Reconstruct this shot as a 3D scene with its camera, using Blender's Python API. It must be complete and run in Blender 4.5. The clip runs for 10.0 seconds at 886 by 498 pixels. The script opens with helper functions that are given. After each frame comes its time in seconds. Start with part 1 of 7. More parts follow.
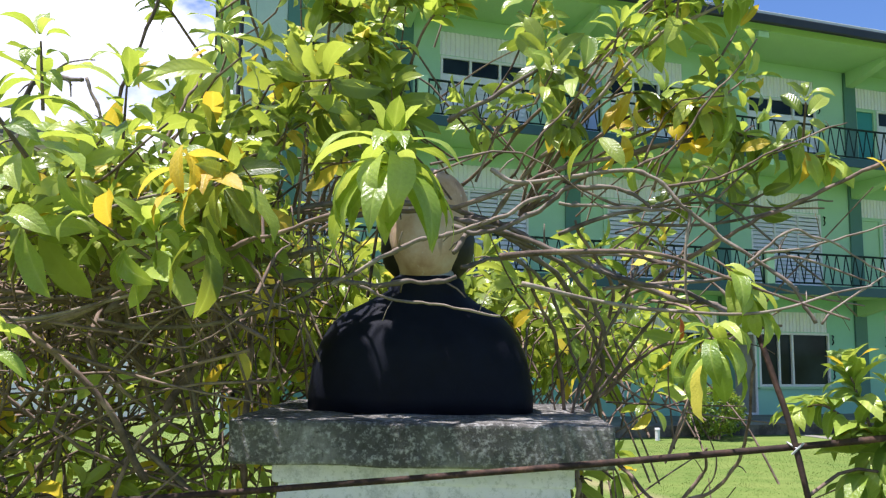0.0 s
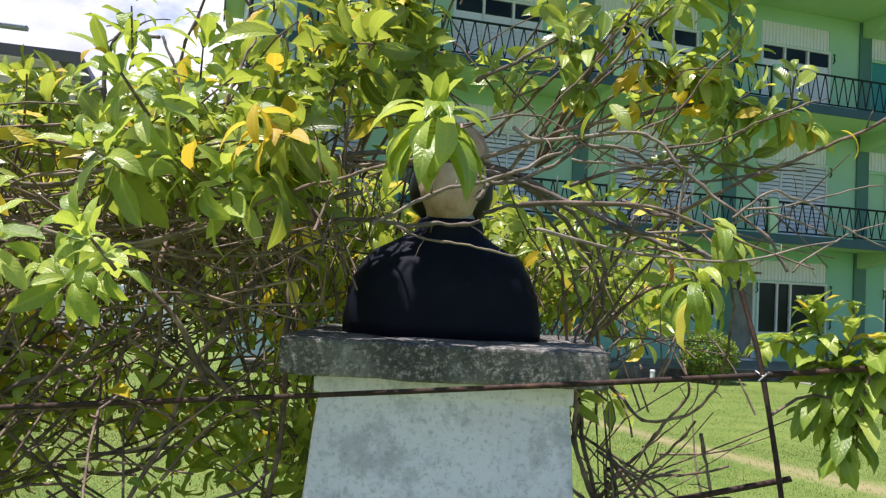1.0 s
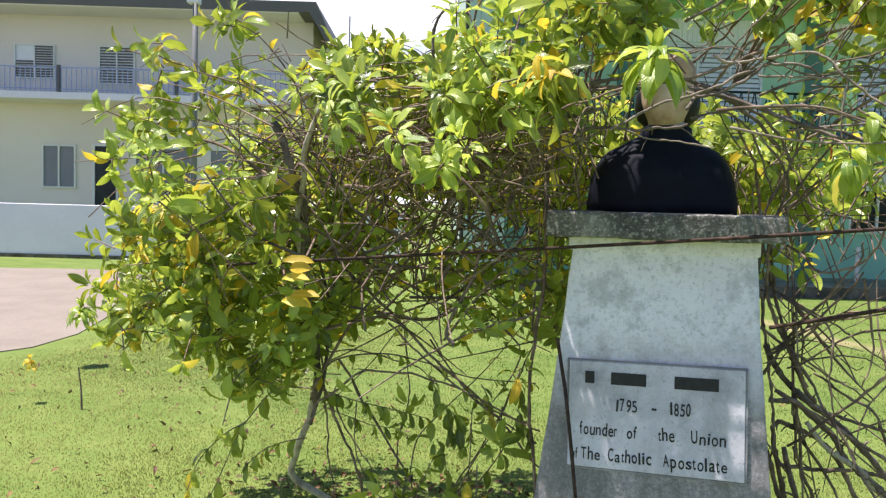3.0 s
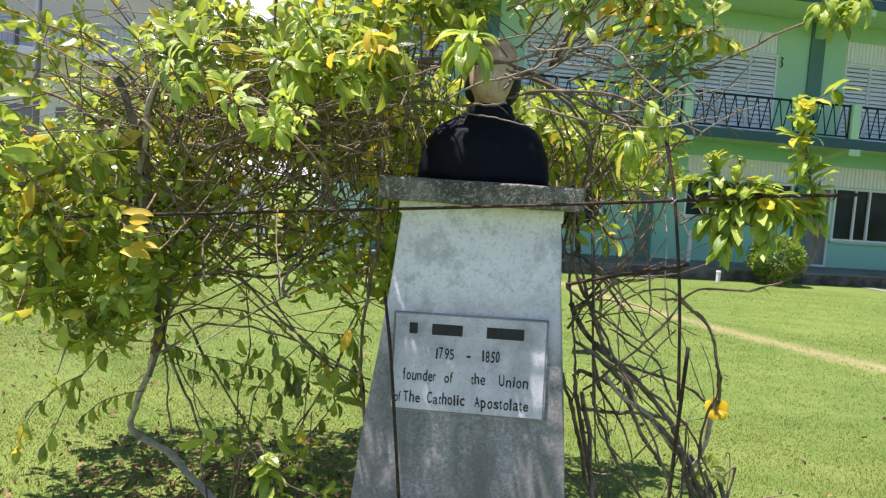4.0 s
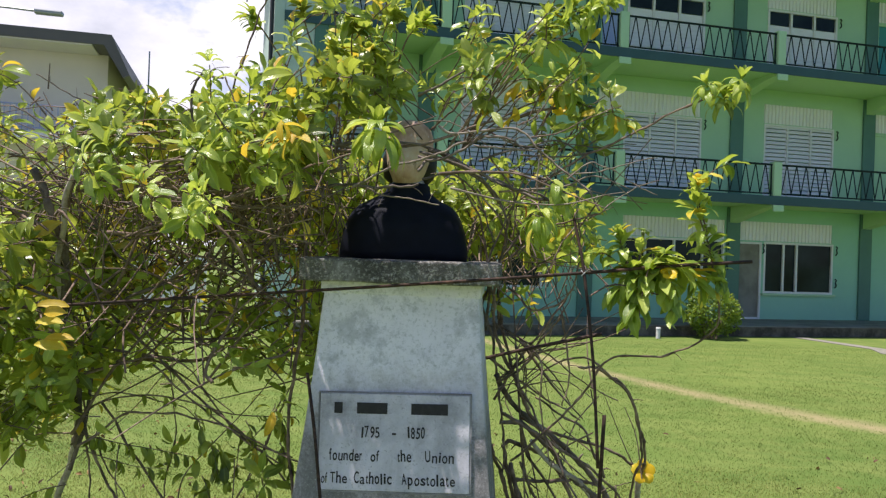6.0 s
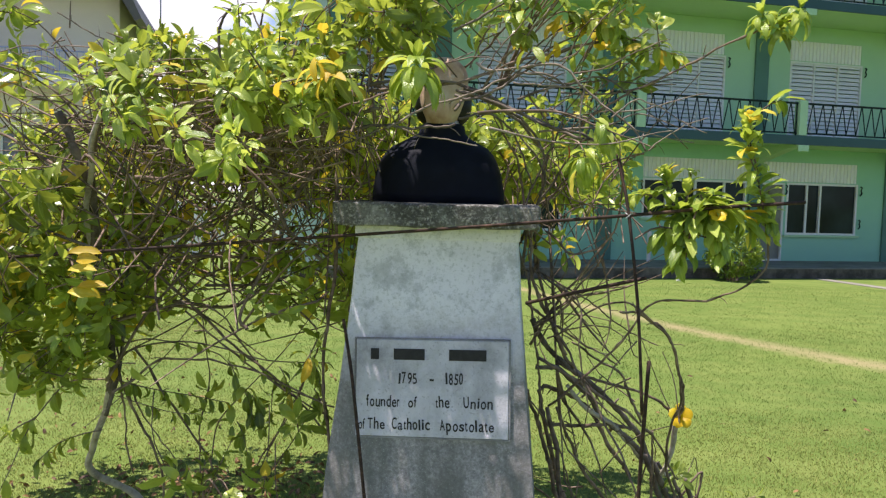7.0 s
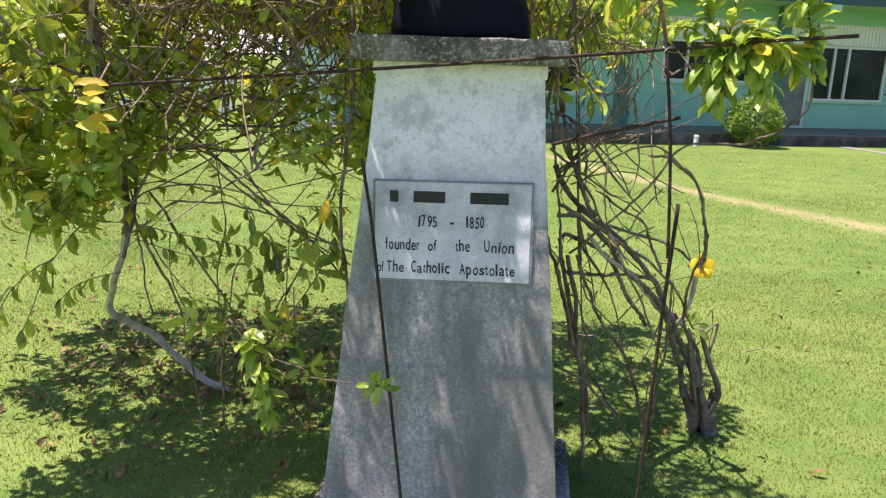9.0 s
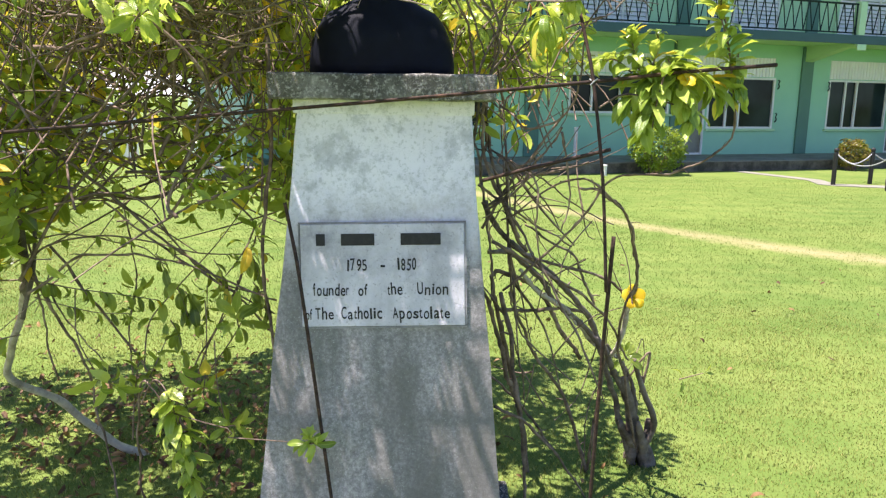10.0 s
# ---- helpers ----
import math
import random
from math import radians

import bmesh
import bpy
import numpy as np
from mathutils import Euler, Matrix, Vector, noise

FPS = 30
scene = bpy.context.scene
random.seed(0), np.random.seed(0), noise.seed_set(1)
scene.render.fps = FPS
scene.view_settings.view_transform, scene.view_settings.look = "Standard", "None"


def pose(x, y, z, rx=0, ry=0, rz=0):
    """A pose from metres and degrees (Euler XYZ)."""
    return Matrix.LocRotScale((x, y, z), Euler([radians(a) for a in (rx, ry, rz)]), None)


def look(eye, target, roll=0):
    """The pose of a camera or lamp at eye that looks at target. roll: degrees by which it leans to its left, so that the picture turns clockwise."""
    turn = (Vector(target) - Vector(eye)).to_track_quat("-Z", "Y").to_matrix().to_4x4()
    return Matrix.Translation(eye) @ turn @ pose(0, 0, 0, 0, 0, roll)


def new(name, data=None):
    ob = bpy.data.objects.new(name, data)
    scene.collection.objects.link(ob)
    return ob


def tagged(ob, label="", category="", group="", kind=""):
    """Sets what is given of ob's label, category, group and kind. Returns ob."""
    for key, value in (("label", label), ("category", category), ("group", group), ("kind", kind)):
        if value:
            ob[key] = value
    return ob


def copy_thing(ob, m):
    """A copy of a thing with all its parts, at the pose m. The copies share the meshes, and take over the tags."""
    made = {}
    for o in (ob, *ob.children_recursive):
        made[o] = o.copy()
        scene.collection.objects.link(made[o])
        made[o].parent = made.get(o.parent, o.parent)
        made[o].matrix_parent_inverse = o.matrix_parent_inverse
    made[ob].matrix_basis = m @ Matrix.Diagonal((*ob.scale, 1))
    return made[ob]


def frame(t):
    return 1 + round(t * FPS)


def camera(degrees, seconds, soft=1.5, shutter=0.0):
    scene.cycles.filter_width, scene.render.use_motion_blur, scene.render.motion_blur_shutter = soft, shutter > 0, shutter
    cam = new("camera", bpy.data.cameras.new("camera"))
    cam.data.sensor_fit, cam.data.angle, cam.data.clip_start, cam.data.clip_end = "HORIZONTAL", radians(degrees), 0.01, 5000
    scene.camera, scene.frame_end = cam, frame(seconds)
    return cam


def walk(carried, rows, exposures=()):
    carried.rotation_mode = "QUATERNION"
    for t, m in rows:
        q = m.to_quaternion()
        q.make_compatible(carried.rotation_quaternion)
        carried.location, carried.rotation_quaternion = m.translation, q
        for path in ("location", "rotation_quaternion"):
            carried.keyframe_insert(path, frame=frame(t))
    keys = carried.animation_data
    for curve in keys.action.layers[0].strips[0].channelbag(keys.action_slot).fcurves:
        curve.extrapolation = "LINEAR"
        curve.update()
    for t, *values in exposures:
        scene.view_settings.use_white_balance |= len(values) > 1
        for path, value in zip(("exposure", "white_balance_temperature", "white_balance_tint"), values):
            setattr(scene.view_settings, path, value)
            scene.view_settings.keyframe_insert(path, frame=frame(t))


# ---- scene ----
cam = camera(59.6, 10.0, soft=1.28)
PATH = [
    (0, (0.101, -1.381, 1.843), (0.001, 0.601, 2.092), 0.9),
    (0.5, (0.077, -1.471, 1.841), (0.054, 0.523, 1.999), 1.7),
    (1, (0.069, -1.588, 1.834), (-0.037, 0.407, 1.923), 2.9),
    (1.5, (0.145, -1.764, 1.797), (-0.059, 0.226, 1.831), 2.9),
    (2, (0.181, -1.99, 1.753), (-0.157, -0.02, 1.694), 2.8),
    (2.5, (0.12, -2.159, 1.753), (-0.38, -0.224, 1.664), 3.0),
    (2.7, (0.115, -2.231, 1.744), (-0.533, -0.341, 1.643), 1.8),
    (3.8, (0.203, -2.521, 1.679), (-0.225, -0.575, 1.514), 2.5),
    (4, (0.269, -2.521, 1.691), (-0.028, -0.551, 1.526), 4.0),
    (4.5, (0.384, -2.565, 1.734), (0.396, -0.566, 1.685), 4.2),
    (5, (0.413, -2.591, 1.758), (0.505, -0.596, 1.852), 3.6),
    (5.5, (0.402, -2.609, 1.757), (0.383, -0.612, 1.875), 2.8),
    (6, (0.362, -2.565, 1.741), (0.192, -0.572, 1.75), 2.0),
    (6.2, (0.337, -2.548, 1.745), (0.135, -0.559, 1.708), 1.3),
    (7.5, (0.275, -2.48, 1.715), (0.069, -0.501, 1.508), 1.7),
    (8, (0.272, -2.477, 1.682), (0.06, -0.515, 1.359), 1.7),
    (8.5, (0.27, -2.469, 1.664), (0.05, -0.527, 1.239), 2.1),
    (9, (0.245, -2.428, 1.642), (0.029, -0.498, 1.165), 2.2),
    (9.5, (0.208, -2.356, 1.628), (0.074, -0.411, 1.182), 1.3),
    (10, (0.19, -2.331, 1.639), (0.185, -0.368, 1.257), 0.9),
]
EXPOSURES = [(0.0, 0.98, 6050, 20), (0.5, 0.78, 6100, 20), (1.0, 0.76, 6250, 20), (2.0, 0.84, 6420, 20), (2.5, 1.02, 6420, 20), (4.0, 1.03, 6420, 20), (4.5, 1.2, 6420, 20), (5.0, 0.95, 6420, 20), (5.5, 0.70, 6420, 20), (6.0, 0.6, 6420, 20), (7.5, 0.95, 6560, 21), (8.5, 1.16, 6560, 21), (9.5, 1.26, 6560, 21), (10.0, 1.43, 6560, 21)]
walk(cam, [(t, look(eye, target, roll)) for t, eye, target, roll in PATH], EXPOSURES)

# ---- light ----
SUN = Vector((-0.27, -0.07, 0.95)).normalized()
world = bpy.data.worlds.new("sky")
scene.world = world
world.use_nodes = True
wt = world.node_tree
wt.nodes.clear()


def wnode(kind, **inputs):
    n = wt.nodes.new(kind)
    for k, v in inputs.items():
        n.inputs[k].default_value = v
    return n


sky = wnode("ShaderNodeTexSky")
sky.sky_type, sky.sun_disc = "NISHITA", False
sky.sun_elevation = math.asin(SUN.z)
sky.sun_rotation = math.atan2(SUN.x, SUN.y)
sky.air_density, sky.dust_density, sky.ozone_density = 1.0, 0.25, 2.5
wco = wnode("ShaderNodeTexCoord")
wmap = wnode("ShaderNodeMapping")
wmap.inputs["Scale"].default_value = (1.0, 1.0, 1.7)
wmap.inputs["Location"].default_value = (0.35, 0.1, 0.0)
wt.links.new(wco.outputs["Generated"], wmap.inputs["Vector"])
wn = wnode("ShaderNodeTexNoise", Scale=2.3, Detail=9.0, Roughness=0.56)
wt.links.new(wmap.outputs["Vector"], wn.inputs["Vector"])
# clouds bank up all round the horizon, most to the west
wdot = wt.nodes.new("ShaderNodeVectorMath")
wdot.operation = "DOT_PRODUCT"
wdot.inputs[1].default_value = (-0.42, 0.05, -1.30)
wt.links.new(wco.outputs["Generated"], wdot.inputs[0])
wadd = wt.nodes.new("ShaderNodeMath")
wadd.operation = "MULTIPLY_ADD"
wadd.inputs[1].default_value = 0.8
wt.links.new(wdot.outputs["Value"], wadd.inputs[0])
wt.links.new(wn.outputs["Fac"], wadd.inputs[2])
wr = wnode("ShaderNodeValToRGB")
wr.color_ramp.elements[0].position, wr.color_ramp.elements[1].position = 0.30, 0.38
wt.links.new(wadd.outputs["Value"], wr.inputs["Fac"])
wmix = wt.nodes.new("ShaderNodeMix")
wmix.data_type = "RGBA"
wt.links.new(wr.outputs["Color"], wmix.inputs["Factor"])
wdeep = wt.nodes.new("ShaderNodeMix")
wdeep.data_type, wdeep.blend_type = "RGBA", "MULTIPLY"
wdeep.inputs["Factor"].default_value = 1.0
wdeep.inputs["B"].default_value = (0.68, 0.84, 1.0, 1.0)
wt.links.new(sky.outputs["Color"], wdeep.inputs["A"])
wt.links.new(wdeep.outputs["Result"], wmix.inputs["A"])
wn2 = wnode("ShaderNodeTexNoise", Scale=4.5, Detail=7.0, Roughness=0.6)
wt.links.new(wmap.outputs["Vector"], wn2.inputs["Vector"])
wr2 = wnode("ShaderNodeValToRGB")
wr2.color_ramp.elements[0].position, wr2.color_ramp.elements[1].position = 0.32, 0.62
wr2.color_ramp.elements[0].color, wr2.color_ramp.elements[1].color = (0.58, 0.61, 0.66, 1), (1, 1, 1, 1)
wt.links.new(wn2.outputs["Fac"], wr2.inputs["Fac"])
wmul = wt.nodes.new("ShaderNodeMix")
wmul.data_type, wmul.blend_type = "RGBA", "MULTIPLY"
wmul.inputs["Factor"].default_value = 1.0
wmul.inputs["A"].default_value = (9.0, 9.1, 9.4, 1.0)
wt.links.new(wr2.outputs["Color"], wmul.inputs["B"])
wt.links.new(wmul.outputs["Result"], wmix.inputs["B"])
wbg = wnode("ShaderNodeBackground", Strength=0.088)
wt.links.new(wmix.outputs["Result"], wbg.inputs["Color"])
wout = wnode("ShaderNodeOutputWorld")
wt.links.new(wbg.outputs["Background"], wout.inputs["Surface"])

sun = new("sun", bpy.data.lights.new("sun", "SUN"))
sun.data.energy, sun.data.angle, sun.data.color = 5.0, radians(0.53), (1.0, 0.94, 0.85)
sun.matrix_world = look(SUN * 60, (0, 0, 0))


# ---- materials ----
def lk(m, a, b):
    m.node_tree.links.new(a, b)


def nd(m, kind, **inputs):
    n = m.node_tree.nodes.new(kind)
    for k, v in inputs.items():
        n.inputs[k].default_value = v
    return n


def rgba(c):
    return (c[0], c[1], c[2], 1.0)


def ramp(m, source, stops):
    r = nd(m, "ShaderNodeValToRGB")
    els = r.color_ramp.elements
    while len(els) < len(stops):
        els.new(0.5)
    for el, (p, c) in zip(els, stops):
        el.position, el.color = p, rgba(c)
    lk(m, source, r.inputs["Fac"])
    return r.outputs["Color"]


def mixc(m, fac, a, b, blend="MIX"):
    x = nd(m, "ShaderNodeMix")
    x.data_type, x.blend_type = "RGBA", blend
    for sock, v in (("Factor", fac), ("A", a), ("B", b)):
        if isinstance(v, (int, float)):
            x.inputs[sock].default_value = v
        elif isinstance(v, tuple):
            x.inputs[sock].default_value = rgba(v)
        else:
            lk(m, v, x.inputs[sock])
    return x.outputs["Result"]


def texture(m, co, scale, detail=5.0, rough=0.6, stretch=(1, 1, 1)):
    mp = nd(m, "ShaderNodeMapping")
    mp.inputs["Scale"].default_value = stretch
    lk(m, co, mp.inputs["Vector"])
    n = nd(m, "ShaderNodeTexNoise", Scale=scale, Detail=detail, Roughness=rough)
    lk(m, mp.outputs["Vector"], n.inputs["Vector"])
    return n.outputs["Fac"]


def start(name, rough=0.6, metal=0.0, spec=0.4):
    m = bpy.data.materials.new(name)
    m.use_nodes = True
    b = m.node_tree.nodes["Principled BSDF"]
    b.inputs["Roughness"].default_value = rough
    b.inputs["Metallic"].default_value = metal
    b.inputs["Specular IOR Level"].default_value = spec
    co = nd(m, "ShaderNodeTexCoord").outputs["Object"]
    return m, b, co


def bump(m, b, height, strength=0.3, distance=0.01):
    n = nd(m, "ShaderNodeBump", Strength=strength, Distance=distance)
    lk(m, height, n.inputs["Height"])
    lk(m, n.outputs["Normal"], b.inputs["Normal"])


def paint(name, c, dirt, scale=1.3, amount=0.5, rough=0.6, metal=0.0, relief=0.15, fine=60.0, spec=0.4):
    """A painted or plain surface with broad stains and fine grain."""
    m, b, co = start(name, rough, metal, spec)
    broad = texture(m, co, scale, 6.0, 0.65)
    grain = texture(m, co, fine, 4.0, 0.6)
    fac = ramp(m, broad, [(0.42, (0, 0, 0)), (0.75, (amount, amount, amount))])
    col = mixc(m, fac, c, dirt)
    col = mixc(m, 0.35, col, ramp(m, grain, [(0.3, (0.55, 0.55, 0.55)), (0.7, (1.0, 1.0, 1.0))]), "MULTIPLY")
    lk(m, col, b.inputs["Base Color"])
    bump(m, b, grain, relief, 0.004)
    return m


GREEN_WALL = paint("green_wall_paint", (0.375, 0.62, 0.40), (0.30, 0.53, 0.34), 0.8, 0.5, 0.6)
TEAL_WALL = paint("teal_wall_paint", (0.285, 0.58, 0.41), (0.22, 0.49, 0.345), 0.8, 0.5, 0.6)
SOFFIT = paint("light_green_soffit_paint", (0.46, 0.70, 0.36), (0.38, 0.60, 0.30), 0.9, 0.5, 0.65)
DARK_GREEN = paint("dark_green_paint", (0.08, 0.20, 0.15), (0.055, 0.14, 0.11), 1.5, 0.5, 0.5)
SLAB_EDGE = paint("slate_green_edge_paint", (0.035, 0.095, 0.10), (0.022, 0.06, 0.066), 1.2, 0.6, 0.55)
PALE_GREEN = paint("pale_green_paint", (0.42, 0.66, 0.40), (0.33, 0.54, 0.32), 1.2, 0.4, 0.55)
END_WALL = paint("pale_grey_green_paint", (0.46, 0.60, 0.52), (0.36, 0.48, 0.42), 1.0, 0.5, 0.6)
WHITE_SHEET = paint("off_white_painted_sheet", (0.79, 0.81, 0.83), (0.64, 0.66, 0.66), 1.1, 0.5, 0.5)
WHITE_FRAME = paint("white_window_paint", (0.72, 0.74, 0.72), (0.58, 0.60, 0.57), 2.0, 0.4, 0.45)
IRON = paint("dark_green_iron_paint", (0.009, 0.024, 0.022), (0.02, 0.022, 0.018), 8.0, 0.5, 0.6, spec=0.2)
DARK_METAL = paint("dark_gutter_metal", (0.022, 0.026, 0.028), (0.05, 0.05, 0.045), 2.0, 0.6, 0.5)
ROOF_METAL = paint("pale_roof_sheet", (0.55, 0.58, 0.55), (0.40, 0.42, 0.38), 0.7, 0.5, 0.45)
CONCRETE_DARK = paint("dark_mottled_concrete", (0.062, 0.054, 0.040), (0.24, 0.215, 0.165), 2.6, 1.0, 0.85, relief=0.4)
CONCRETE = paint("walkway_concrete", (0.25, 0.25, 0.20), (0.11, 0.10, 0.075), 1.6, 0.95, 0.8, relief=0.3)
PALE_CONCRETE = paint("pale_concrete", (0.25, 0.24, 0.20), (0.14, 0.135, 0.11), 3.0, 0.6, 0.85, relief=0.3)
WHITE_HOUSE = paint("warm_white_house_paint", (0.76, 0.70, 0.645), (0.63, 0.575, 0.525), 0.25, 0.5, 0.7)
WHITE_WALL = paint("white_wall_paint", (0.80, 0.77, 0.83), (0.66, 0.63, 0.69), 0.5, 0.5, 0.65)
BROWN_FASCIA = paint("grey_brown_fascia_paint", (0.13, 0.12, 0.11), (0.09, 0.085, 0.08), 0.6, 0.5, 0.6)
GREY_PANE = paint("dusty_grey_window", (0.20, 0.21, 0.25), (0.13, 0.14, 0.17), 1.5, 0.6, 0.35)
GREY_LOUVRE = paint("dark_grey_louvre", (0.09, 0.09, 0.10), (0.06, 0.06, 0.065), 2.0, 0.4, 0.4)
BLUE_IRON = paint("blue_grey_railing_paint", (0.36, 0.40, 0.62), (0.27, 0.30, 0.46), 2.0, 0.4, 0.5)
RED_PAINT = paint("red_paint", (0.55, 0.03, 0.04), (0.40, 0.03, 0.03), 2.0, 0.4, 0.45)
BLACK_POST = paint("black_post_paint", (0.012, 0.013, 0.014), (0.03, 0.03, 0.03), 9.0, 0.4, 0.45)
CHAIN_WHITE = paint("white_chain_plastic", (0.40, 0.41, 0.42), (0.24, 0.24, 0.24), 9.0, 0.4, 0.5)
GALVANISED = paint("galvanised_steel", (0.36, 0.38, 0.39), (0.24, 0.25, 0.26), 5.0, 0.5, 0.5, 0.4)
TEAL_PANEL = paint("teal_panel_paint", (0.03, 0.27, 0.25), (0.02, 0.20, 0.19), 2.0, 0.4, 0.5)
LILAC_DOOR = paint("lilac_blue_door_paint", (0.34, 0.42, 0.66), (0.27, 0.34, 0.54), 1.5, 0.4, 0.5)
BLACK_INK = paint("black_sign_paint", (0.012, 0.012, 0.013), (0.045, 0.045, 0.045), 60.0, 0.5, 0.55, fine=200)
POLE_GREY = paint("dull_grey_pole_paint", (0.17, 0.18, 0.18), (0.11, 0.115, 0.11), 3.0, 0.5, 0.6)
PVC = paint("white_pvc", (0.72, 0.72, 0.70), (0.5, 0.5, 0.46), 9.0, 0.4, 0.4)


def dark_glass():
    m, b, co = start("dark_glass_and_openings", 0.06, 0.0, 0.13)
    n = texture(m, co, 0.9, 3.0, 0.5)
    lk(m, ramp(m, n, [(0.35, (0.008, 0.014, 0.015)), (0.7, (0.025, 0.042, 0.044))]), b.inputs["Base Color"])
    return m


# also used for the dark sheets that stand for unlit openings
GLASS = dark_glass()


def rust():
    m, b, co = start("rusty_steel_bar", 0.8, 0.25, 0.3)
    n = texture(m, co, 55.0, 6.0, 0.7)
    n2 = texture(m, co, 6.0, 4.0, 0.6)
    c = ramp(m, n, [(0.3, (0.02, 0.014, 0.012)), (0.52, (0.062, 0.036, 0.027)), (0.75, (0.18, 0.10, 0.07))])
    c = mixc(m, ramp(m, n2, [(0.4, (0, 0, 0)), (0.7, (0.7, 0.7, 0.7))]), c, (0.03, 0.024, 0.022))
    lk(m, c, b.inputs["Base Color"])
    bump(m, b, n, 0.7, 0.003)
    return m


RUST = rust()


def old_cement(name, light, mid, dark, low, high, relief, spots, crisp=0.72, fleck=62.0):
    """Weathered cement: mottled tone, dark mould patches and pale lichen flecks."""
    m, b, co = start(name, 0.9, 0.0, 0.25)
    broad = texture(m, co, 3.2, 7.0, 0.68)
    fine = texture(m, co, fleck, 6.0, 0.72)
    speck = texture(m, co, 120.0, 3.0, 0.6)
    streak = texture(m, co, 9.0, 5.0, 0.6, (1, 1, 0.25))
    base = ramp(m, broad, [(low, dark), ((low + high) / 2, mid), (high, light)])
    base = mixc(m, ramp(m, streak, [(0.48, (0, 0, 0)), (0.72, (0.5, 0.5, 0.5))]), base, dark)
    base = mixc(m, ramp(m, fine, [(0.5, (0, 0, 0)), (crisp, (spots, spots, spots))]), base, light)
    base = mixc(m, ramp(m, speck, [(0.58, (0, 0, 0)), (0.7, (0.6, 0.6, 0.6))]), base, dark)
    lk(m, base, b.inputs["Base Color"])
    bump(m, b, fine, relief, 0.006)
    return m


CAP_STONE = old_cement("mouldy_cement_cap", (0.52, 0.51, 0.485), (0.155, 0.15, 0.137), (0.038, 0.037, 0.035), 0.40, 0.72, 1.0, 0.8, 0.66, 105.0)
PLAQUE_STONE = old_cement("grey_cement_plaque", (0.66, 0.64, 0.715), (0.51, 0.50, 0.56), (0.28, 0.27, 0.31), 0.34, 0.58, 0.5, 0.4)
GROOVE = old_cement("dark_plaque_joint", (0.40, 0.39, 0.41), (0.26, 0.25, 0.27), (0.12, 0.12, 0.13), 0.3, 0.7, 0.5, 0.4)


def plinth_material():
    """Thin white paint, worn to bare cement in patches above the plaque and nearly everywhere below it."""
    m, b, co = start("weathered_plinth_render", 0.88, 0.0, 0.25)
    sep = nd(m, "ShaderNodeSeparateXYZ")
    lk(m, co, sep.inputs["Vector"])
    broad = texture(m, co, 3.4, 10.0, 0.72)
    patch = texture(m, co, 6.5, 12.0, 0.78)
    grit = texture(m, co, 75.0, 8.0, 0.75)
    speck = texture(m, co, 190.0, 3.0, 0.7)
    streak = texture(m, co, 8.0, 6.0, 0.65, (1, 1, 0.16))
    bare = ramp(m, grit, [(0.30, (0.16, 0.15, 0.16)), (0.5, (0.32, 0.30, 0.315)), (0.70, (0.58, 0.55, 0.58))])
    bare = mixc(m, ramp(m, streak, [(0.42, (0, 0, 0)), (0.62, (0.75, 0.75, 0.75))]), bare, (0.14, 0.145, 0.138))
    bare = mixc(m, ramp(m, speck, [(0.60, (0, 0, 0)), (0.72, (0.8, 0.8, 0.8))]), bare, (0.58, 0.60, 0.61))
    stain = texture(m, co, 3.0, 6.0, 0.6, (1, 1, 0.35))
    bare = mixc(m, ramp(m, stain, [(0.46, (0, 0, 0)), (0.60, (0.62, 0.62, 0.62))]), bare, (0.15, 0.143, 0.135))
    white = ramp(m, broad, [(0.35, (0.69, 0.68, 0.80)), (0.6, (0.81, 0.80, 0.91))])
    white = mixc(m, ramp(m, patch, [(0.53, (0, 0, 0)), (0.60, (0.42, 0.42, 0.42)), (0.74, (0.72, 0.72, 0.72))]), white, (0.30, 0.32, 0.37))
    white = mixc(m, ramp(m, grit, [(0.52, (0, 0, 0)), (0.62, (0.5, 0.5, 0.5))]), white, (0.33, 0.35, 0.40))
    wear = nd(m, "ShaderNodeMath")
    wear.operation = "MULTIPLY_ADD"
    wear.inputs[1].default_value = 0.75
    lk(m, patch, wear.inputs[0])
    lk(m, sep.outputs["Z"], wear.inputs[2])
    cut = nd(m, "ShaderNodeMapRange")
    cut.inputs["From Min"].default_value, cut.inputs["From Max"].default_value = 1.46, 1.74
    lk(m, wear.outputs["Value"], cut.inputs["Value"])
    lk(m, mixc(m, cut.outputs["Result"], bare, white), b.inputs["Base Color"])
    bump(m, b, grit, 0.6, 0.005)
    return m


PLINTH = plinth_material()


def peeling_paint():
    """Old skin-coloured paint on cement, bleached on top, flaked off in patches."""
    m, b, co = start("tan_painted_statue_head", 0.5, 0.0, 0.35)
    broad = texture(m, co, 9.0, 5.0, 0.65)
    flake = texture(m, co, 26.0, 6.0, 0.7)
    c = ramp(m, broad, [(0.32, (0.40, 0.235, 0.15)), (0.5, (0.60, 0.42, 0.30)), (0.68, (0.68, 0.57, 0.47))])
    c = mixc(m, ramp(m, flake, [(0.60, (0, 0, 0)), (0.64, (0.8, 0.8, 0.8))]), c, (0.66, 0.63, 0.57))
    c = mixc(m, ramp(m, texture(m, co, 17.0, 3.0, 0.5, (1, 1, 0.35)), [(0.30, (0.7, 0.7, 0.7)), (0.37, (0, 0, 0))]), c, (0.10, 0.065, 0.045))
    lk(m, c, b.inputs["Base Color"])
    bump(m, b, flake, 0.4, 0.003)
    return m


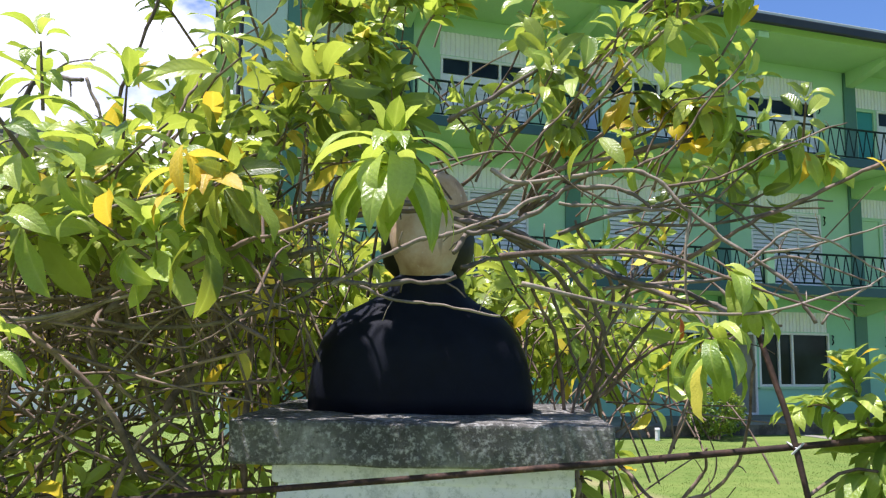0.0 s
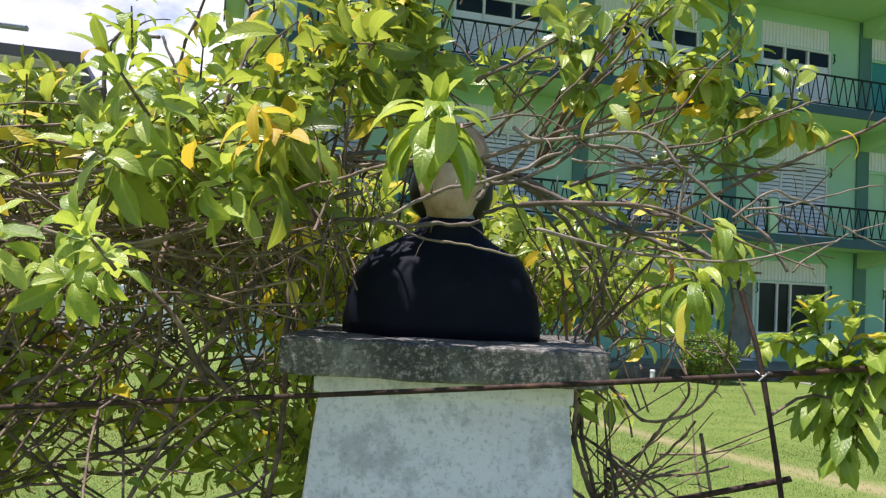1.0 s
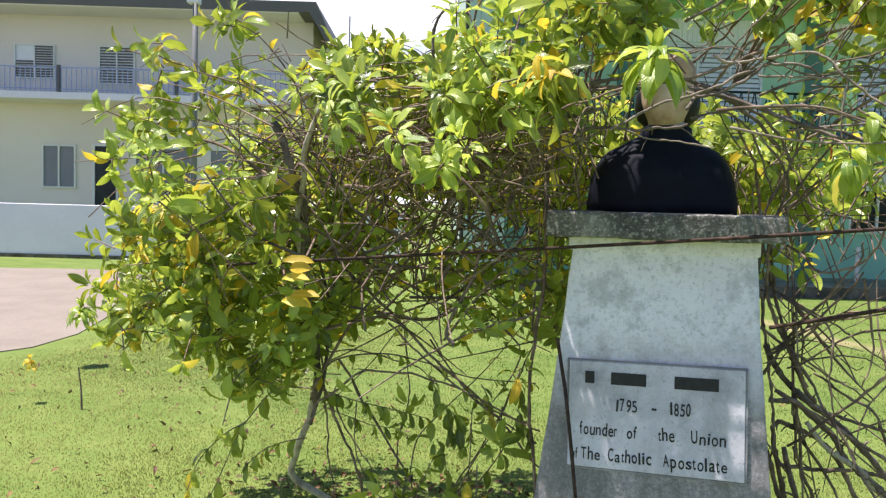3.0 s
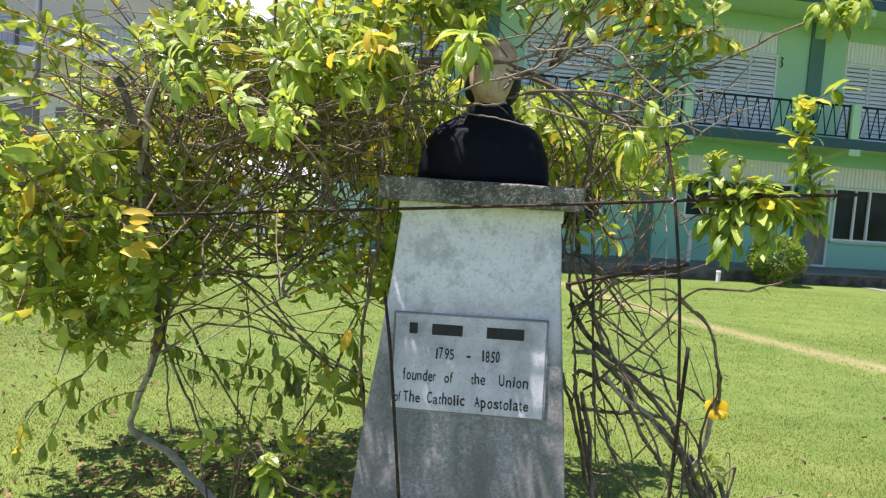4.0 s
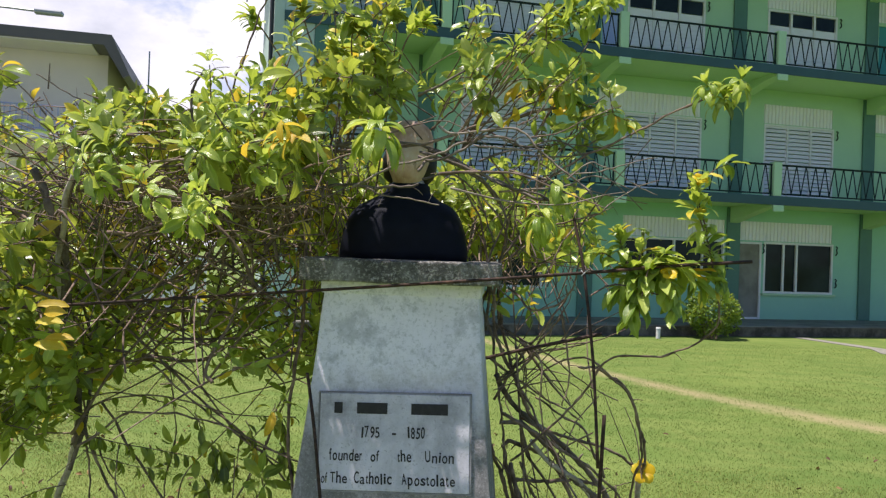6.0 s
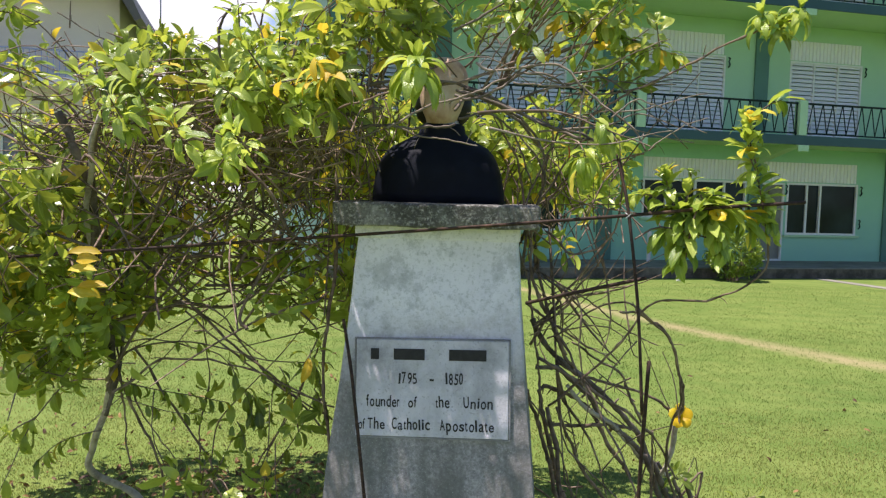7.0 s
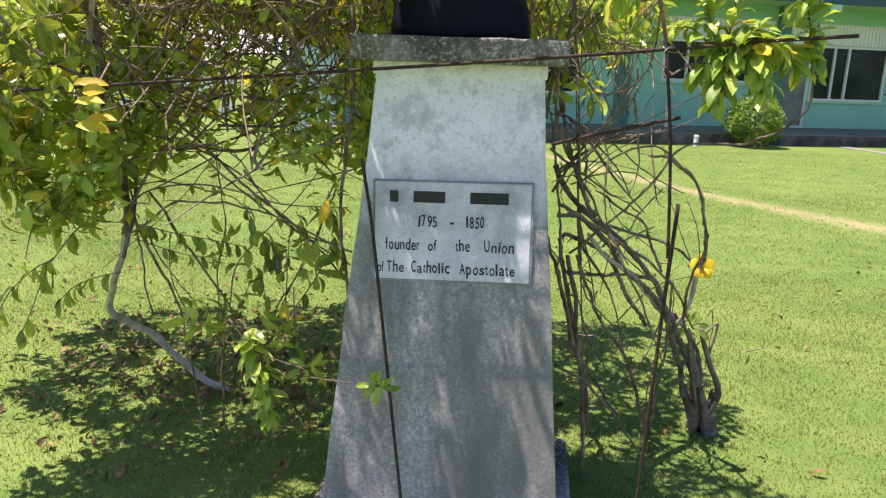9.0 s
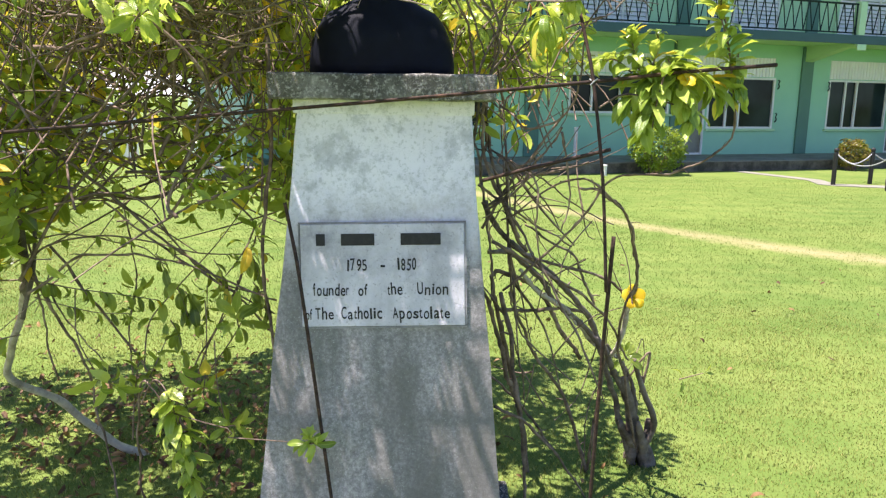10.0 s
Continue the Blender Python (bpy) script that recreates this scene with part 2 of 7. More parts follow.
def coat():
    m, b, co = start("black_painted_statue_coat", 0.6, 0.0, 0.12)
    n = texture(m, co, 14.0, 5.0, 0.6)
    f = texture(m, co, 140.0, 3.0, 0.6)
    lk(m, ramp(m, n, [(0.35, (0.005, 0.0065, 0.0125)), (0.7, (0.010, 0.0125, 0.022))]), b.inputs["Base Color"])
    lk(m, ramp(m, n, [(0.3, (0.55, 0.55, 0.55)), (0.7, (0.75, 0.75, 0.75))]), b.inputs["Roughness"])
    bump(m, b, f, 0.25, 0.002)
    return m


COAT = coat()
FLESH = peeling_paint()
HAIR = paint("dark_painted_statue_hair", (0.012, 0.011, 0.011), (0.03, 0.026, 0.024), 20.0, 0.5, 0.5)
COLLAR = paint("grey_white_statue_collar", (0.45, 0.46, 0.48), (0.3, 0.3, 0.32), 20.0, 0.5, 0.6)


def leaf_material(name, deep, mid, light, gloss=0.34, through_amount=0.48, warm=(0.54, 0.60, 0.05)):
    """Leaf: waxy upper side, light passing through; tone varies from leaf to leaf and along the blade."""
    m, b, co = start(name, gloss, 0.0, 0.55)
    info = nd(m, "ShaderNodeObjectInfo")
    geo = nd(m, "ShaderNodeNewGeometry")
    add = nd(m, "ShaderNodeMath")
    add.operation = "ADD"
    lk(m, info.outputs["Random"], add.inputs[0])
    lk(m, geo.outputs["Random Per Island"], add.inputs[1])
    fr = nd(m, "ShaderNodeMath")
    fr.operation = "FRACT"
    lk(m, add.outputs["Value"], fr.inputs[0])
    c = ramp(m, fr.outputs["Value"], [(0.0, deep), (0.5, mid), (1.0, light)])
    n = texture(m, co, 30.0, 4.0, 0.6)
    c = mixc(m, 0.45, c, ramp(m, n, [(0.3, (0.6, 0.6, 0.55)), (0.7, (1.1, 1.1, 1.0))]), "MULTIPLY")
    # midrib and side veins, from the place on the blade
    rib = nd(m, "ShaderNodeAttribute")
    rib.attribute_name = "rib"
    along = nd(m, "ShaderNodeAttribute")
    along.attribute_name = "along"

    def calc(op, a, bb):
        k = nd(m, "ShaderNodeMath")
        k.operation = op
        for i, v in enumerate((a, bb)):
            if isinstance(v, (int, float)):
                k.inputs[i].default_value = v
            else:
                lk(m, v, k.inputs[i])
        return k.outputs["Value"]

    middle = calc("POWER", rib.outputs["Fac"], 9.0)
    c = mixc(m, calc("MULTIPLY", middle, 0.5), c, light)
    vein = calc("SINE", calc("ADD", calc("MULTIPLY", along.outputs["Fac"], 62.0), calc("MULTIPLY", rib.outputs["Fac"], 12.0)), 0.0)
    lk(m, c, b.inputs["Base Color"])
    bump(m, b, calc("ADD", calc("MULTIPLY", vein, 0.10), calc("ADD", n, calc("MULTIPLY", middle, -0.8))), 0.32, 0.004)
    tr = nd(m, "ShaderNodeBsdfTranslucent")
    lk(m, mixc(m, 0.5, c, warm), tr.inputs["Color"])
    mx = nd(m, "ShaderNodeMixShader", Fac=through_amount)
    lk(m, b.outputs["BSDF"], mx.inputs[1])
    lk(m, tr.outputs["BSDF"], mx.inputs[2])
    lk(m, mx.outputs["Shader"], m.node_tree.nodes["Material Output"].inputs["Surface"])
    return m


LEAF = leaf_material("green_shrub_leaf", (0.045, 0.086, 0.015), (0.22, 0.315, 0.048), (0.48, 0.57, 0.11), 0.29)
LEAF_FRESH = leaf_material("fresh_light_green_leaf", (0.13, 0.24, 0.034), (0.36, 0.50, 0.078), (0.58, 0.68, 0.16), 0.29)
LEAF_YELLOW = leaf_material("yellowed_leaf", (0.62, 0.40, 0.02), (0.76, 0.60, 0.04), (0.78, 0.70, 0.12), 0.5, warm=(0.85, 0.62, 0.06))
PETAL = leaf_material("yellow_trumpet_flower", (0.80, 0.52, 0.012), (0.85, 0.62, 0.015), (0.88, 0.70, 0.04), 0.5, warm=(0.9, 0.68, 0.03))
RED_LEAF = leaf_material("reddish_young_leaf", (0.35, 0.07, 0.03), (0.45, 0.10, 0.04), (0.5, 0.16, 0.06), 0.4, warm=(0.5, 0.15, 0.05))
BUSH_LEAF = leaf_material("dark_hedge_leaf", (0.06, 0.13, 0.018), (0.14, 0.25, 0.03), (0.27, 0.38, 0.055))
CROTON_LEAF = leaf_material("bronze_hedge_leaf", (0.10, 0.06, 0.02), (0.20, 0.12, 0.03), (0.18, 0.20, 0.04))
DRY_LEAF = leaf_material("dry_brown_leaf", (0.06, 0.03, 0.012), (0.16, 0.08, 0.028), (0.32, 0.19, 0.07), 0.7, 0.1, warm=(0.25, 0.13, 0.04))


def bark(name, pale, mid, dark, scale):
    m, b, co = start(name, 0.85, 0.0, 0.25)
    n = texture(m, co, scale, 6.0, 0.7)
    n2 = texture(m, co, scale * 5, 4.0, 0.6)
    c = ramp(m, n, [(0.3, dark), (0.5, mid), (0.72, pale)])
    c = mixc(m, 0.4, c, ramp(m, n2, [(0.3, (0.5, 0.5, 0.5)), (0.7, (1.1, 1.1, 1.1))]), "MULTIPLY")
    lk(m, c, b.inputs["Base Color"])
    bump(m, b, n2, 0.6, 0.003)
    return m


PALE_BARK = bark("pale_grey_trunk_bark", (0.66, 0.60, 0.53), (0.50, 0.45, 0.39), (0.22, 0.18, 0.15), 11.0)
BARK = bark("grey_brown_bark", (0.34, 0.29, 0.245), (0.16, 0.13, 0.107), (0.045, 0.035, 0.03), 9.0)
TWIG = bark("brown_twig_bark", (0.40, 0.305, 0.24), (0.195, 0.14, 0.108), (0.05, 0.037, 0.03), 14.0)
PALE_TWIG = bark("pale_dry_twig_bark", (0.42, 0.36, 0.30), (0.27, 0.22, 0.175), (0.12, 0.09, 0.075), 16.0)


def lawn():
    m, b, co = start("mown_lawn", 0.9, 0.0, 0.15)
    big = texture(m, co, 0.35, 5.0, 0.6)
    mid = texture(m, co, 2.6, 6.0, 0.65)
    bands = texture(m, co, 0.9, 4.0, 0.6, (0.5, 2.2, 1.0))
    fine = texture(m, co, 70.0, 5.0, 0.7)
    c = ramp(m, big, [(0.3, (0.083, 0.142, 0.029)), (0.7, (0.134, 0.192, 0.042))])
    c = mixc(m, ramp(m, mid, [(0.45, (0, 0, 0)), (0.75, (0.55, 0.55, 0.55))]), c, (0.21, 0.24, 0.07))
    c = mixc(m, ramp(m, bands, [(0.42, (0, 0, 0)), (0.62, (0.45, 0.45, 0.45))]), c, (0.185, 0.23, 0.062))
    c = mixc(m, 0.35, c, ramp(m, fine, [(0.30, (0.55, 0.6, 0.5)), (0.66, (1.1, 1.1, 1.05))]), "MULTIPLY")
    # the trodden track across the grass, a shallow curve
    sep = nd(m, "ShaderNodeSeparateXYZ")
    lk(m, co, sep.inputs["Vector"])

    def calc(op, a, bb):
        n = nd(m, "ShaderNodeMath")
        n.operation = op
        for i, v in enumerate((a, bb)):
            if isinstance(v, (int, float)):
                n.inputs[i].default_value = v
            else:
                lk(m, v, n.inputs[i])
        return n.outputs["Value"]

    dx = calc("SUBTRACT", sep.outputs["X"], 1.5)
    curve = calc("ADD", calc("MULTIPLY", dx, -1.72), calc("MULTIPLY", calc("MULTIPLY", dx, dx), 0.15))
    off = calc("SUBTRACT", calc("SUBTRACT", sep.outputs["Y"], 9.95), curve)
    dist = calc("ABSOLUTE", calc("ADD", off, calc("MULTIPLY", calc("SUBTRACT", mid, 0.5), 0.9)), 0.0)
    track = nd(m, "ShaderNodeMapRange")
    track.inputs["From Min"].default_value, track.inputs["From Max"].default_value = 0.56, 0.05
    lk(m, dist, track.inputs["Value"])
    soil = mixc(m, fine, (0.21, 0.17, 0.085), (0.42, 0.335, 0.20))
    tf = calc("MULTIPLY", track.outputs["Result"], calc("ADD", calc("MULTIPLY", bands, 0.6), calc("MULTIPLY", mid, 0.7)))
    c = mixc(m, tf, c, soil)
    lk(m, c, b.inputs["Base Color"])
    bump(m, b, fine, 0.2, 0.012)
    return m


LAWN = lawn()
SANDY = paint("pale_sandy_ground", (0.245, 0.21, 0.17), (0.17, 0.145, 0.115), 0.9, 0.8, 0.95, relief=0.5, fine=25)


# ---- building tools ----
def mesh_of(bm, name, material, smooth=False):
    me = bpy.data.meshes.new(name)
    bm.to_mesh(me)
    bm.free()
    for mm in material if isinstance(material, (list, tuple)) else [material]:
        me.materials.append(mm)
    if smooth:
        me.polygons.foreach_set("use_smooth", [True] * len(me.polygons))
    return me


def part(name, bm, material, parent=None, label="", smooth=False, at=None):
    ob = new(name, mesh_of(bm, name, material, smooth) if isinstance(bm, bmesh.types.BMesh) else bm)
    ob.parent = parent
    if at is not None:
        ob.matrix_basis = at
    if label:
        ob["label"] = label
    return ob


def thing(name, m, label, category, group="", kind=""):
    ob = new(name)
    ob.empty_display_size = 0.2
    ob.matrix_basis = m
    return tagged(ob, label, category, group, kind)


def box(x0, x1, y0, y1, z0, z1, bevel=0.0, bm=None):
    own = bmesh.new()
    vs = [own.verts.new((x, y, z)) for z in (z0, z1) for y in (y0, y1) for x in (x0, x1)]
    for f in ((0, 2, 3, 1), (4, 5, 7, 6), (0, 1, 5, 4), (2, 6, 7, 3), (0, 4, 6, 2), (1, 3, 7, 5)):
        own.faces.new([vs[i] for i in f])
    if bevel:
        bmesh.ops.bevel(own, geom=own.edges[:], offset=bevel, segments=2, affect="EDGES", profile=0.5)
    if bm is None:
        return own
    join(bm, own)
    return bm


def join(bm, other):
    tmp = bpy.data.meshes.new("tmp")
    other.to_mesh(tmp)
    other.free()
    bm.from_mesh(tmp)
    bpy.data.meshes.remove(tmp)


def tube(pts, radii, sides=6, bm=None, cap=True):
    """A tube along points with a radius at each."""
    bm = bm or bmesh.new()
    rings = []
    up = Vector((0.31, 0.17, 0.93))
    for i, p in enumerate(pts):
        p = Vector(p)
        d = Vector(pts[min(i + 1, len(pts) - 1)]) - Vector(pts[max(i - 1, 0)])
        d = d.normalized() if d.length > 1e-9 else Vector((0, 0, 1))
        a = d.cross(up)
        a = a.normalized() if a.length > 1e-4 else d.orthogonal().normalized()
        c = d.cross(a)
        r = radii[i] if isinstance(radii, (list, tuple)) else radii
        rings.append([bm.verts.new(p + r * (math.cos(k * math.tau / sides) * a + math.sin(k * math.tau / sides) * c)) for k in range(sides)])
    for ra, rb in zip(rings, rings[1:]):
        for k in range(sides):
            bm.faces.new((ra[k], ra[(k + 1) % sides], rb[(k + 1) % sides], rb[k]))
    if cap:
        bm.faces.new(rings[0][::-1])
        bm.faces.new(rings[-1])
    return bm


def spline(ctrl, n):
    """n points on a smooth curve through the given points."""
    P = [Vector(c) for c in ctrl]
    P = [2 * P[0] - P[1]] + P + [2 * P[-1] - P[-2]]
    out = []
    segs = len(P) - 3
    for i in range(n):
        s = i / (n - 1) * segs
        k = min(int(s), segs - 1)
        t = s - k
        a, b, c, d = P[k:k + 4]
        out.append(0.5 * (2 * b + (c - a) * t + (2 * a - 5 * b + 4 * c - d) * t * t + (3 * b - a - 3 * c + d) * t ** 3))
    return out

# ---- ground ----
bm = bmesh.new()
RINGS = [-900.0, -120.0, -40.0, -12.0, -6.0, -3.0, 0.0, 3.0, 6.0, 12.0, 20.0, 40.0, 120.0, 900.0]
grid = [[bm.verts.new((x, y, 0.0)) for x in RINGS] for y in RINGS]
for j in range(len(RINGS) - 1):
    for i in range(len(RINGS) - 1):
        bm.faces.new((grid[j][i], grid[j][i + 1], grid[j + 1][i + 1], grid[j + 1][i]))
ground = tagged(part("ground", bm, LAWN), "mown green lawn with a trodden sandy track", "ground", kind="structure")

BASE = pose(2.826, 15.57, 0, 0, 0, 19.7)   # the green building's front line: x along it, y behind it
BAY, BACK = 4.24, 1.65


def sheet(pts, z, material, name, label, category):
    b = bmesh.new()
    top = [b.verts.new((x, y, z)) for x, y in pts]
    low = [b.verts.new((x, y, -0.05)) for x, y in pts]
    b.faces.new(top)
    n = len(pts)
    for i in range(n):
        b.faces.new((low[i], low[(i + 1) % n], top[(i + 1) % n], top[i]))
    bmesh.ops.recalc_face_normals(b, faces=b.faces[:])
    ob = tagged(part(name, b, material), label, category, kind="structure")
    ob.matrix_basis = BASE
    return ob


sheet([(-60, -10.6), (-24, -9.8), (-15.5, -9.1), (-13.6, -8.3), (-12.95, -7.4), (-12.85, -6.5), (-13.05, -5.2), (-13.5, -3.4), (-14.2, -1.0), (-14.7, 0.8), (-15.6, 1.8), (-18, 1.5), (-60, 1.2)], 0.012, SANDY,
      "road", "pale sandy driveway in front of the white wall", "road")
sheet([(4.42, -0.55), (4.72, -0.55), (4.98, -2.7), (4.62, -3.45), (6.1, -4.45), (8.4, -4.7), (8.4, -5.1), (5.9, -4.95), (4.3, -3.75), (4.2, -3.4), (4.62, -2.7)], 0.014, PALE_CONCRETE,
      "pavement", "thin pale concrete path to the flagpole", "pavement")

# ---- green school building ----
school = thing("school_building", BASE, "three-storey light green concrete school building with dark green balconies", "building")
LEFT, RIGHT = -7.66, 12.55
FLOORS = [0.25, 3.40, 6.60]
TOPS = [3.20, 6.40, 9.55]


def bpart(name, bmx, material, parent=None, label="", smooth=False, at=None):
    return part(name, bmx, material, parent or school, label, smooth, at)


bpart("walkway", box(LEFT, 20.0, -0.35, BACK + 0.3, 0.0, 0.25, 0.012), [CONCRETE], label="grey concrete walkway")
# thin strip over the walkway's front face, darker and more mottled than its top
bpart("plinth_course", box(LEFT - 0.02, 20.0, -0.375, -0.352, 0.0, 0.225), CONCRETE_DARK, label="dark mottled kerb face")


def cells(xs, zs, solid, y0, y1):
    """One connected slab of the grid cells for which solid(x, z) holds, from y0 to y1 deep."""
    b = bmesh.new()
    vs = {}

    def v(i, k):
        if (i, k) not in vs:
            vs[(i, k)] = b.verts.new((xs[i], y0, zs[k]))
        return vs[(i, k)]

    for i in range(len(xs) - 1):
        for k in range(len(zs) - 1):
            if solid((xs[i] + xs[i + 1]) / 2, (zs[k] + zs[k + 1]) / 2):
                b.faces.new((v(i, k), v(i + 1, k), v(i + 1, k + 1), v(i, k + 1)))
    made = bmesh.ops.extrude_face_region(b, geom=b.faces[:])
    for e in made["geom"]:
        if isinstance(e, bmesh.types.BMVert):
            e.co.y = y1
    bmesh.ops.recalc_face_normals(b, faces=b.faces[:])
    return b


def opening_wall(z0, z1, holes, u0, u1):
    """A wall with rectangular openings cut through it."""
    xs = sorted({u0, u1, *[h[0] for h in holes], *[h[1] for h in holes]})
    zs = sorted({z0, z1, *[h[2] for h in holes], *[h[3] for h in holes]})
    return cells(xs, zs, lambda x, z: not any(h[0] < x < h[1] and h[2] < z < h[3] for h in holes), BACK, BACK + 0.2)


def hook(parent, u, v, z):
    b = tube(spline([(0, 0, -0.12), (0.03, -0.03, -0.05), (-0.02, -0.05, 0.02), (0.03, -0.03, 0.1), (0.0, 0, 0.13)], 9), 0.018, 5)
    part("stay_hook", b, IRON, parent, at=pose(u, v, z))


def corrugated(u0, u1, z0, z1, step=0.11):
    """A ribbed sheet."""
    b = bmesh.new()
    n = int((u1 - u0) / step)
    prof = []
    for i in range(n):
        x = u0 + (u1 - u0) * i / n
        w = (u1 - u0) / n
        prof += [(x, 0.0), (x + 0.3 * w, 0.0), (x + 0.4 * w, -0.025), (x + 0.9 * w, -0.025)]
    prof.append((u1, 0.0))
    rows = [[b.verts.new((x, y, z)) for x, y in prof] for z in (z0, z1)]
    for i in range(len(prof) - 1):
        b.faces.new((rows[0][i], rows[0][i + 1], rows[1][i + 1], rows[1][i]))
    box(u0, u1, 0.002, 0.03, z0, z1, 0, b)
    return b


def frame_bm(u0, u1, z0, z1, w=0.06, d=0.07, mull=()):
    """A window frame with its uprights, in one piece."""
    xs = sorted([u0, u0 + w, u1 - w, u1] + [m - w / 2 for m in mull] + [m + w / 2 for m in mull])
    bars = [(u0, u0 + w), (u1 - w, u1)] + [(m - w / 2, m + w / 2) for m in mull]
    return cells(xs, [z0, z0 + w, z1 - w, z1], lambda x, z: z < z0 + w or z > z1 - w or any(p < x < q for p, q in bars), -d / 2, d / 2)


def glazed(u0, u1, z0, z1, mull, panes=True):
    """A ground-floor sliding window."""
    w = bpart("window", frame_bm(u0, u1, z0, z1, 0.055, 0.1, mull), WHITE_FRAME, label="white-framed sliding window with dark glass", at=pose(0, BACK + 0.04, 0))
    edges = [u0, *mull, u1]
    for i, (a, c) in enumerate(zip(edges, edges[1:])):
        part("pane", box(a + 0.02, c - 0.02, -0.004, 0.004, z0 + 0.03, z1 - 0.03), GLASS, w, at=pose(0, 0.012 * (i % 2) + 0.005, 0))
    part("sill", box(u0 - 0.06, u1 + 0.06, -0.12, 0.0, z0 - 0.06, z0 - 0.003, 0.01), PALE_GREEN, w)
    return w


def shutters(u0, u1, z0, z1, leaves=3):
    """White slatted shutters."""
    w = bpart("shutter", frame_bm(u0, u1, z0, z1, 0.05, 0.08, [u0 + (u1 - u0) * i / leaves for i in range(1, leaves)]), WHITE_FRAME, label="closed white louvred shutters", at=pose(0, BACK + 0.03, 0))
    b = bmesh.new()
    n = int((z1 - z0) / 0.105)
    for i in range(n):
        z = z0 + (z1 - z0) * (i + 0.5) / n
        vs = [b.verts.new(p) for p in ((u0 + 0.03, -0.03, z - 0.05), (u1 - 0.03, -0.03, z - 0.05), (u1 - 0.03, 0.02, z + 0.045), (u0 + 0.03, 0.02, z + 0.045))]
        b.faces.new(vs)
        vs2 = [b.verts.new(v.co + Vector((0, 0.012, 0))) for v in vs]
        b.faces.new(vs2[::-1])
    part("slats", b, WHITE_SHEET, w)
    return w


def transom(u0, u1, floor, z1):
    """White boarded opening with a row of dark panes along the top."""
    w = bpart("window", frame_bm(u0, u1, floor + 0.05, z1, 0.06, 0.09, [u0 + (u1 - u0) / 3, u0 + 2 * (u1 - u0) / 3]), WHITE_FRAME, label="white boarded window with a row of dark panes", at=pose(0, BACK + 0.03, 0))
    part("board", box(u0 + 0.05, u1 - 0.05, 0.0, 0.03, floor + 0.1, z1 - 0.42), WHITE_SHEET, w)
    part("slats", corrugated_rows(u0 + 0.08, u1 - 0.08, floor + 0.15, z1 - 0.62), WHITE_SHEET, w)
    for i in range(3):
        a = u0 + (u1 - u0) * i / 3
        part("pane", box(a + 0.05, a + (u1 - u0) / 3 - 0.05, -0.005, 0.005, z1 - 0.40, z1 - 0.06), GLASS, w, at=pose(0, 0.012, 0))
    return w


def corrugated_rows(u0, u1, z0, z1):
    b = bmesh.new()
    n = int((z1 - z0) / 0.11)
    for i in range(n):
        z = z0 + (z1 - z0) * (i + 0.5) / n
        b.faces.new([b.verts.new(p) for p in ((u0, -0.025, z - 0.05), (u1, -0.025, z - 0.05), (u1, -0.005, z + 0.05), (u0, -0.005, z + 0.05))])
    return b


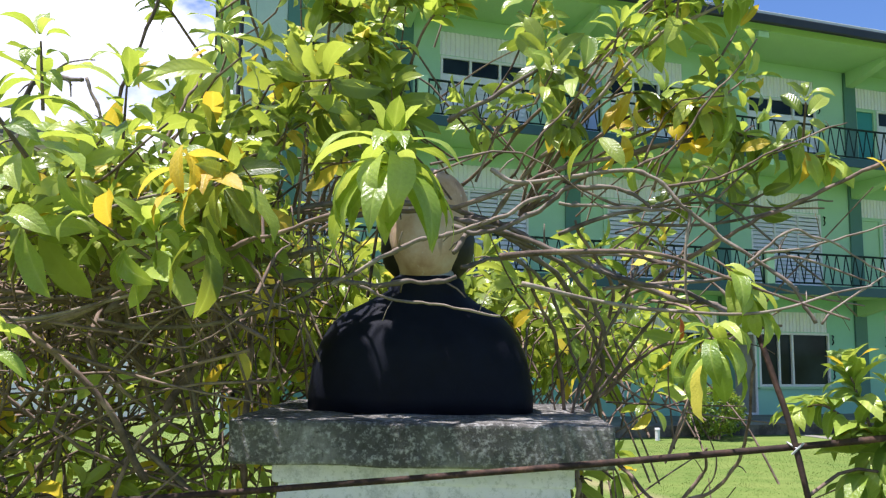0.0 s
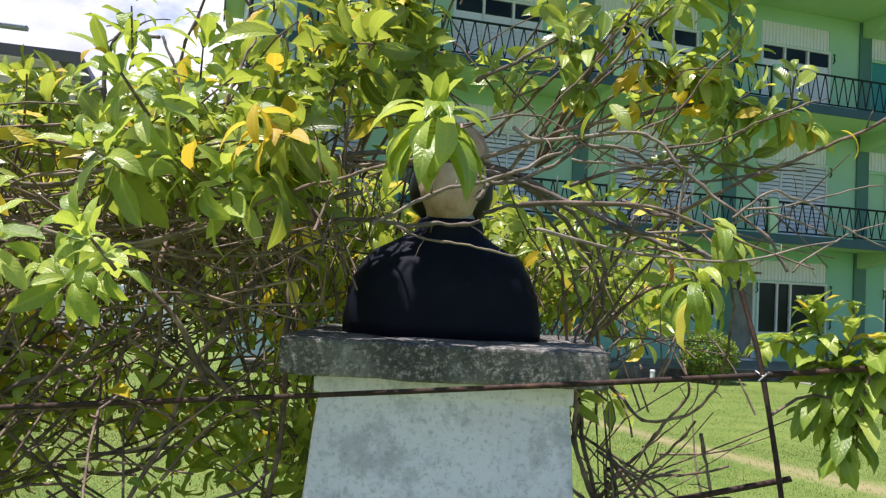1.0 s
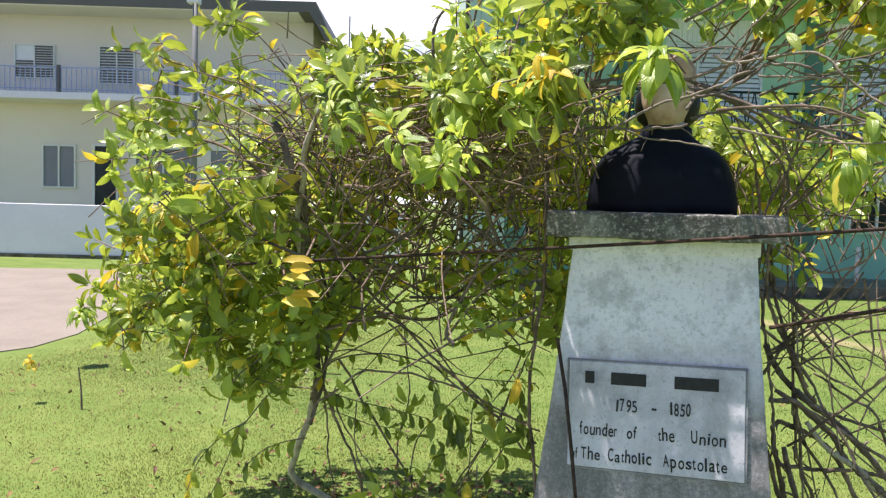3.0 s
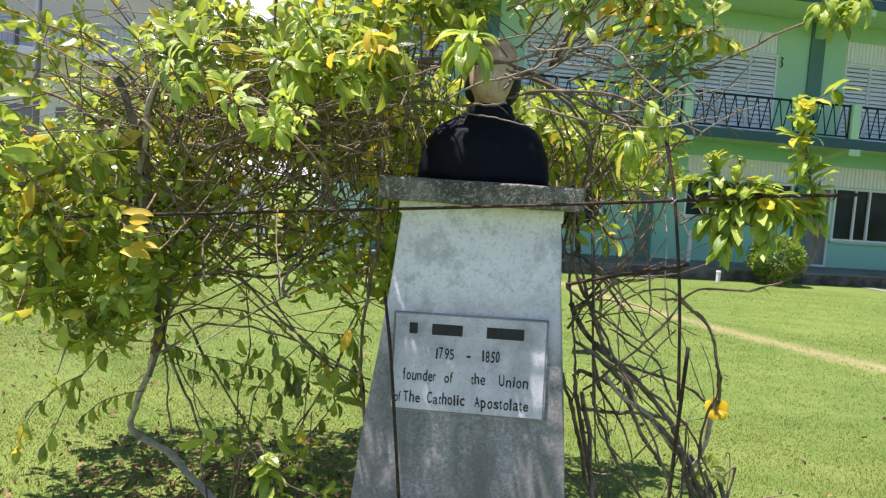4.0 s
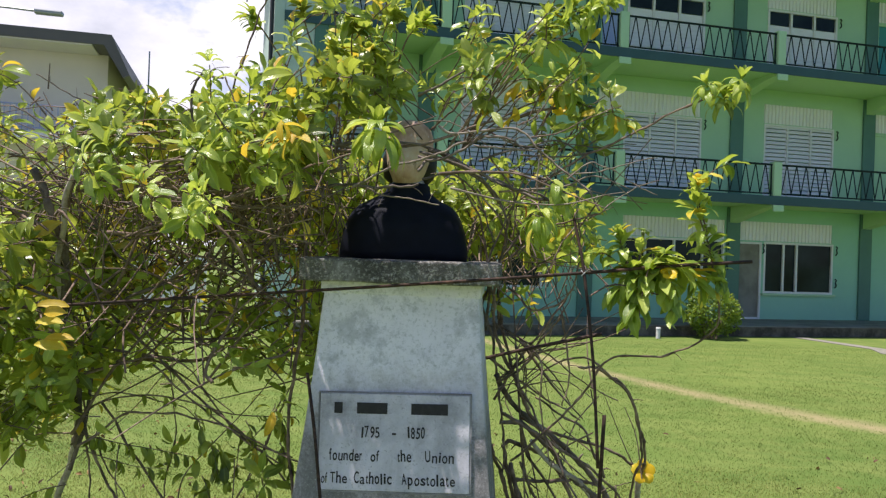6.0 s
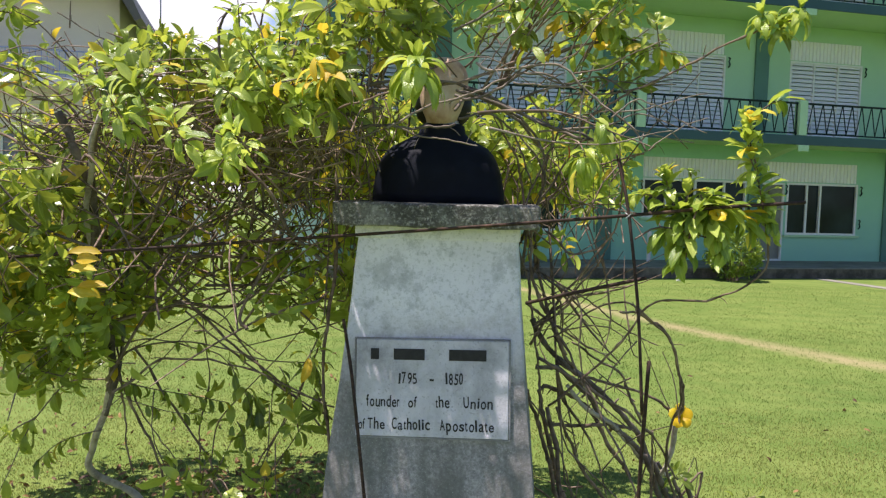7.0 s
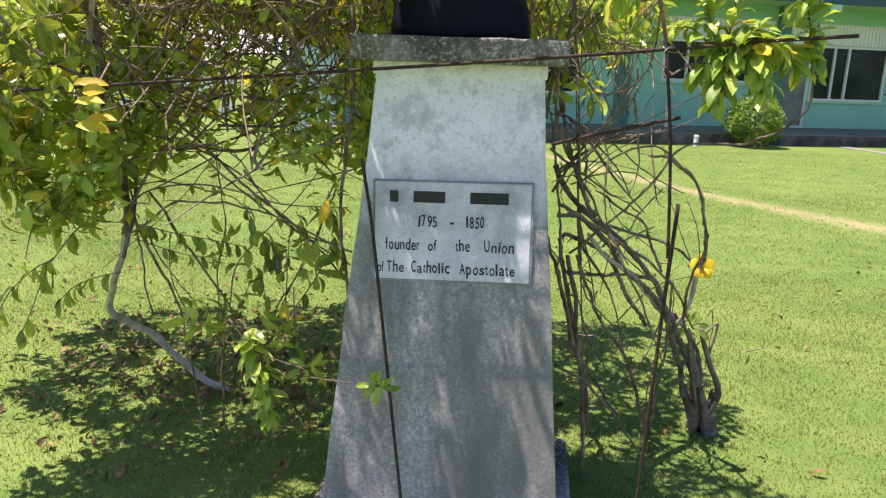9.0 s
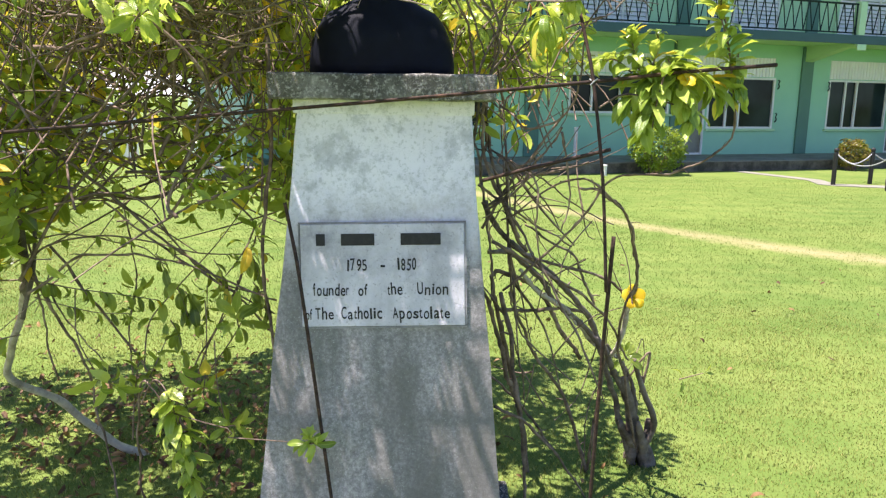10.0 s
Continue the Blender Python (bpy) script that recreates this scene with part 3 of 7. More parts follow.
# walls of the three floors, with the openings cut through
for fl in range(3):
    z0, z1 = FLOORS[fl], TOPS[fl] + 0.02
    holes, fit_out = [], []
    for k in range(-2, 3):
        c = k * BAY
        wide = k % 2 == 0
        if fl == 0:
            if k == 0:
                wins = [(c + 1.02, c + 4.0, 1.33, 2.33)]
            elif k == 1:
                wins = [(c + 0.98, c + 3.2, 0.95, 2.33)]
            else:
                wins = [(c + 0.86, c + 3.1, 0.95, 2.33)]
            doors = [(c + 0.18, c + 0.92)] if k == 1 else ([(c + 3.2, c + 3.85)] if k == 2 else [])
            pan = (c + 0.14, c + 3.15) if k == 1 else (wins[0][0], wins[0][1] + (0.75 if k == 2 else 0.0))
            zt, zp = 2.33, 2.86
        else:
            wins = [(c + (0.95 if wide else 0.87), c + (3.2 if wide else 3.1), FLOORS[fl] + 0.05, 5.5 if fl == 1 else 8.6)]
            doors = [(c + 0.22, c + 0.90)] if wide else []
            pan = (c + 0.2, c + 3.15) if wide else (c + 0.85, c + 3.05)
            zt, zp = (5.5, 6.03) if fl == 1 else (8.6, 9.19)
        if k == -2:
            wins = [(-6.45, w[1], w[2], w[3]) for w in wins]
            pan, doors = (-6.5, pan[1]), []
        for w in wins:
            holes.append(w)
        for d in doors:
            holes.append((d[0], d[1], z0, zt - 0.02))
        holes.append((pan[0], pan[1], zt + 0.02, zp))
        fit_out.append((k, wins, doors, pan, zt, zp))
    bpart("wall", opening_wall(z0, z1, holes, LEFT, RIGHT), GREEN_WALL if fl else TEAL_WALL,
          label="light green painted wall" if fl else "blue-green painted ground-floor wall")
    for k, wins, doors, pan, zt, zp in fit_out:
        bpart("ribbed_panel", corrugated(pan[0], pan[1], zt + 0.02, zp), WHITE_SHEET, label="off-white ribbed sheet panel", at=pose(0, BACK + 0.03, 0))
        for a, c2, zb, ze in wins:
            if fl == 0:
                glazed(a, c2, zb, ze, [a + (c2 - a) * f for f in (0.28, 0.47)] if k != 0 else [a + (c2 - a) * f for f in (0.22, 0.5, 0.78)])
            elif fl == 1:
                shutters(a, c2, zb, ze)
            else:
                transom(a, c2, FLOORS[fl], ze)
            hook(school, c2 + 0.06, BACK - 0.03, ze - 0.18)
            if fl == 0:
                hook(school, c2 + 0.06, BACK - 0.03, zb + 0.3)
                hook(school, a - 0.06, BACK - 0.03, ze - 0.2)
        for a, c2 in doors:
            colour = {(1, 0): PALE_GREEN, (1, 2): PALE_GREEN, (2, 0): LILAC_DOOR, (2, 2): TEAL_PANEL}.get((fl, k), PALE_GREEN if fl else CONCRETE)
            d = bpart("door", box(a + 0.02, c2 - 0.02, 0, 0.045, z0 + 0.01, zt - 0.04, 0.008), colour, label="plain painted door leaf, closed", at=pose(0, BACK + 0.05, 0))
            part("door_frame", frame_bm(a, c2, z0, zt - 0.022, 0.05, 0.09), WHITE_FRAME if fl == 0 else PALE_GREEN, d)
    for k in range(-1, 3):
        c = k * BAY
        bpart("pilaster", box(c - 0.2, c + 0.2, BACK - 0.06, BACK - 0.002, z0, TOPS[fl], 0.012), DARK_GREEN, label="dark green pilaster")
    # slab and its dark front edge, beams below it with pale ends
    zs = TOPS[fl]
    bpart("slab", box(LEFT - 0.02, RIGHT + 0.4, -0.06, BACK + 0.19, zs + 0.022, zs + 0.2), SOFFIT, label="light green balcony soffit")
    if fl < 2:
        bpart("slab_edge", box(LEFT - 0.02, RIGHT + 0.4, -0.10, -0.062, zs - 0.02, zs + 0.2, 0.006), SLAB_EDGE, label="dark slate-green slab edge")
    for k in range(-1, 3):
        c = k * BAY
        b = bmesh.new()
        prof = [(-0.03, zs + 0.03), (-0.03, zs - 0.06), (0.35, zs - 0.10), (BACK, zs - 0.42), (BACK, zs + 0.03)]
        l = [b.verts.new((c - 0.13, y, z)) for y, z in prof]
        r = [b.verts.new((c + 0.13, y, z)) for y, z in prof]
        b.faces.new(l)
        b.faces.new(r[::-1])
        for i in range(5):
            b.faces.new((l[i], r[i], r[(i + 1) % 5], l[(i + 1) % 5]))
        bmesh.ops.recalc_face_normals(b, faces=b.faces[:])
        bm_ob = bpart("beam", b, SOFFIT, label="tapered light green beam")
        part("beam_end", box(c - 0.15, c + 0.15, -0.14, -0.105 if fl < 2 else -0.035, zs - 0.18, zs - 0.025, 0.01), PALE_GREEN, bm_ob)
    if fl == 0:
        continue
    # balcony posts and railings
    zf = FLOORS[fl]
    for k in range(-1, 3):
        c = k * BAY
        bpart("balcony_post", box(c - 0.11, c + 0.11, -0.085, 0.12, zf + 0.002, zf + 0.84, 0.015), PALE_GREEN, label="pale green balcony post")
    bar = mesh_of(tube([(0, 0, 0), (0.13, 0, 0.68)], 0.014, 5), "bar", IRON)
    bar2 = mesh_of(tube([(0, 0, 0), (-0.13, 0, 0.68)], 0.014, 5), "bar", IRON)
    for k in range(-2, 3):
        a, c2 = max(k * BAY + 0.12, -6.66), min((k + 1) * BAY - 0.12, RIGHT - 0.05)
        b = tube([(a, 0, zf + 0.77), (c2, 0, zf + 0.77)], 0.026, 6)
        tube([(a, 0, zf + 0.06), (c2, 0, zf + 0.06)], 0.018, 6, b)
        for e in (a + 0.02, c2 - 0.02):
            tube([(e, 0, zf), (e, 0, zf + 0.77)], 0.02, 6, b)
        rail = bpart("railing", b, IRON, label="dark green iron balcony railing with zigzag bars")
        n = int((c2 - a) / 0.285)
        for i in range(n):
            x = a + 0.05 + (c2 - a - 0.1) * i / n
            part("bar", bar, None, rail, at=pose(x, 0, zf + 0.07))
            part("bar", bar2, None, rail, at=pose(x + 0.275, 0, zf + 0.07))

# roof, gutter, end wall
roof = bpart("roof", box(LEFT - 0.75, RIGHT + 0.6, -0.30, 9.6, 9.78, 9.96, 0.02), ROOF_METAL, label="flat roof with pale sheet edge")
part("gutter", box(LEFT - 0.77, RIGHT + 0.6, -0.42, -0.303, 9.60, 9.83, 0.03), DARK_METAL, roof, "dark peeling metal gutter")
part("eave_end", box(LEFT - 0.80, LEFT - 0.752, -0.42, 9.6, 9.62, 9.9, 0.01), DARK_METAL, roof, "dark eave board")
part("eave_soffit", box(LEFT - 0.74, RIGHT + 0.6, -0.29, 9.5, 9.752, 9.777), SOFFIT, roof)
bpart("end_wall", box(LEFT - 0.22, LEFT - 0.003, -0.05, 9.3, 0.0, 9.75, 0.01), END_WALL, label="pale green end wall")
bpart("drain_pipe", tube([(LEFT - 0.27, 0.0, 0.1), (LEFT - 0.27, 0.0, 9.6)], 0.045, 8), DARK_METAL)
bpart("end_pier", box(LEFT, -7.053, -0.045, 0.16, 0.26, 9.74, 0.008), END_WALL, label="pale grey-green end pier")
bpart("corner_pillar", box(-7.05, -6.77, -0.07, 0.2, 0.26, 9.72, 0.012), DARK_GREEN, label="dark green corner pillar")
bpart("back_wall", box(LEFT, 19.9, 9.1, 9.3, 0.0, 9.74), GREEN_WALL)

# stair block that closes the balconies at the far end
wing = bpart("stair_block", box(RIGHT, 20.0, 0.0, 9.0, 2.75, 9.55, 0.01), GREEN_WALL, label="light green stair block")
part("lower_wall", box(RIGHT + 0.02, 20.0, 0.35, 9.0, 0.25, 2.75), TEAL_WALL, wing)
part("block_roof", box(RIGHT + 3.2, 24.0, 1.5, 9.5, 9.97, 13.4, 0.02), PALE_GREEN, wing, "pale upper stair tower")
part("block_roof_edge", box(RIGHT + 3.1, 24.1, 1.4, 9.6, 13.42, 13.6, 0.02), DARK_METAL, wing)
gate = bpart("iron_gate", frame_bm(0, 1.05, 0.27, 2.3, 0.05, 0.05), IRON, label="dark barred iron gate", at=Matrix.Translation((RIGHT - 0.06, 1.62, 0)) @ Matrix.Rotation(radians(-90), 4, "Z"))
rod = mesh_of(tube([(0, 0, 0.3), (0, 0, 2.27)], 0.012, 5), "bar", IRON)
for i in range(9):
    part("bar", rod, None, gate, at=pose(0.09 + i * 0.107, 0, 0))
part("mid_plate", box(0.05, 1.0, -0.02, 0.02, 1.05, 1.2), IRON, gate)
# dark sheet added for the unlit space seen between the bars
part("backing", box(0.02, 1.03, 0.031, 0.045, 0.3, 2.28), GLASS, gate)
ac = bpart("air_conditioner", box(0, 0.85, -0.30, -0.004, 0, 0.6, 0.03), WHITE_SHEET, label="wall-mounted air conditioner unit", at=pose(RIGHT + 0.14, 0, 7.35))
fan = bmesh.new()
bmesh.ops.create_cone(fan, cap_ends=True, segments=20, radius1=0.24, radius2=0.22, depth=0.03)
part("fan_grille", fan, BLACK_POST, ac, at=Matrix.Translation((0.30, -0.31, 0.3)) @ Matrix.Rotation(radians(90), 4, "X"))
part("bracket", tube([(0.1, -0.01, -0.02), (0.1, -0.30, -0.02), (0.1, -0.02, -0.4)], 0.02, 5), GALVANISED, ac)

# ---- white house beyond the wall ----
house = thing("white_house", BASE, "two-storey warm white house with a balcony behind a wall", "house")
HV = 13.0
part("wall", box(-34.0, -13.05, HV, HV + 9, 0.0, 8.236, 0.02), WHITE_HOUSE, house)
rb = bmesh.new()
front = [(-36, 8.24), (-36, 8.6), (-12.75, 8.6), (-12.15, 7.3), (-12.35, 7.2), (-12.98, 8.24)]
fa = [rb.verts.new((x, HV - 1.5, z)) for x, z in front]
fb = [rb.verts.new((x, HV + 10, z)) for x, z in front]
rb.faces.new(fa)
rb.faces.new(fb[::-1])
for i in range(6):
    rb.faces.new((fa[i], fb[i], fb[(i + 1) % 6], fa[(i + 1) % 6]))
bmesh.ops.recalc_face_normals(rb, faces=rb.faces[:])
part("roof", rb, BROWN_FASCIA, house, "grey-brown roof fascia")
part("soffit", box(-35.9, -13.35, HV - 1.45, HV - 0.003, 8.19, 8.237), WHITE_HOUSE, house)
part("balcony_slab", box(-34, -13.3, HV - 1.4, HV - 0.002, 5.0, 5.25, 0.01), WHITE_WALL, house)
hr = bmesh.new()
tube([(-34, HV - 1.35, 6.1), (-13.35, HV - 1.35, 6.1)], 0.03, 5, hr)
tube([(-34, HV - 1.35, 5.35), (-13.35, HV - 1.35, 5.35)], 0.025, 5, hr)
railing = part("railing", hr, BLUE_IRON, house, "blue-grey balcony railing")
hb = mesh_of(tube([(0, 0, 5.27), (0, 0, 6.1)], 0.018, 4), "bar", BLUE_IRON)
for i in range(115):
    part("bar", hb, None, railing, at=pose(-33.9 + i * 0.178, HV - 1.35, 0))
for x in (-29.5, -25.2, -21.7, -17.6):
    part("post", box(x - 0.05, x + 0.05, HV - 1.42, HV - 1.28, 5.25, 6.18), GREY_LOUVRE, railing)
for a, c, z0, z1, left_plain in ((-23.93, -22.46, 5.88, 7.12, True), (-20.86, -19.55, 5.75, 7.14, False), (-28.0, -26.5, 5.88, 7.12, True)):
    hw = part("window", frame_bm(a, c, z0, z1, 0.05, 0.1, [(a + c) / 2]), WHITE_FRAME, house, "louvred window", at=pose(0, HV - 0.03, 0))
    lb = bmesh.new()
    n = 13
    for i in range(n):
        z = z0 + 0.08 + (z1 - z0 - 0.16) * i / (n - 1)
        for s, (p, q) in enumerate(((a + 0.05, (a + c) / 2 - 0.03), ((a + c) / 2 + 0.03, c - 0.05))):
            if left_plain and s == 0 and i > 6:
                continue
            box(p, q, -0.03, 0.0, z - 0.028, z + 0.028, 0, lb)
    part("louvres", lb, GREY_LOUVRE, hw)
    part("backing", box(a + 0.04, c - 0.04, 0.005, 0.02, z0 + 0.04, z1 - 0.04), WHITE_SHEET, hw)
dr = part("doorway", frame_bm(-21.08, -20.14, 0.3, 3.56, 0.08, 0.1), WHITE_FRAME, house, "open dark doorway", at=pose(0, HV - 0.03, 0))
# no door here: a dark sheet stands for the shade inside the doorway
part("dark_inside_sheet", box(-21.0, -20.22, 0.0, 0.03, 0.35, 3.48), GLASS, dr)
for a, c in ((-19.55, -17.42), (-22.94, -21.7), (-27.0, -24.6), (-16.8, -14.0)):
    lw = part("window", frame_bm(a, c, 1.9, 3.5, 0.06, 0.1, [(a + c) / 2]), WHITE_FRAME, house, "dusty grey lower window", at=pose(0, HV - 0.03, 0))
    part("pane", box(a + 0.03, c - 0.03, 0.0, 0.02, 1.93, 3.47), GREY_PANE, lw)
part("mast", tube([(-12.05, HV + 3.0, 6.9), (-12.05, HV + 3.0, 9.2)], 0.03, 6), GALVANISED, house, "thin grey antenna mast")
part("mast_bracket", tube([(-13.3, HV + 3.0, 7.05), (-12.05, HV + 3.0, 7.05)], 0.03, 6), GALVANISED, house)
part("red_bench", box(-20.4, -18.9, HV - 2.3, HV - 1.8, 0.9, 1.3, 0.05), RED_PAINT, house)

yard_wall = tagged(part("boundary_wall", box(-60, -9.2, 4.64, 4.84, 0.0, 1.42, 0.015), WHITE_WALL), "long low white painted boundary wall", "wall")
yard_wall.matrix_basis = BASE
part("wall_base", box(-60, -9.2, 4.60, 4.637, 0.0, 0.10), CONCRETE_DARK, yard_wall)

lamp = thing("street_lamp", BASE @ pose(-15.86, 8.0, 0), "grey street lamp pole with an arm beside the road", "street lamp")
part("pole", tube([(0, 0, -0.05), (0, 0, 4.0), (0, 0, 8.3)], [0.10, 0.09, 0.075], 10), POLE_GREY, lamp, smooth=True)
part("arm", tube(spline([(0, 0, 7.9), (0.5, 0, 8.2), (1.7, 0, 8.2)], 9), 0.035, 6), GALVANISED, lamp)
part("lamp_head", box(1.6, 2.35, -0.13, 0.13, 8.12, 8.25, 0.04), GALVANISED, lamp, "flat grey lamp head")
part("box", box(-0.22, 0.14, -0.16, 0.16, 7.55, 7.95, 0.02), WHITE_WALL, lamp, "small white cabinet")

# ---- flagpole with chained posts ----
flag = thing("flagpole", pose(10.22, 13.5, 0), "tall galvanised flagpole on a stepped concrete base", "flagpole")
part("pole", tube([(0, 0, 0.35), (0, 0, 3.2), (0, 0, 5.8)], [0.05, 0.045, 0.036], 10), GALVANISED, flag, smooth=True)
part("base_step", box(-0.7, 0.7, -0.65, 0.65, 0.0, 0.11, 0.02), PALE_CONCRETE, flag)
part("base_block", box(-0.34, 0.34, -0.33, 0.33, 0.111, 0.36, 0.02), PALE_CONCRETE, flag)
part("sleeve", tube([(0, 0, 0.36), (0, 0, 1.1)], 0.075, 10), BLACK_POST, flag)
bench = thing("small_table", pose(10.9, 14.9, 0), "low pale wooden stand beside the flagpole", "stand")
part("tabletop", box(-0.4, 0.4, -0.25, 0.25, 0.42, 0.47, 0.01), PALE_CONCRETE, bench)
for sx in (-0.34, 0.34):
    for sy in (-0.2, 0.2):
        part("leg", box(sx - 0.03, sx + 0.03, sy - 0.03, sy + 0.03, 0, 0.418), PALE_CONCRETE, bench)

POSTS = [(8.18, 13.65), (8.80, 12.75), (9.15, 14.05), (10.3, 12.95), (10.55, 14.75), (11.7, 15.3), (11.9, 13.4)]
pb = tube([(0, 0, -0.05), (0, 0, 0.66), (0, 0, 0.70)], [0.045, 0.045, 0.03], 10)
post = thing("chain_post", pose(POSTS[0][0], POSTS[0][1], 0), "short black metal post of a chain barrier", "bollard", "posts round the flagpole")
part("shaft", pb, BLACK_POST, post)
kb = bmesh.new()
bmesh.ops.create_uvsphere(kb, u_segments=10, v_segments=6, radius=0.05)
part("knob", kb, BLACK_POST, post, at=pose(0, 0, 0.72))
for x, y in POSTS[1:]:
    copy_thing(post, pose(x, y, 0))


def chain(a, b):
    bmx = bmesh.new()
    pts = [Vector((a[0], a[1], 0.66)).lerp(Vector((b[0], b[1], 0.66)), i / 16) - Vector((0, 0, 0.22 * (1 - (i / 8 - 1) ** 2))) for i in range(17)]
    tube(pts, 0.012, 5, bmx)
    return tagged(part("chain", bmx, CHAIN_WHITE), "white plastic chain hanging between the black posts", "chain", "chains round the flagpole")


for i, j in ((0, 1), (0, 2), (1, 3), (2, 4), (4, 5), (3, 6)):
    chain(POSTS[i], POSTS[j])

pipe = thing("vent_pipe", pose(3.72, 14.95, 0), "short white plastic pipe standing in the lawn", "pipe")
part("pipe_body", tube([(0, 0, -0.05), (0, 0, 0.22)], 0.05, 10), PVC, pipe)
part("pipe_cap", tube([(0, 0, 0.221), (0, 0, 0.25)], [0.06, 0.05], 10), PVC, pipe)
pipe2 = thing("vent_pipe", BASE @ pose(1.0, BACK - 0.5, 0.25), "white plastic pipe against the ground-floor wall", "pipe")
part("pipe_body", tube([(0, 0, 0), (0, 0, 0.75)], 0.05, 10), PVC, pipe2)

# ---- monument ----
CX, CY = -0.005, 0.26
monument = thing("plinth", pose(CX, CY, 0), "tapered cement plinth with worn white paint and a lettered plaque", "plinth")
# half width, half depth at each height
SECTIONS = [(0.0, 0.418, 0.335), (0.2, 0.400, 0.318), (0.80, 0.346, 0.258), (1.30, 0.294, 0.202), (1.598, 0.270, 0.180)]
b = bmesh.new()
rings = []
for z, hw, hd in SECTIONS:
    rings.append([b.verts.new(p) for p in ((-hw, -hd, z), (hw, -hd, z), (hw, hd, z), (-hw, hd, z))])
b.faces.new(rings[0][::-1])
b.faces.new(rings[-1])
for ra, rb_ in zip(rings, rings[1:]):
    for i in range(4):
        b.faces.new((ra[i], ra[(i + 1) % 4], rb_[(i + 1) % 4], rb_[i]))
side = [e for e in b.edges if abs(e.verts[0].co.z - e.verts[1].co.z) > 0.01]
bmesh.ops.bevel(b, geom=side, offset=0.010, segments=2, affect="EDGES", profile=0.5)
bmesh.ops.subdivide_edges(b, edges=b.edges[:], cuts=5, use_grid_fill=True)
for v in b.verts:
    n = noise.noise(v.co * 6) * 0.004 + noise.noise(v.co * 23) * 0.0015
    v.co += Vector((v.co.x, v.co.y, 0)).normalized() * n
part("shaft", b, PLINTH, monument)
b = box(-0.279, 0.279, -0.188, 0.188, 1.588, 1.634, 0.006)
part("neck_band", b, PLINTH, monument)
b = box(-0.342, 0.342, -0.262, 0.262, 1.631, 1.710, 0.0)
bmesh.ops.bevel(b, geom=b.edges[:], offset=0.009, segments=3, affect="EDGES", profile=0.6)
bmesh.ops.subdivide_edges(b, edges=[e for e in b.edges if e.calc_length() > 0.05], cuts=9, use_grid_fill=True)
for v in b.verts:
    v.co += Vector((noise.noise(v.co * 9 + Vector((3, 1, 0))), noise.noise(v.co * 9), noise.noise(v.co * 11))) * 0.0045 + Vector((0, 0, noise.noise(v.co * 40) * 0.0015))
part("cap_slab", b, CAP_STONE, monument, "mouldy grey cement cap slab")
b = box(-0.47, 0.47, -0.40, 0.42, -0.03, 0.07, 0.015)
part("footing", b, CAP_STONE, monument, "rough stone footing")

# plaque, let into the sloping front
BATTER = math.degrees(math.atan2(0.258 - 0.202, 0.5))
plaque = part("plaque", box(-0.256, 0.256, -0.006, 0.004, -0.161, 0.161, 0.002), PLAQUE_STONE, monument, "grey cement plaque with hand-painted black lettering",
              at=pose(0.002, -0.2275, 1.093, -BATTER, -1.6, 0))
fr = bmesh.new()
for a in ((-0.262, 0.262, 0.1625, 0.1675), (-0.262, 0.262, -0.1675, -0.1625), (-0.2625, -0.2575, -0.162, 0.162), (0.2575, 0.2625, -0.162, 0.162)):
    box(a[0], a[1], -0.0045, 0.004, a[2], a[3], 0, fr)
part("joint", fr, GROOVE, plaque)


lettered = []
brush = random.Random(4)


def word(text, x0, x1, z, height):
    """One hand-painted word, from x0 to x1 on the plaque, its feet at z: a letter at a time, none quite alike."""
    narrow = [0.55 if c in "iltfr-" else (0.75 if c == "1" else 1.0) for c in text]
    unit = (x1 - x0) / sum(narrow)
    x = x0
    for c, share in zip(text, narrow):
        cu = bpy.data.curves.new("letter", "FONT")
        cu.body, cu.size, cu.extrude, cu.offset = c, 1.0, 0.004, brush.uniform(0.008, 0.017)
        cu.materials.append(BLACK_INK)
        lettered.append((new("letter", cu), x + unit * share * 0.10, unit * share * 0.80, z + brush.uniform(-0.0015, 0.0015), height * brush.uniform(0.94, 1.08), brush.uniform(-4, 4)))
        x += unit * share


def stroke(x0, x1, z0, z1):
    part("lettering", box(x0, x1, -0.0078, -0.0062, z0, z1, 0), BLACK_INK, plaque)


S = 0.00186
for a, c in ((693, 708), (735, 791), (835, 902)):
    stroke((a - 804) * S, (c - 804) * S, 0.094, 0.131)
for text, a, c, z in (("1795", 742, 779, 0.016), ("-", 798, 810, 0.016), ("1850", 828, 861, 0.016),
                      ("founder", 686, 747, -0.062), ("of", 761, 778, -0.062), ("the", 811, 838, -0.062), ("Union", 861, 915, -0.062),
                      ("of", 671, 684, -0.137), ("The", 688, 721, -0.137), ("Catholic", 732, 803, -0.137), ("Apostolate", 819, 917, -0.137)):
    word(text, (a - 804) * S, (c - 804) * S, z, 0.036)
bpy.context.view_layer.update()
for ob, x, w, z, height, lean in lettered:
    wide = max(ob.dimensions.x, 0.05)
    grow = min(w / wide, 0.052)
    bearing = min(c[0] for c in ob.bound_box)
    ob.parent = plaque
    ob.matrix_basis = Matrix.Translation((x + (w - wide * grow) / 2 - bearing * grow, -0.0068, z)) @ Matrix.Rotation(radians(90), 4, "X") @ Matrix.Rotation(radians(lean), 4, "Z") @ Matrix.Diagonal((grow, height / 0.70, 0.1, 1))

# bust: one plain mesh
b = bmesh.new()
BX, BY = -0.026 - CX, 0.0


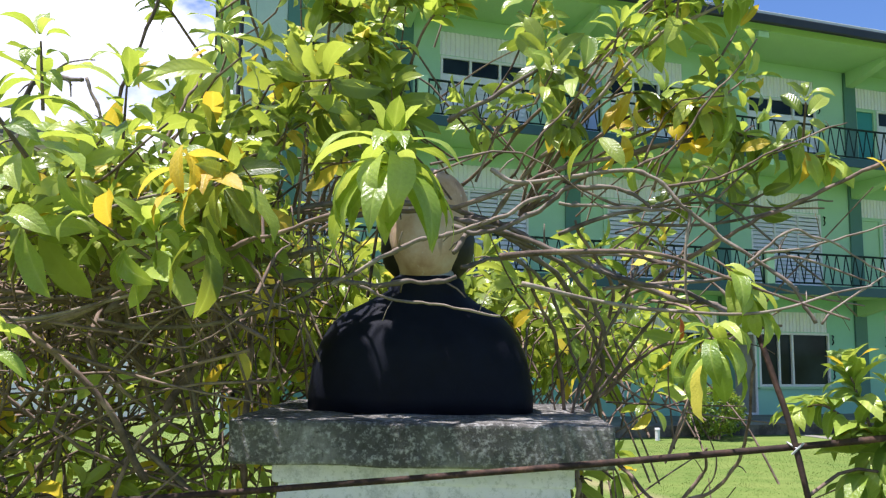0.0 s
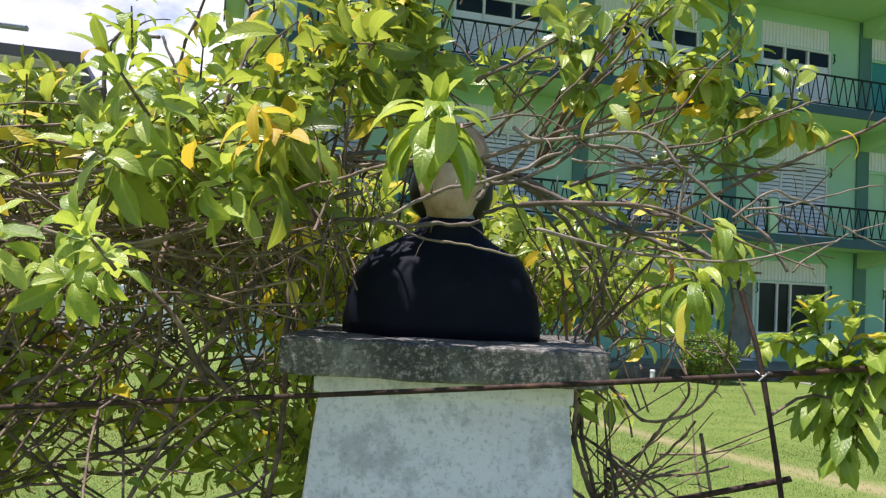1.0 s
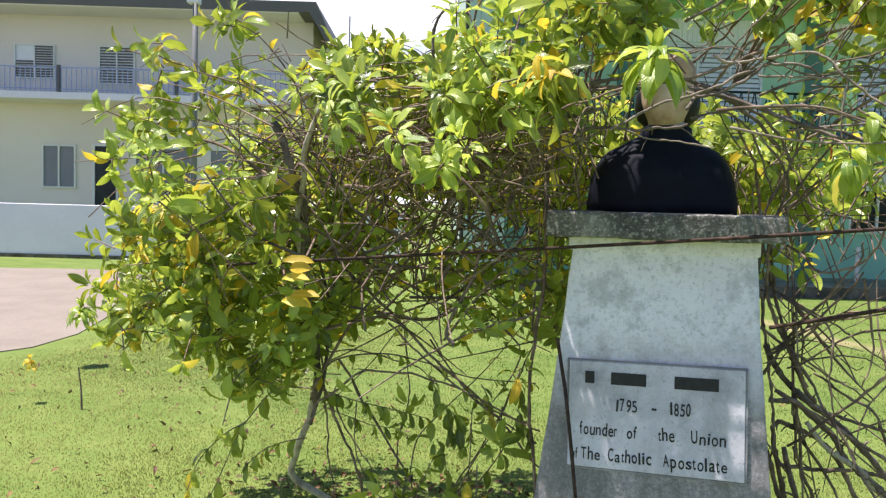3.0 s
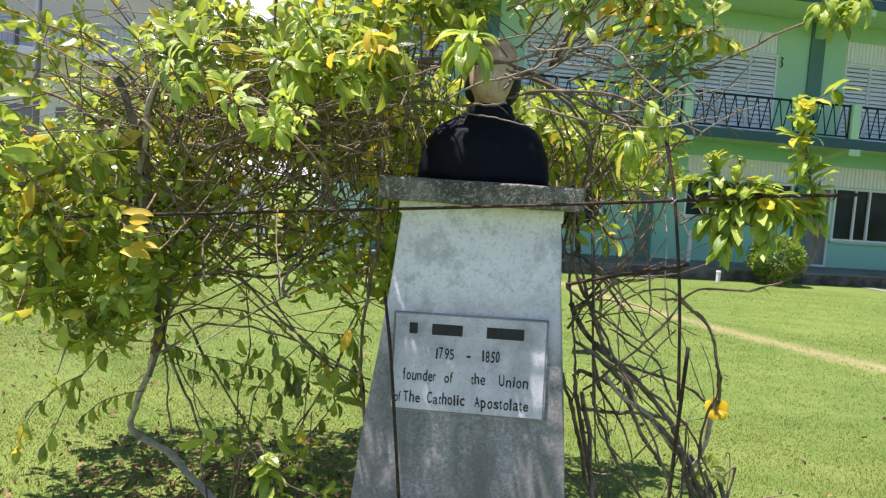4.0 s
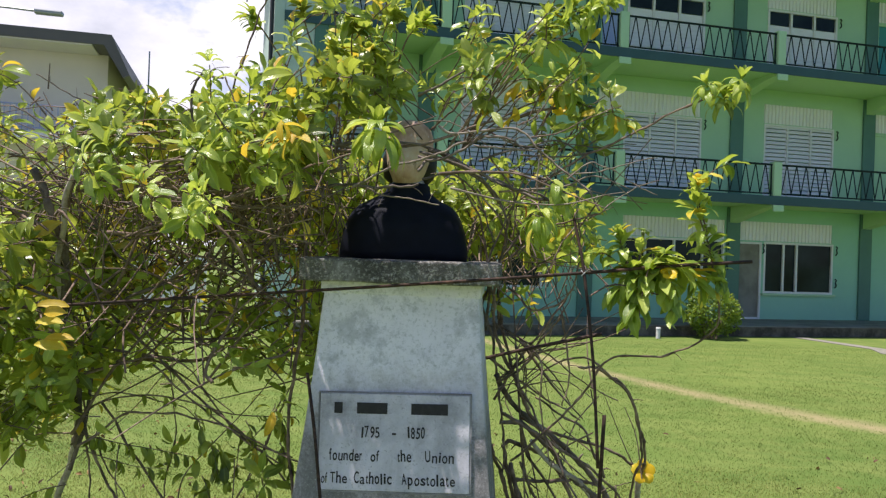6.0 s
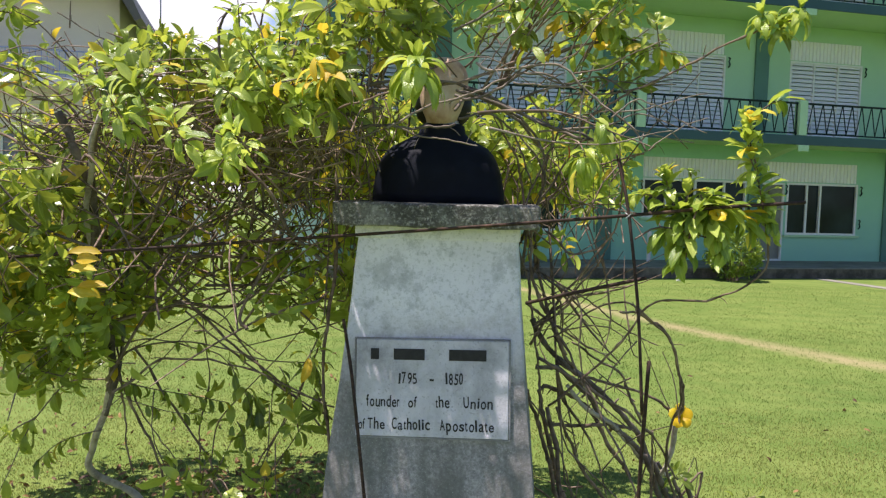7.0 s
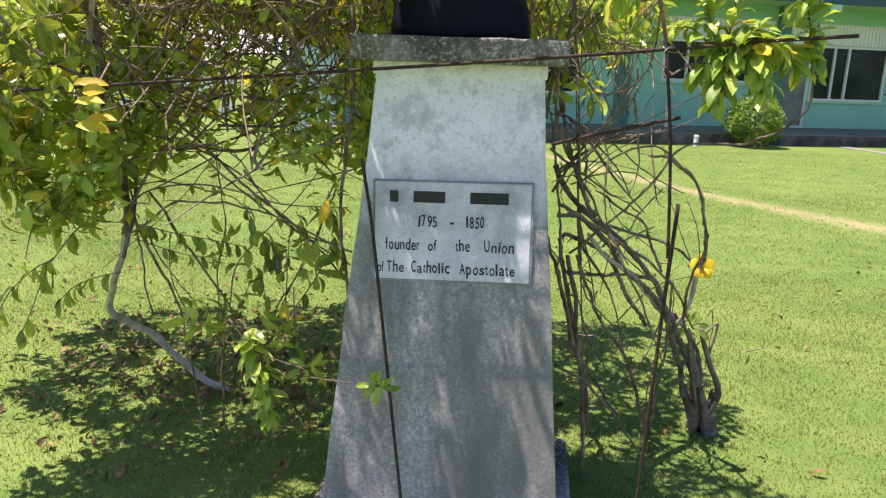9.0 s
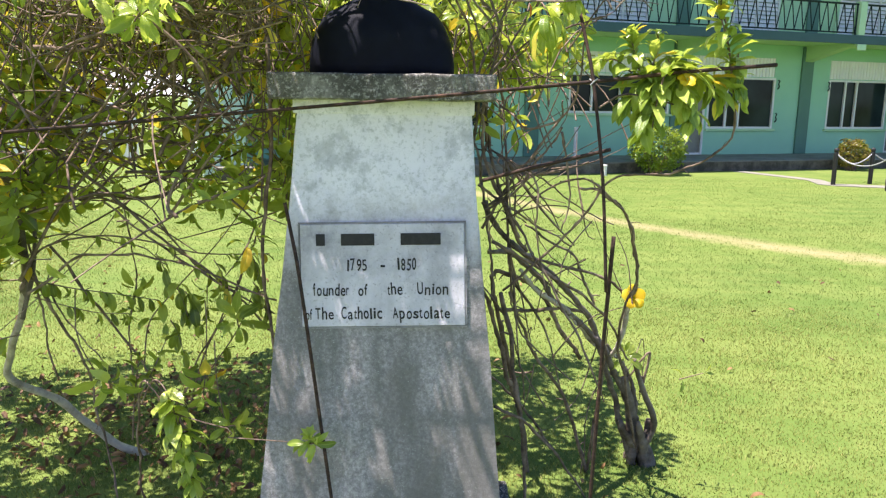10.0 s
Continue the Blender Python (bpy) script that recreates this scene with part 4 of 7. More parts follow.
def loft(sections, seg=28, mat_index=0):
    rr = []
    for z, hw, hd, dx, dy, sq in sections:
        ring = []
        for k in range(seg):
            a = math.tau * k / seg
            ca, sa = math.cos(a), math.sin(a)
            ring.append(b.verts.new((dx + hw * math.copysign(abs(ca) ** sq, ca), dy + hd * math.copysign(abs(sa) ** sq, sa), z)))
        rr.append(ring)
    for ra, rb_ in zip(rr, rr[1:]):
        for k in range(seg):
            f = b.faces.new((ra[k], ra[(k + 1) % seg], rb_[(k + 1) % seg], rb_[k]))
            f.material_index = mat_index
    f = b.faces.new(rr[-1])
    f.material_index = mat_index
    f = b.faces.new(rr[0][::-1])
    f.material_index = mat_index


loft([(0.0, 0.236, 0.135, 0, 0, 0.75), (0.03, 0.238, 0.138, 0, 0, 0.75), (0.10, 0.228, 0.138, 0, 0, 0.75), (0.14, 0.214, 0.130, 0, 0.0, 0.78),
      (0.172, 0.196, 0.118, 0, 0.005, 0.8), (0.198, 0.168, 0.104, 0, 0.008, 0.85), (0.222, 0.122, 0.090, 0, 0.01, 0.9),
      (0.238, 0.098, 0.086, 0.004, 0.01, 1), (0.248, 0.084, 0.080, 0.008, 0.005, 1), (0.272, 0.078, 0.076, 0.01, -0.002, 1), (0.279, 0.068, 0.067, 0.01, -0.002, 1)], 36, 0)
loft([(0.26, 0.064, 0.066, 0.01, -0.006, 1), (0.290, 0.058, 0.064, 0.01, -0.010, 1)], 24, 3)
HEAD = 0.008
loft([(0.262, 0.050, 0.054, HEAD, -0.002, 1), (0.282, 0.054, 0.064, HEAD, -0.016, 1), (0.298, 0.058, 0.076, HEAD, -0.020, 0.95), (0.322, 0.069, 0.088, HEAD, -0.016, 0.95),
      (0.352, 0.079, 0.094, HEAD, -0.010, 0.95), (0.385, 0.084, 0.098, HEAD, -0.006, 1), (0.42, 0.089, 0.101, HEAD, -0.002, 1), (0.452, 0.087, 0.098, HEAD, 0.0, 1), (0.48, 0.076, 0.088, HEAD, 0.002, 1),
      (0.498, 0.058, 0.072, HEAD, 0.002, 1), (0.510, 0.036, 0.046, HEAD, 0.002, 1), (0.515, 0.012, 0.016, HEAD, 0.002, 1)], 28, 1)
# hair round the back and over the ears
loft([(0.272, 0.062, 0.050, HEAD, 0.024, 1), (0.300, 0.092, 0.064, HEAD, 0.014, 1), (0.335, 0.102, 0.070, HEAD, 0.014, 1), (0.375, 0.102, 0.074, HEAD, 0.018, 1), (0.41, 0.092, 0.074, HEAD, 0.034, 1), (0.44, 0.070, 0.060, HEAD, 0.044, 1)], 28, 2)
# soft folds and a front seam
for v in b.verts:
    if v.co.z < 0.24:
        v.co += Vector((0, 1, 0)) * (0.010 * math.exp(-((v.co.x - 0.0) / 0.006) ** 2) if v.co.y < 0 else 0)
        v.co += Vector((v.co.x, v.co.y, 0)).normalized() * 0.006 * noise.noise(v.co * 12)
bust = tagged(part("bust", b, [COAT, FLESH, HAIR, COLLAR], smooth=True), "life-size painted bust in a black coat on the plinth", "statue")
bust.matrix_basis = pose(-0.026, CY + 0.02, 1.7105)

# ---- rusty bar fence ----
fence = thing("bar_fence", pose(0, 0, 0), "leaning fence of thin rusty reinforcing bars", "fence")


def rebar(ctrl, r, label=""):
    pts = spline(ctrl, 24)
    return part("bar", tube(pts, [r * (1 + 0.10 * noise.noise(Vector(p) * 30)) for p in pts], 7), RUST, fence, label, smooth=True)


rebar([(-1.42, -0.088, 1.492), (-1.0, -0.086, 1.532), (0.0, -0.088, 1.629), (0.6, -0.092, 1.692), (0.85, -0.096, 1.722), (1.112, -0.1, 1.746)], 0.0055)
rebar([(0.562, -0.05, 1.885), (0.580, -0.075, 1.80), (0.60, -0.105, 1.69), (0.632, -0.15, 1.42), (0.655, -0.17, 1.10)], 0.005)
rebar([(0.670, -0.160, 1.26), (0.665, -0.13, 0.95), (0.66, -0.10, 0.52), (0.65, -0.08, -0.02)], 0.0062)
rebar([(0.662, -0.09, 1.502), (0.417, -0.085, 1.44), (0.30, -0.02, 1.40)], 0.0058)
rebar([(-0.285, -0.065, 1.33), (-0.273, -0.07, 1.27), (-0.235, -0.115, 1.10), (-0.165, -0.155, 0.6), (-0.085, -0.19, 0.0)], 0.0055)
for x, y, z in ((0.60, -0.099, 1.691),):
    part("wire_tie", tube(spline([(x - 0.009, y - 0.010, z - 0.009), (x + 0.009, y - 0.011, z + 0.009), (x + 0.009, y + 0.010, z), (x - 0.009, y + 0.008, z + 0.008), (x, y - 0.012, z)], 14), 0.0018, 5), GALVANISED, fence)

# ---- plants ----
rng = random.Random(11)
nrng = np.random.default_rng(5)


def blade(n_len=6, width=0.17, droop=0.35, fold=0.25, wave=0.0, tip=1.0):
    """A leaf of length 1 along +y, face up: verts and quads."""
    vs, fs = [], []
    ang, y, z = 0.25, 0.0, 0.0
    for i in range(n_len + 1):
        t = i / n_len
        w = width * (math.sin(math.pi * min(t ** 1.12 * 0.97 + 0.03, 1.0)) ** 0.72) * (1.0 if t < 0.98 else 0.1)
        wv = wave * math.sin(t * 9)
        for s in (-1, 0, 1):
            vs.append((s * w, y + 0.0, z + abs(s) * w * fold + (wv * w if s else 0)))
        ang -= droop * 2.0 / n_len
        y += math.cos(ang) / n_len
        z += math.sin(ang) / n_len
    for i in range(n_len):
        for j in (0, 1):
            a = i * 3 + j
            fs.append((a, a + 1, a + 4, a + 3))
    return np.array(vs), fs


SHAPES = [blade(6, 0.175, 0.45, 0.34), blade(6, 0.20, 0.60, 0.28, 0.3), blade(6, 0.165, 0.85, 0.40), blade(6, 0.19, 0.30, 0.48, 0.25), blade(6, 0.175, 1.10, 0.30, 0.2), blade(7, 0.125, 0.95, 0.30, 0.2), blade(7, 0.14, 1.25, 0.25, 0.3)]


def veined(me):
    """Store on a mesh of leaves how far each corner lies along its blade and how near the midrib."""
    n = len(me.vertices)
    rib, along = np.zeros(n), np.zeros(n)
    quads = np.empty(len(me.loops), dtype=int)
    me.loops.foreach_get("vertex_index", quads)
    quads = quads.reshape(-1, 4)
    # every pair of quads is one row across a blade: left, middle, right
    left, right = quads[0::2], quads[1::2]
    rib[left[:, 1]], rib[left[:, 2]] = 1.0, 1.0
    fresh = np.ones(len(left), dtype=bool)
    fresh[1:] = left[1:, 0] != left[:-1, 3]
    start_at = np.maximum.accumulate(np.where(fresh, np.arange(len(left)), 0))
    row = (np.arange(len(left)) - start_at) / 6.0
    for col in (left[:, 0], left[:, 1], right[:, 1]):
        along[col] = row
    for col in (left[:, 3], left[:, 2], right[:, 2]):
        along[col] = row + 1 / 6.0
    me.attributes.new("rib", "FLOAT", "POINT").data.foreach_set("value", rib)
    me.attributes.new("along", "FLOAT", "POINT").data.foreach_set("value", along)


def clash(p):
    """True where a leaf would sit in the cap slab, the shaft or the bust."""
    if 1.60 < p.z < 1.80 and abs(p.x) < 0.37 and -0.03 < p.y < 0.55:
        return True
    if p.z <= 1.60 and abs(p.x) < 0.44 - 0.095 * p.z and 0.26 - (0.35 - 0.1 * p.z) < p.y < 0.62 - 0.1 * p.z:
        return True
    return 1.70 < p.z < 1.98 and abs(p.x + 0.026) < 0.27 and 0.11 < p.y < 0.45


class Plant:
    """Gathers the leaves and twigs of one plant, then makes its parts."""

    def __init__(self, ob):
        self.ob, self.leaves, self.twigs, self.gap = ob, [], bmesh.new(), None

    def leaf(self, m, size, kind, shape=None):
        self.leaves.append((m, size, kind, rng.randrange(5) if shape is None else shape))

    def twig(self, pts, r0, r1, n=7, sides=4):
        p = spline(pts, n) if len(pts) > 2 else [Vector(pts[0]).lerp(Vector(pts[1]), i / (n - 1)) for i in range(n)]
        for q in p:
            # keep clear of the plinth
            half = 0.53 - 0.0925 * q.z
            if q.z < 1.64 and -0.1 < q.y < 0.62 and abs(q.x) < half:
                q.x = math.copysign(half, q.x)
        tube(p, [r0 + (r1 - r0) * i / (n - 1) for i in range(n)], sides, self.twigs, cap=False)

    def shoot(self, base, axis, length=0.12, whorls=3, per=4, size=0.10, kind=0, droop=0.0, yellow=0.04, slim=False):
        """A leafy shoot: whorls of leaves round a short stem, the youngest upright."""
        axis = Vector(axis).normalized()
        base = Vector(base)
        length, size = length * 1.05, size * 1.26
        self.twig([base, base + axis * length], 0.0028, 0.0016, 3)
        q = axis.to_track_quat("Z", "Y").to_matrix().to_4x4()
        for w in range(whorls):
            f = w / max(whorls - 1, 1)
            p = base + axis * (length * (0.15 + 0.85 * f))
            for k in range(per):
                a = math.tau * (k + rng.uniform(-0.22, 0.22)) / per + w * 0.8
                tilt = radians(8 + 52 * f - 45 * droop * (1 - f) + rng.uniform(-16, 16))
                s = size * (1.0 - 0.30 * f) * rng.uniform(0.65, 1.15)
                m = Matrix.Translation(p) @ q @ Matrix.Rotation(a, 4, "Z") @ Matrix.Rotation(tilt, 4, "X") @ Matrix.Rotation(rng.uniform(-0.5, 0.5), 4, "Y") @ Matrix.Translation((0, 0.012, 0))
                self.leaf(m, s, 2 if rng.random() < yellow * (1.6 - f) else kind, 5 + (k + w) % 2 if slim else None)

    def held(self, p, d, size, kind, shape=None, roll=0.0):
        """One leaf that points along d with its face up."""
        d = Vector(d).normalized()
        x = d.cross(Vector((0, 0, 1)))
        x = x.normalized() if x.length > 1e-3 else Vector((1, 0, 0))
        m = Matrix((x, d, x.cross(d))).transposed().to_4x4()
        m.translation = p
        self.leaf(m @ Matrix.Rotation(roll, 4, "Y"), size, kind, shape)

    def spray(self, ctrl, whorls, per, size, kind, droop=0.25, yellow=0.03, r=0.0028, first=0.1, slim=False):
        """A stem through the given points with whorls of leaves along it and a tuft at its tip."""
        pts = spline(ctrl, 6 * len(ctrl))
        self.twig(ctrl, r, r * 0.5, 5 * len(ctrl), 5)
        for w in range(whorls + 1):
            f = first + (1 - first) * w / whorls
            k = min(int(f * (len(pts) - 1)), len(pts) - 2)
            t = (pts[k + 1] - pts[k]).normalized()
            side = t.cross(Vector((0, 0, 1)))
            side = side.normalized() if side.length > 0.25 else t.orthogonal().normalized()
            other = t.cross(side)
            n = per + (1 if w == whorls else 0)
            for j in range(n):
                if w < whorls and rng.random() < 0.12:
                    continue
                a = math.tau * (j + rng.uniform(-0.22, 0.22)) / n + w * 1.1
                d = side * math.cos(a) + other * math.sin(a) * 0.7 + t * (0.45 + 0.6 * f) + Vector((0, 0, -droop + rng.uniform(-0.2, 0.2)))
                s = size * rng.uniform(0.65, 1.15) * (1 - 0.28 * max(0.0, f - 0.6) / 0.4)
                self.held(pts[k] + t * rng.uniform(-0.018, 0.018), d, s, 2 if rng.random() < yellow else kind, 5 + j % 2 if slim else None, rng.uniform(-0.5, 0.5))

    def make(self, single=290):
        mats = [LEAF, LEAF_FRESH, LEAF_YELLOW, RED_LEAF]
        if self.ob.matrix_basis.translation.length < 0.01:
            self.leaves = [l for l in self.leaves if not clash(l[0].translation)]
        if self.gap:
            self.leaves = [l for l in self.leaves if l[0].translation.z < 0.85 or (l[0].translation - self.gap).cross(SUN).length > 0.20]
        self.leaves.sort(key=lambda l: l[0].translation.y)
        shared = {}
        for m, size, kind, shape in self.leaves[:single]:
            if (kind, shape) not in shared:
                me = bpy.data.meshes.new("leaf")
                me.from_pydata([tuple(v) for v in SHAPES[shape][0]], [], SHAPES[shape][1])
                me.materials.append(mats[kind])
                me.polygons.foreach_set("use_smooth", [True] * len(me.polygons))
                veined(me)
                shared[(kind, shape)] = me
            part("leaf", shared[(kind, shape)], None, self.ob, at=m @ Matrix.Scale(size, 4))
        for kind, name in ((0, "foliage"), (1, "fresh_foliage"), (2, "yellow_foliage"), (3, "red_foliage")):
            rest = [l for l in self.leaves[single:] if l[2] == kind]
            if not rest:
                continue
            verts, faces, off = [], [], 0
            for m, size, _, shape in rest:
                v, f = SHAPES[shape]
                R, T = np.array(m.to_3x3()) * size, np.array(m.translation)
                verts.append(v @ R.T + T)
                faces += [tuple(i + off for i in q) for q in f]
                off += len(v)
            me = bpy.data.meshes.new(name)
            me.from_pydata([tuple(p) for p in np.concatenate(verts)], [], faces)
            me.materials.append(mats[kind])
            me.polygons.foreach_set("use_smooth", [True] * len(me.polygons))
            veined(me)
            tagged(part(name, me, None, self.ob), kind="stuff")
        tagged(part("brushwood", self.twigs, TWIG, self.ob, smooth=True), kind="stuff")


def limb(plant, name, ctrl, r0, r1, material, n=None, sides=7, wob=0.012):
    pts = spline(ctrl, n or 8 * len(ctrl))
    c = Vector((rng.uniform(0, 50), 0, 0))
    pts = [p + Vector((noise.noise(p * 5 + c), noise.noise(p * 5 + c + Vector((9, 0, 0))), 0.6 * noise.noise(p * 5 + c + Vector((0, 9, 0))))) * wob * min(1, 4 * i / len(pts)) for i, p in enumerate(pts)]
    rad = [(r0 + (r1 - r0) * i / (len(pts) - 1)) * (1 + 0.18 * noise.noise(p * 22)) for i, p in enumerate(pts)]
    part(name, tube(pts, rad, sides), material, plant.ob, smooth=True)
    return pts


shrub = Plant(thing("flowering_shrub", pose(0, 0, 0), "sprawling yellow-flowered shrub with bare tangled stems beside the plinth", "shrub"))
climber = Plant(thing("flowering_shrub", pose(0, 0, 0), "arching yellow-flowered shrub rooted behind the plinth", "shrub"))

def bough(plant, r0, r1, material, *ctrl):
    """A knotted branch through the given points."""
    pts = spline(ctrl, 9 * len(ctrl))
    c = Vector((rng.uniform(0, 50), 0, 0))
    pts = [p + Vector((noise.noise(p * 16 + c), noise.noise(p * 16 + c + Vector((9, 0, 0))), noise.noise(p * 16 + c + Vector((0, 9, 0))))) * 0.005 + Vector((noise.noise(p * 38 + c), noise.noise(p * 38 - c), noise.noise(p * 38 + c * 2))) * 0.0035 + Vector((noise.noise(p * 7 + c), noise.noise(p * 7 - c), noise.noise(p * 7 + c * 2))) * 0.012 for p in pts]
    rad = [(r0 + (r1 - r0) * i / (len(pts) - 1)) * (1 + 0.30 * noise.noise(p * 45)) * (1.28 if i % 7 == 3 else 1.0) for i, p in enumerate(pts)]
    b = tube(pts, rad, 7)
    # short spurs at the knots
    for i in range(4, len(pts) - 2, 7):
        if rng.random() < 0.7:
            d = Vector((rng.gauss(0, 1), rng.gauss(0, 0.6), rng.gauss(0.2, 1))).normalized() * rng.uniform(0.012, 0.05)
            tube([pts[i], pts[i] + d * 0.6 + Vector((0, 0, 0.004)), pts[i] + d], [rad[i] * 0.5, rad[i] * 0.38, rad[i] * 0.25], 4, b)
    part("branch", b, material, plant.ob, smooth=True)
    return pts


# an opening in the crown above the low sprig
shrub.gap = Vector((-0.67, 0.06, 0.50))

# the pale bent trunk and its forks
limb(shrub, "trunk", [(-1.12, 0.98, -0.05), (-1.20, 1.0, 0.0), (-1.29, 0.95, 0.07), (-1.418, 0.75, 0.338), (-1.527, 0.6, 0.504), (-1.496, 0.52, 0.63), (-1.364, 0.42, 0.851), (-1.303, 0.35, 1.044), (-1.277, 0.2, 1.408), (-1.22, 0.05, 1.75), (-1.10, -0.05, 2.02)], 0.0195, 0.009, PALE_BARK, n=120, sides=9, wob=0.022)
limb(shrub, "limb", [(-1.30, 0.3, 0.85), (-1.25, 0.33, 1.1), (-1.32, 0.4, 1.45), (-1.5, 0.3, 1.8)], 0.008, 0.005, BARK)
limb(shrub, "limb", [(-1.27, 0.25, 1.0), (-1.1, 0.3, 1.3), (-0.85, 0.35, 1.6), (-0.6, 0.3, 1.95), (-0.5, 0.2, 2.3)], 0.006, 0.004, TWIG)


bough(shrub, 0.013, 0.009, BARK, (-1.34, 0.40, 0.89), (-1.28, 0.31, 1.08), (-1.26, 0.23, 1.31), (-1.24, 0.14, 1.58), (-1.21, 0.05, 1.81), (-1.15, 0.0, 1.98))
# limbs of the plant behind the plinth, from one root crown


def bundle(r0, r1, material, *ctrl):
    """A limb and a thinner one that winds along it."""
    bough(climber, r0 * 1.5, r1 * 1.3, material, *ctrl)
    bough(climber, r0 * rng.uniform(0.4, 0.7), r1 * 0.6, TWIG, *[Vector(p) + Vector((rng.gauss(0, 0.035), rng.gauss(0, 0.04), rng.gauss(0, 0.045) * (p[2] > 0.1))) for p in ctrl])


limb(climber, "trunk", [(1.16, 1.0, -0.05), (1.12, 0.98, 0.06), (1.06, 0.96, 0.16), (1.02, 0.92, 0.30), (0.97, 0.89, 0.45)], 0.038, 0.018, BARK, sides=9, wob=0.03)
limb(climber, "branch", [(1.10, 0.95, 0.08), (1.13, 0.92, 0.22), (1.06, 0.88, 0.42), (1.0, 0.84, 0.56)], 0.018, 0.010, BARK, sides=7, wob=0.03)
bundle(0.007, 0.005, TWIG, (0.509, 0.7, 0.392), (0.446, 0.617, 0.545), (0.373, 0.533, 0.829), (0.32, 0.45, 1.003))
bundle(0.0055, 0.004, TWIG, (0.457, 0.45, 1.142), (0.404, 0.425, 1.269), (0.356, 0.4, 1.351), (0.317, 0.375, 1.472), (0.315, 0.35, 1.628))
bundle(0.005, 0.003, TWIG, (0.843, 0.9, 0.008), (0.845, 0.8, 0.275), (0.849, 0.7, 0.548), (0.823, 0.6, 0.819))
bundle(0.004, 0.002, TWIG, (0.319, 0.45, 1.176), (0.453, 0.4, 1.396), (0.571, 0.35, 1.562), (0.576, 0.3, 1.638))
bundle(0.0035, 0.002, TWIG, (0.306, 0.4, 1.349), (0.493, 0.45, 1.207), (0.673, 0.5, 1.102))
bundle(0.003, 0.002, TWIG, (0.332, 0.4, 1.268), (0.51, 0.35, 1.384), (0.671, 0.3, 1.435))
bundle(0.004, 0.0025, TWIG, (1.076, 0.95, 0.367), (1.1, 0.933, 0.549), (1.052, 0.917, 0.511), (0.997, 0.9, 0.434))
# the root crown
for k in range(5):
    a = k * 1.26
    bough(climber, 0.030, 0.012, BARK, (1.11 + 0.05 * math.cos(a), 1.03 + 0.05 * math.sin(a), -0.04), (1.09 + 0.04 * math.cos(a), 0.99 + 0.04 * math.sin(a), 0.09), (1.04 + 0.07 * math.cos(a), 0.94 + 0.05 * math.sin(a), 0.24))
# uprights behind the shoulder
bough(climber, 0.006, 0.003, BARK, (0.286, 0.45, 1.444), (0.3, 0.34, 1.626), (0.354, 0.23, 1.819), (0.247, 0.12, 1.968))
bough(climber, 0.0056, 0.003, TWIG, (0.327, 0.45, 1.491), (0.284, 0.34, 1.71), (0.247, 0.23, 1.874), (0.186, 0.12, 2.004))
bough(climber, 0.0052, 0.003, BARK, (0.258, 0.45, 1.531), (0.337, 0.34, 1.713), (0.433, 0.23, 1.865), (0.485, 0.12, 1.964))
bough(climber, 0.0048, 0.003, TWIG, (0.384, 0.45, 1.626), (0.353, 0.34, 1.8), (0.365, 0.23, 1.964), (0.279, 0.12, 2.09))
bough(climber, 0.0044, 0.003, BARK, (0.311, 0.45, 1.402), (0.272, 0.34, 1.582), (0.307, 0.23, 1.754), (0.404, 0.12, 1.998))
bough(climber, 0.004, 0.003, TWIG, (0.356, 0.45, 1.713), (0.458, 0.34, 1.828), (0.577, 0.23, 1.874), (0.669, 0.12, 1.896))
# arching branches over the far side
bough(climber, 0.0042, 0.003, PALE_TWIG, (0.119, -0.02, 2.157), (0.168, -0.031, 2.139), (0.34, -0.043, 2.147), (0.41, -0.054, 2.126), (0.448, -0.066, 2.079), (0.547, -0.077, 2.007), (0.614, -0.089, 1.946), (0.645, -0.1, 1.891))
bough(climber, 0.0032, 0.002, PALE_TWIG, (0.447, -0.07, 2.078), (0.442, -0.07, 2.011), (0.45, -0.07, 1.925))
bough(climber, 0.0026, 0.0014, PALE_TWIG, (0.535, -0.1, 1.984), (0.601, -0.1, 2.038), (0.641, -0.1, 2.029), (0.696, -0.1, 2.005), (0.82, -0.1, 1.935))
bough(climber, 0.0024, 0.0013, PALE_TWIG, (0.557, -0.09, 2.0), (0.679, -0.09, 2.026), (0.822, -0.09, 2.06))
bough(climber, 0.0028, 0.0012, TWIG, (0.425, -0.05, 2.127), (0.51, -0.073, 2.133), (0.591, -0.097, 2.171), (0.7, -0.12, 2.217))
bough(climber, 0.0024, 0.0015, TWIG, (0.372, -0.02, 2.167), (0.45, -0.05, 2.215), (0.566, -0.08, 2.37))
bough(climber, 0.0026, 0.0016, TWIG, (0.154, 0.0, 2.148), (0.186, -0.05, 2.183), (0.321, -0.1, 2.355))
bough(climber, 0.005, 0.003, BARK, (0.043, 0.08, 2.279), (0.088, 0.03, 2.29), (0.254, -0.02, 2.38))
bough(climber, 0.002, 0.0012, PALE_TWIG, (0.653, -0.1, 1.892), (0.744, -0.1, 1.952), (0.819, -0.1, 1.983))
bough(climber, 0.0055, 0.0035, BARK, (0.053, 0.05, 2.083), (0.145, 0.03, 2.049), (0.244, 0.01, 2.009), (0.368, -0.01, 1.961), (0.451, -0.03, 1.935), (0.518, -0.05, 1.901))
bough(climber, 0.005, 0.0032, BARK, (0.054, 0.02, 2.064), (0.107, 0.006, 2.049), (0.223, -0.008, 2.103), (0.258, -0.022, 2.126), (0.342, -0.036, 2.122), (0.391, -0.05, 2.093))
bough(climber, 0.0032, 0.0025, PALE_TWIG, (0.235, -0.03, 2.1), (0.342, -0.043, 2.092), (0.418, -0.057, 2.079), (0.447, -0.07, 2.081))
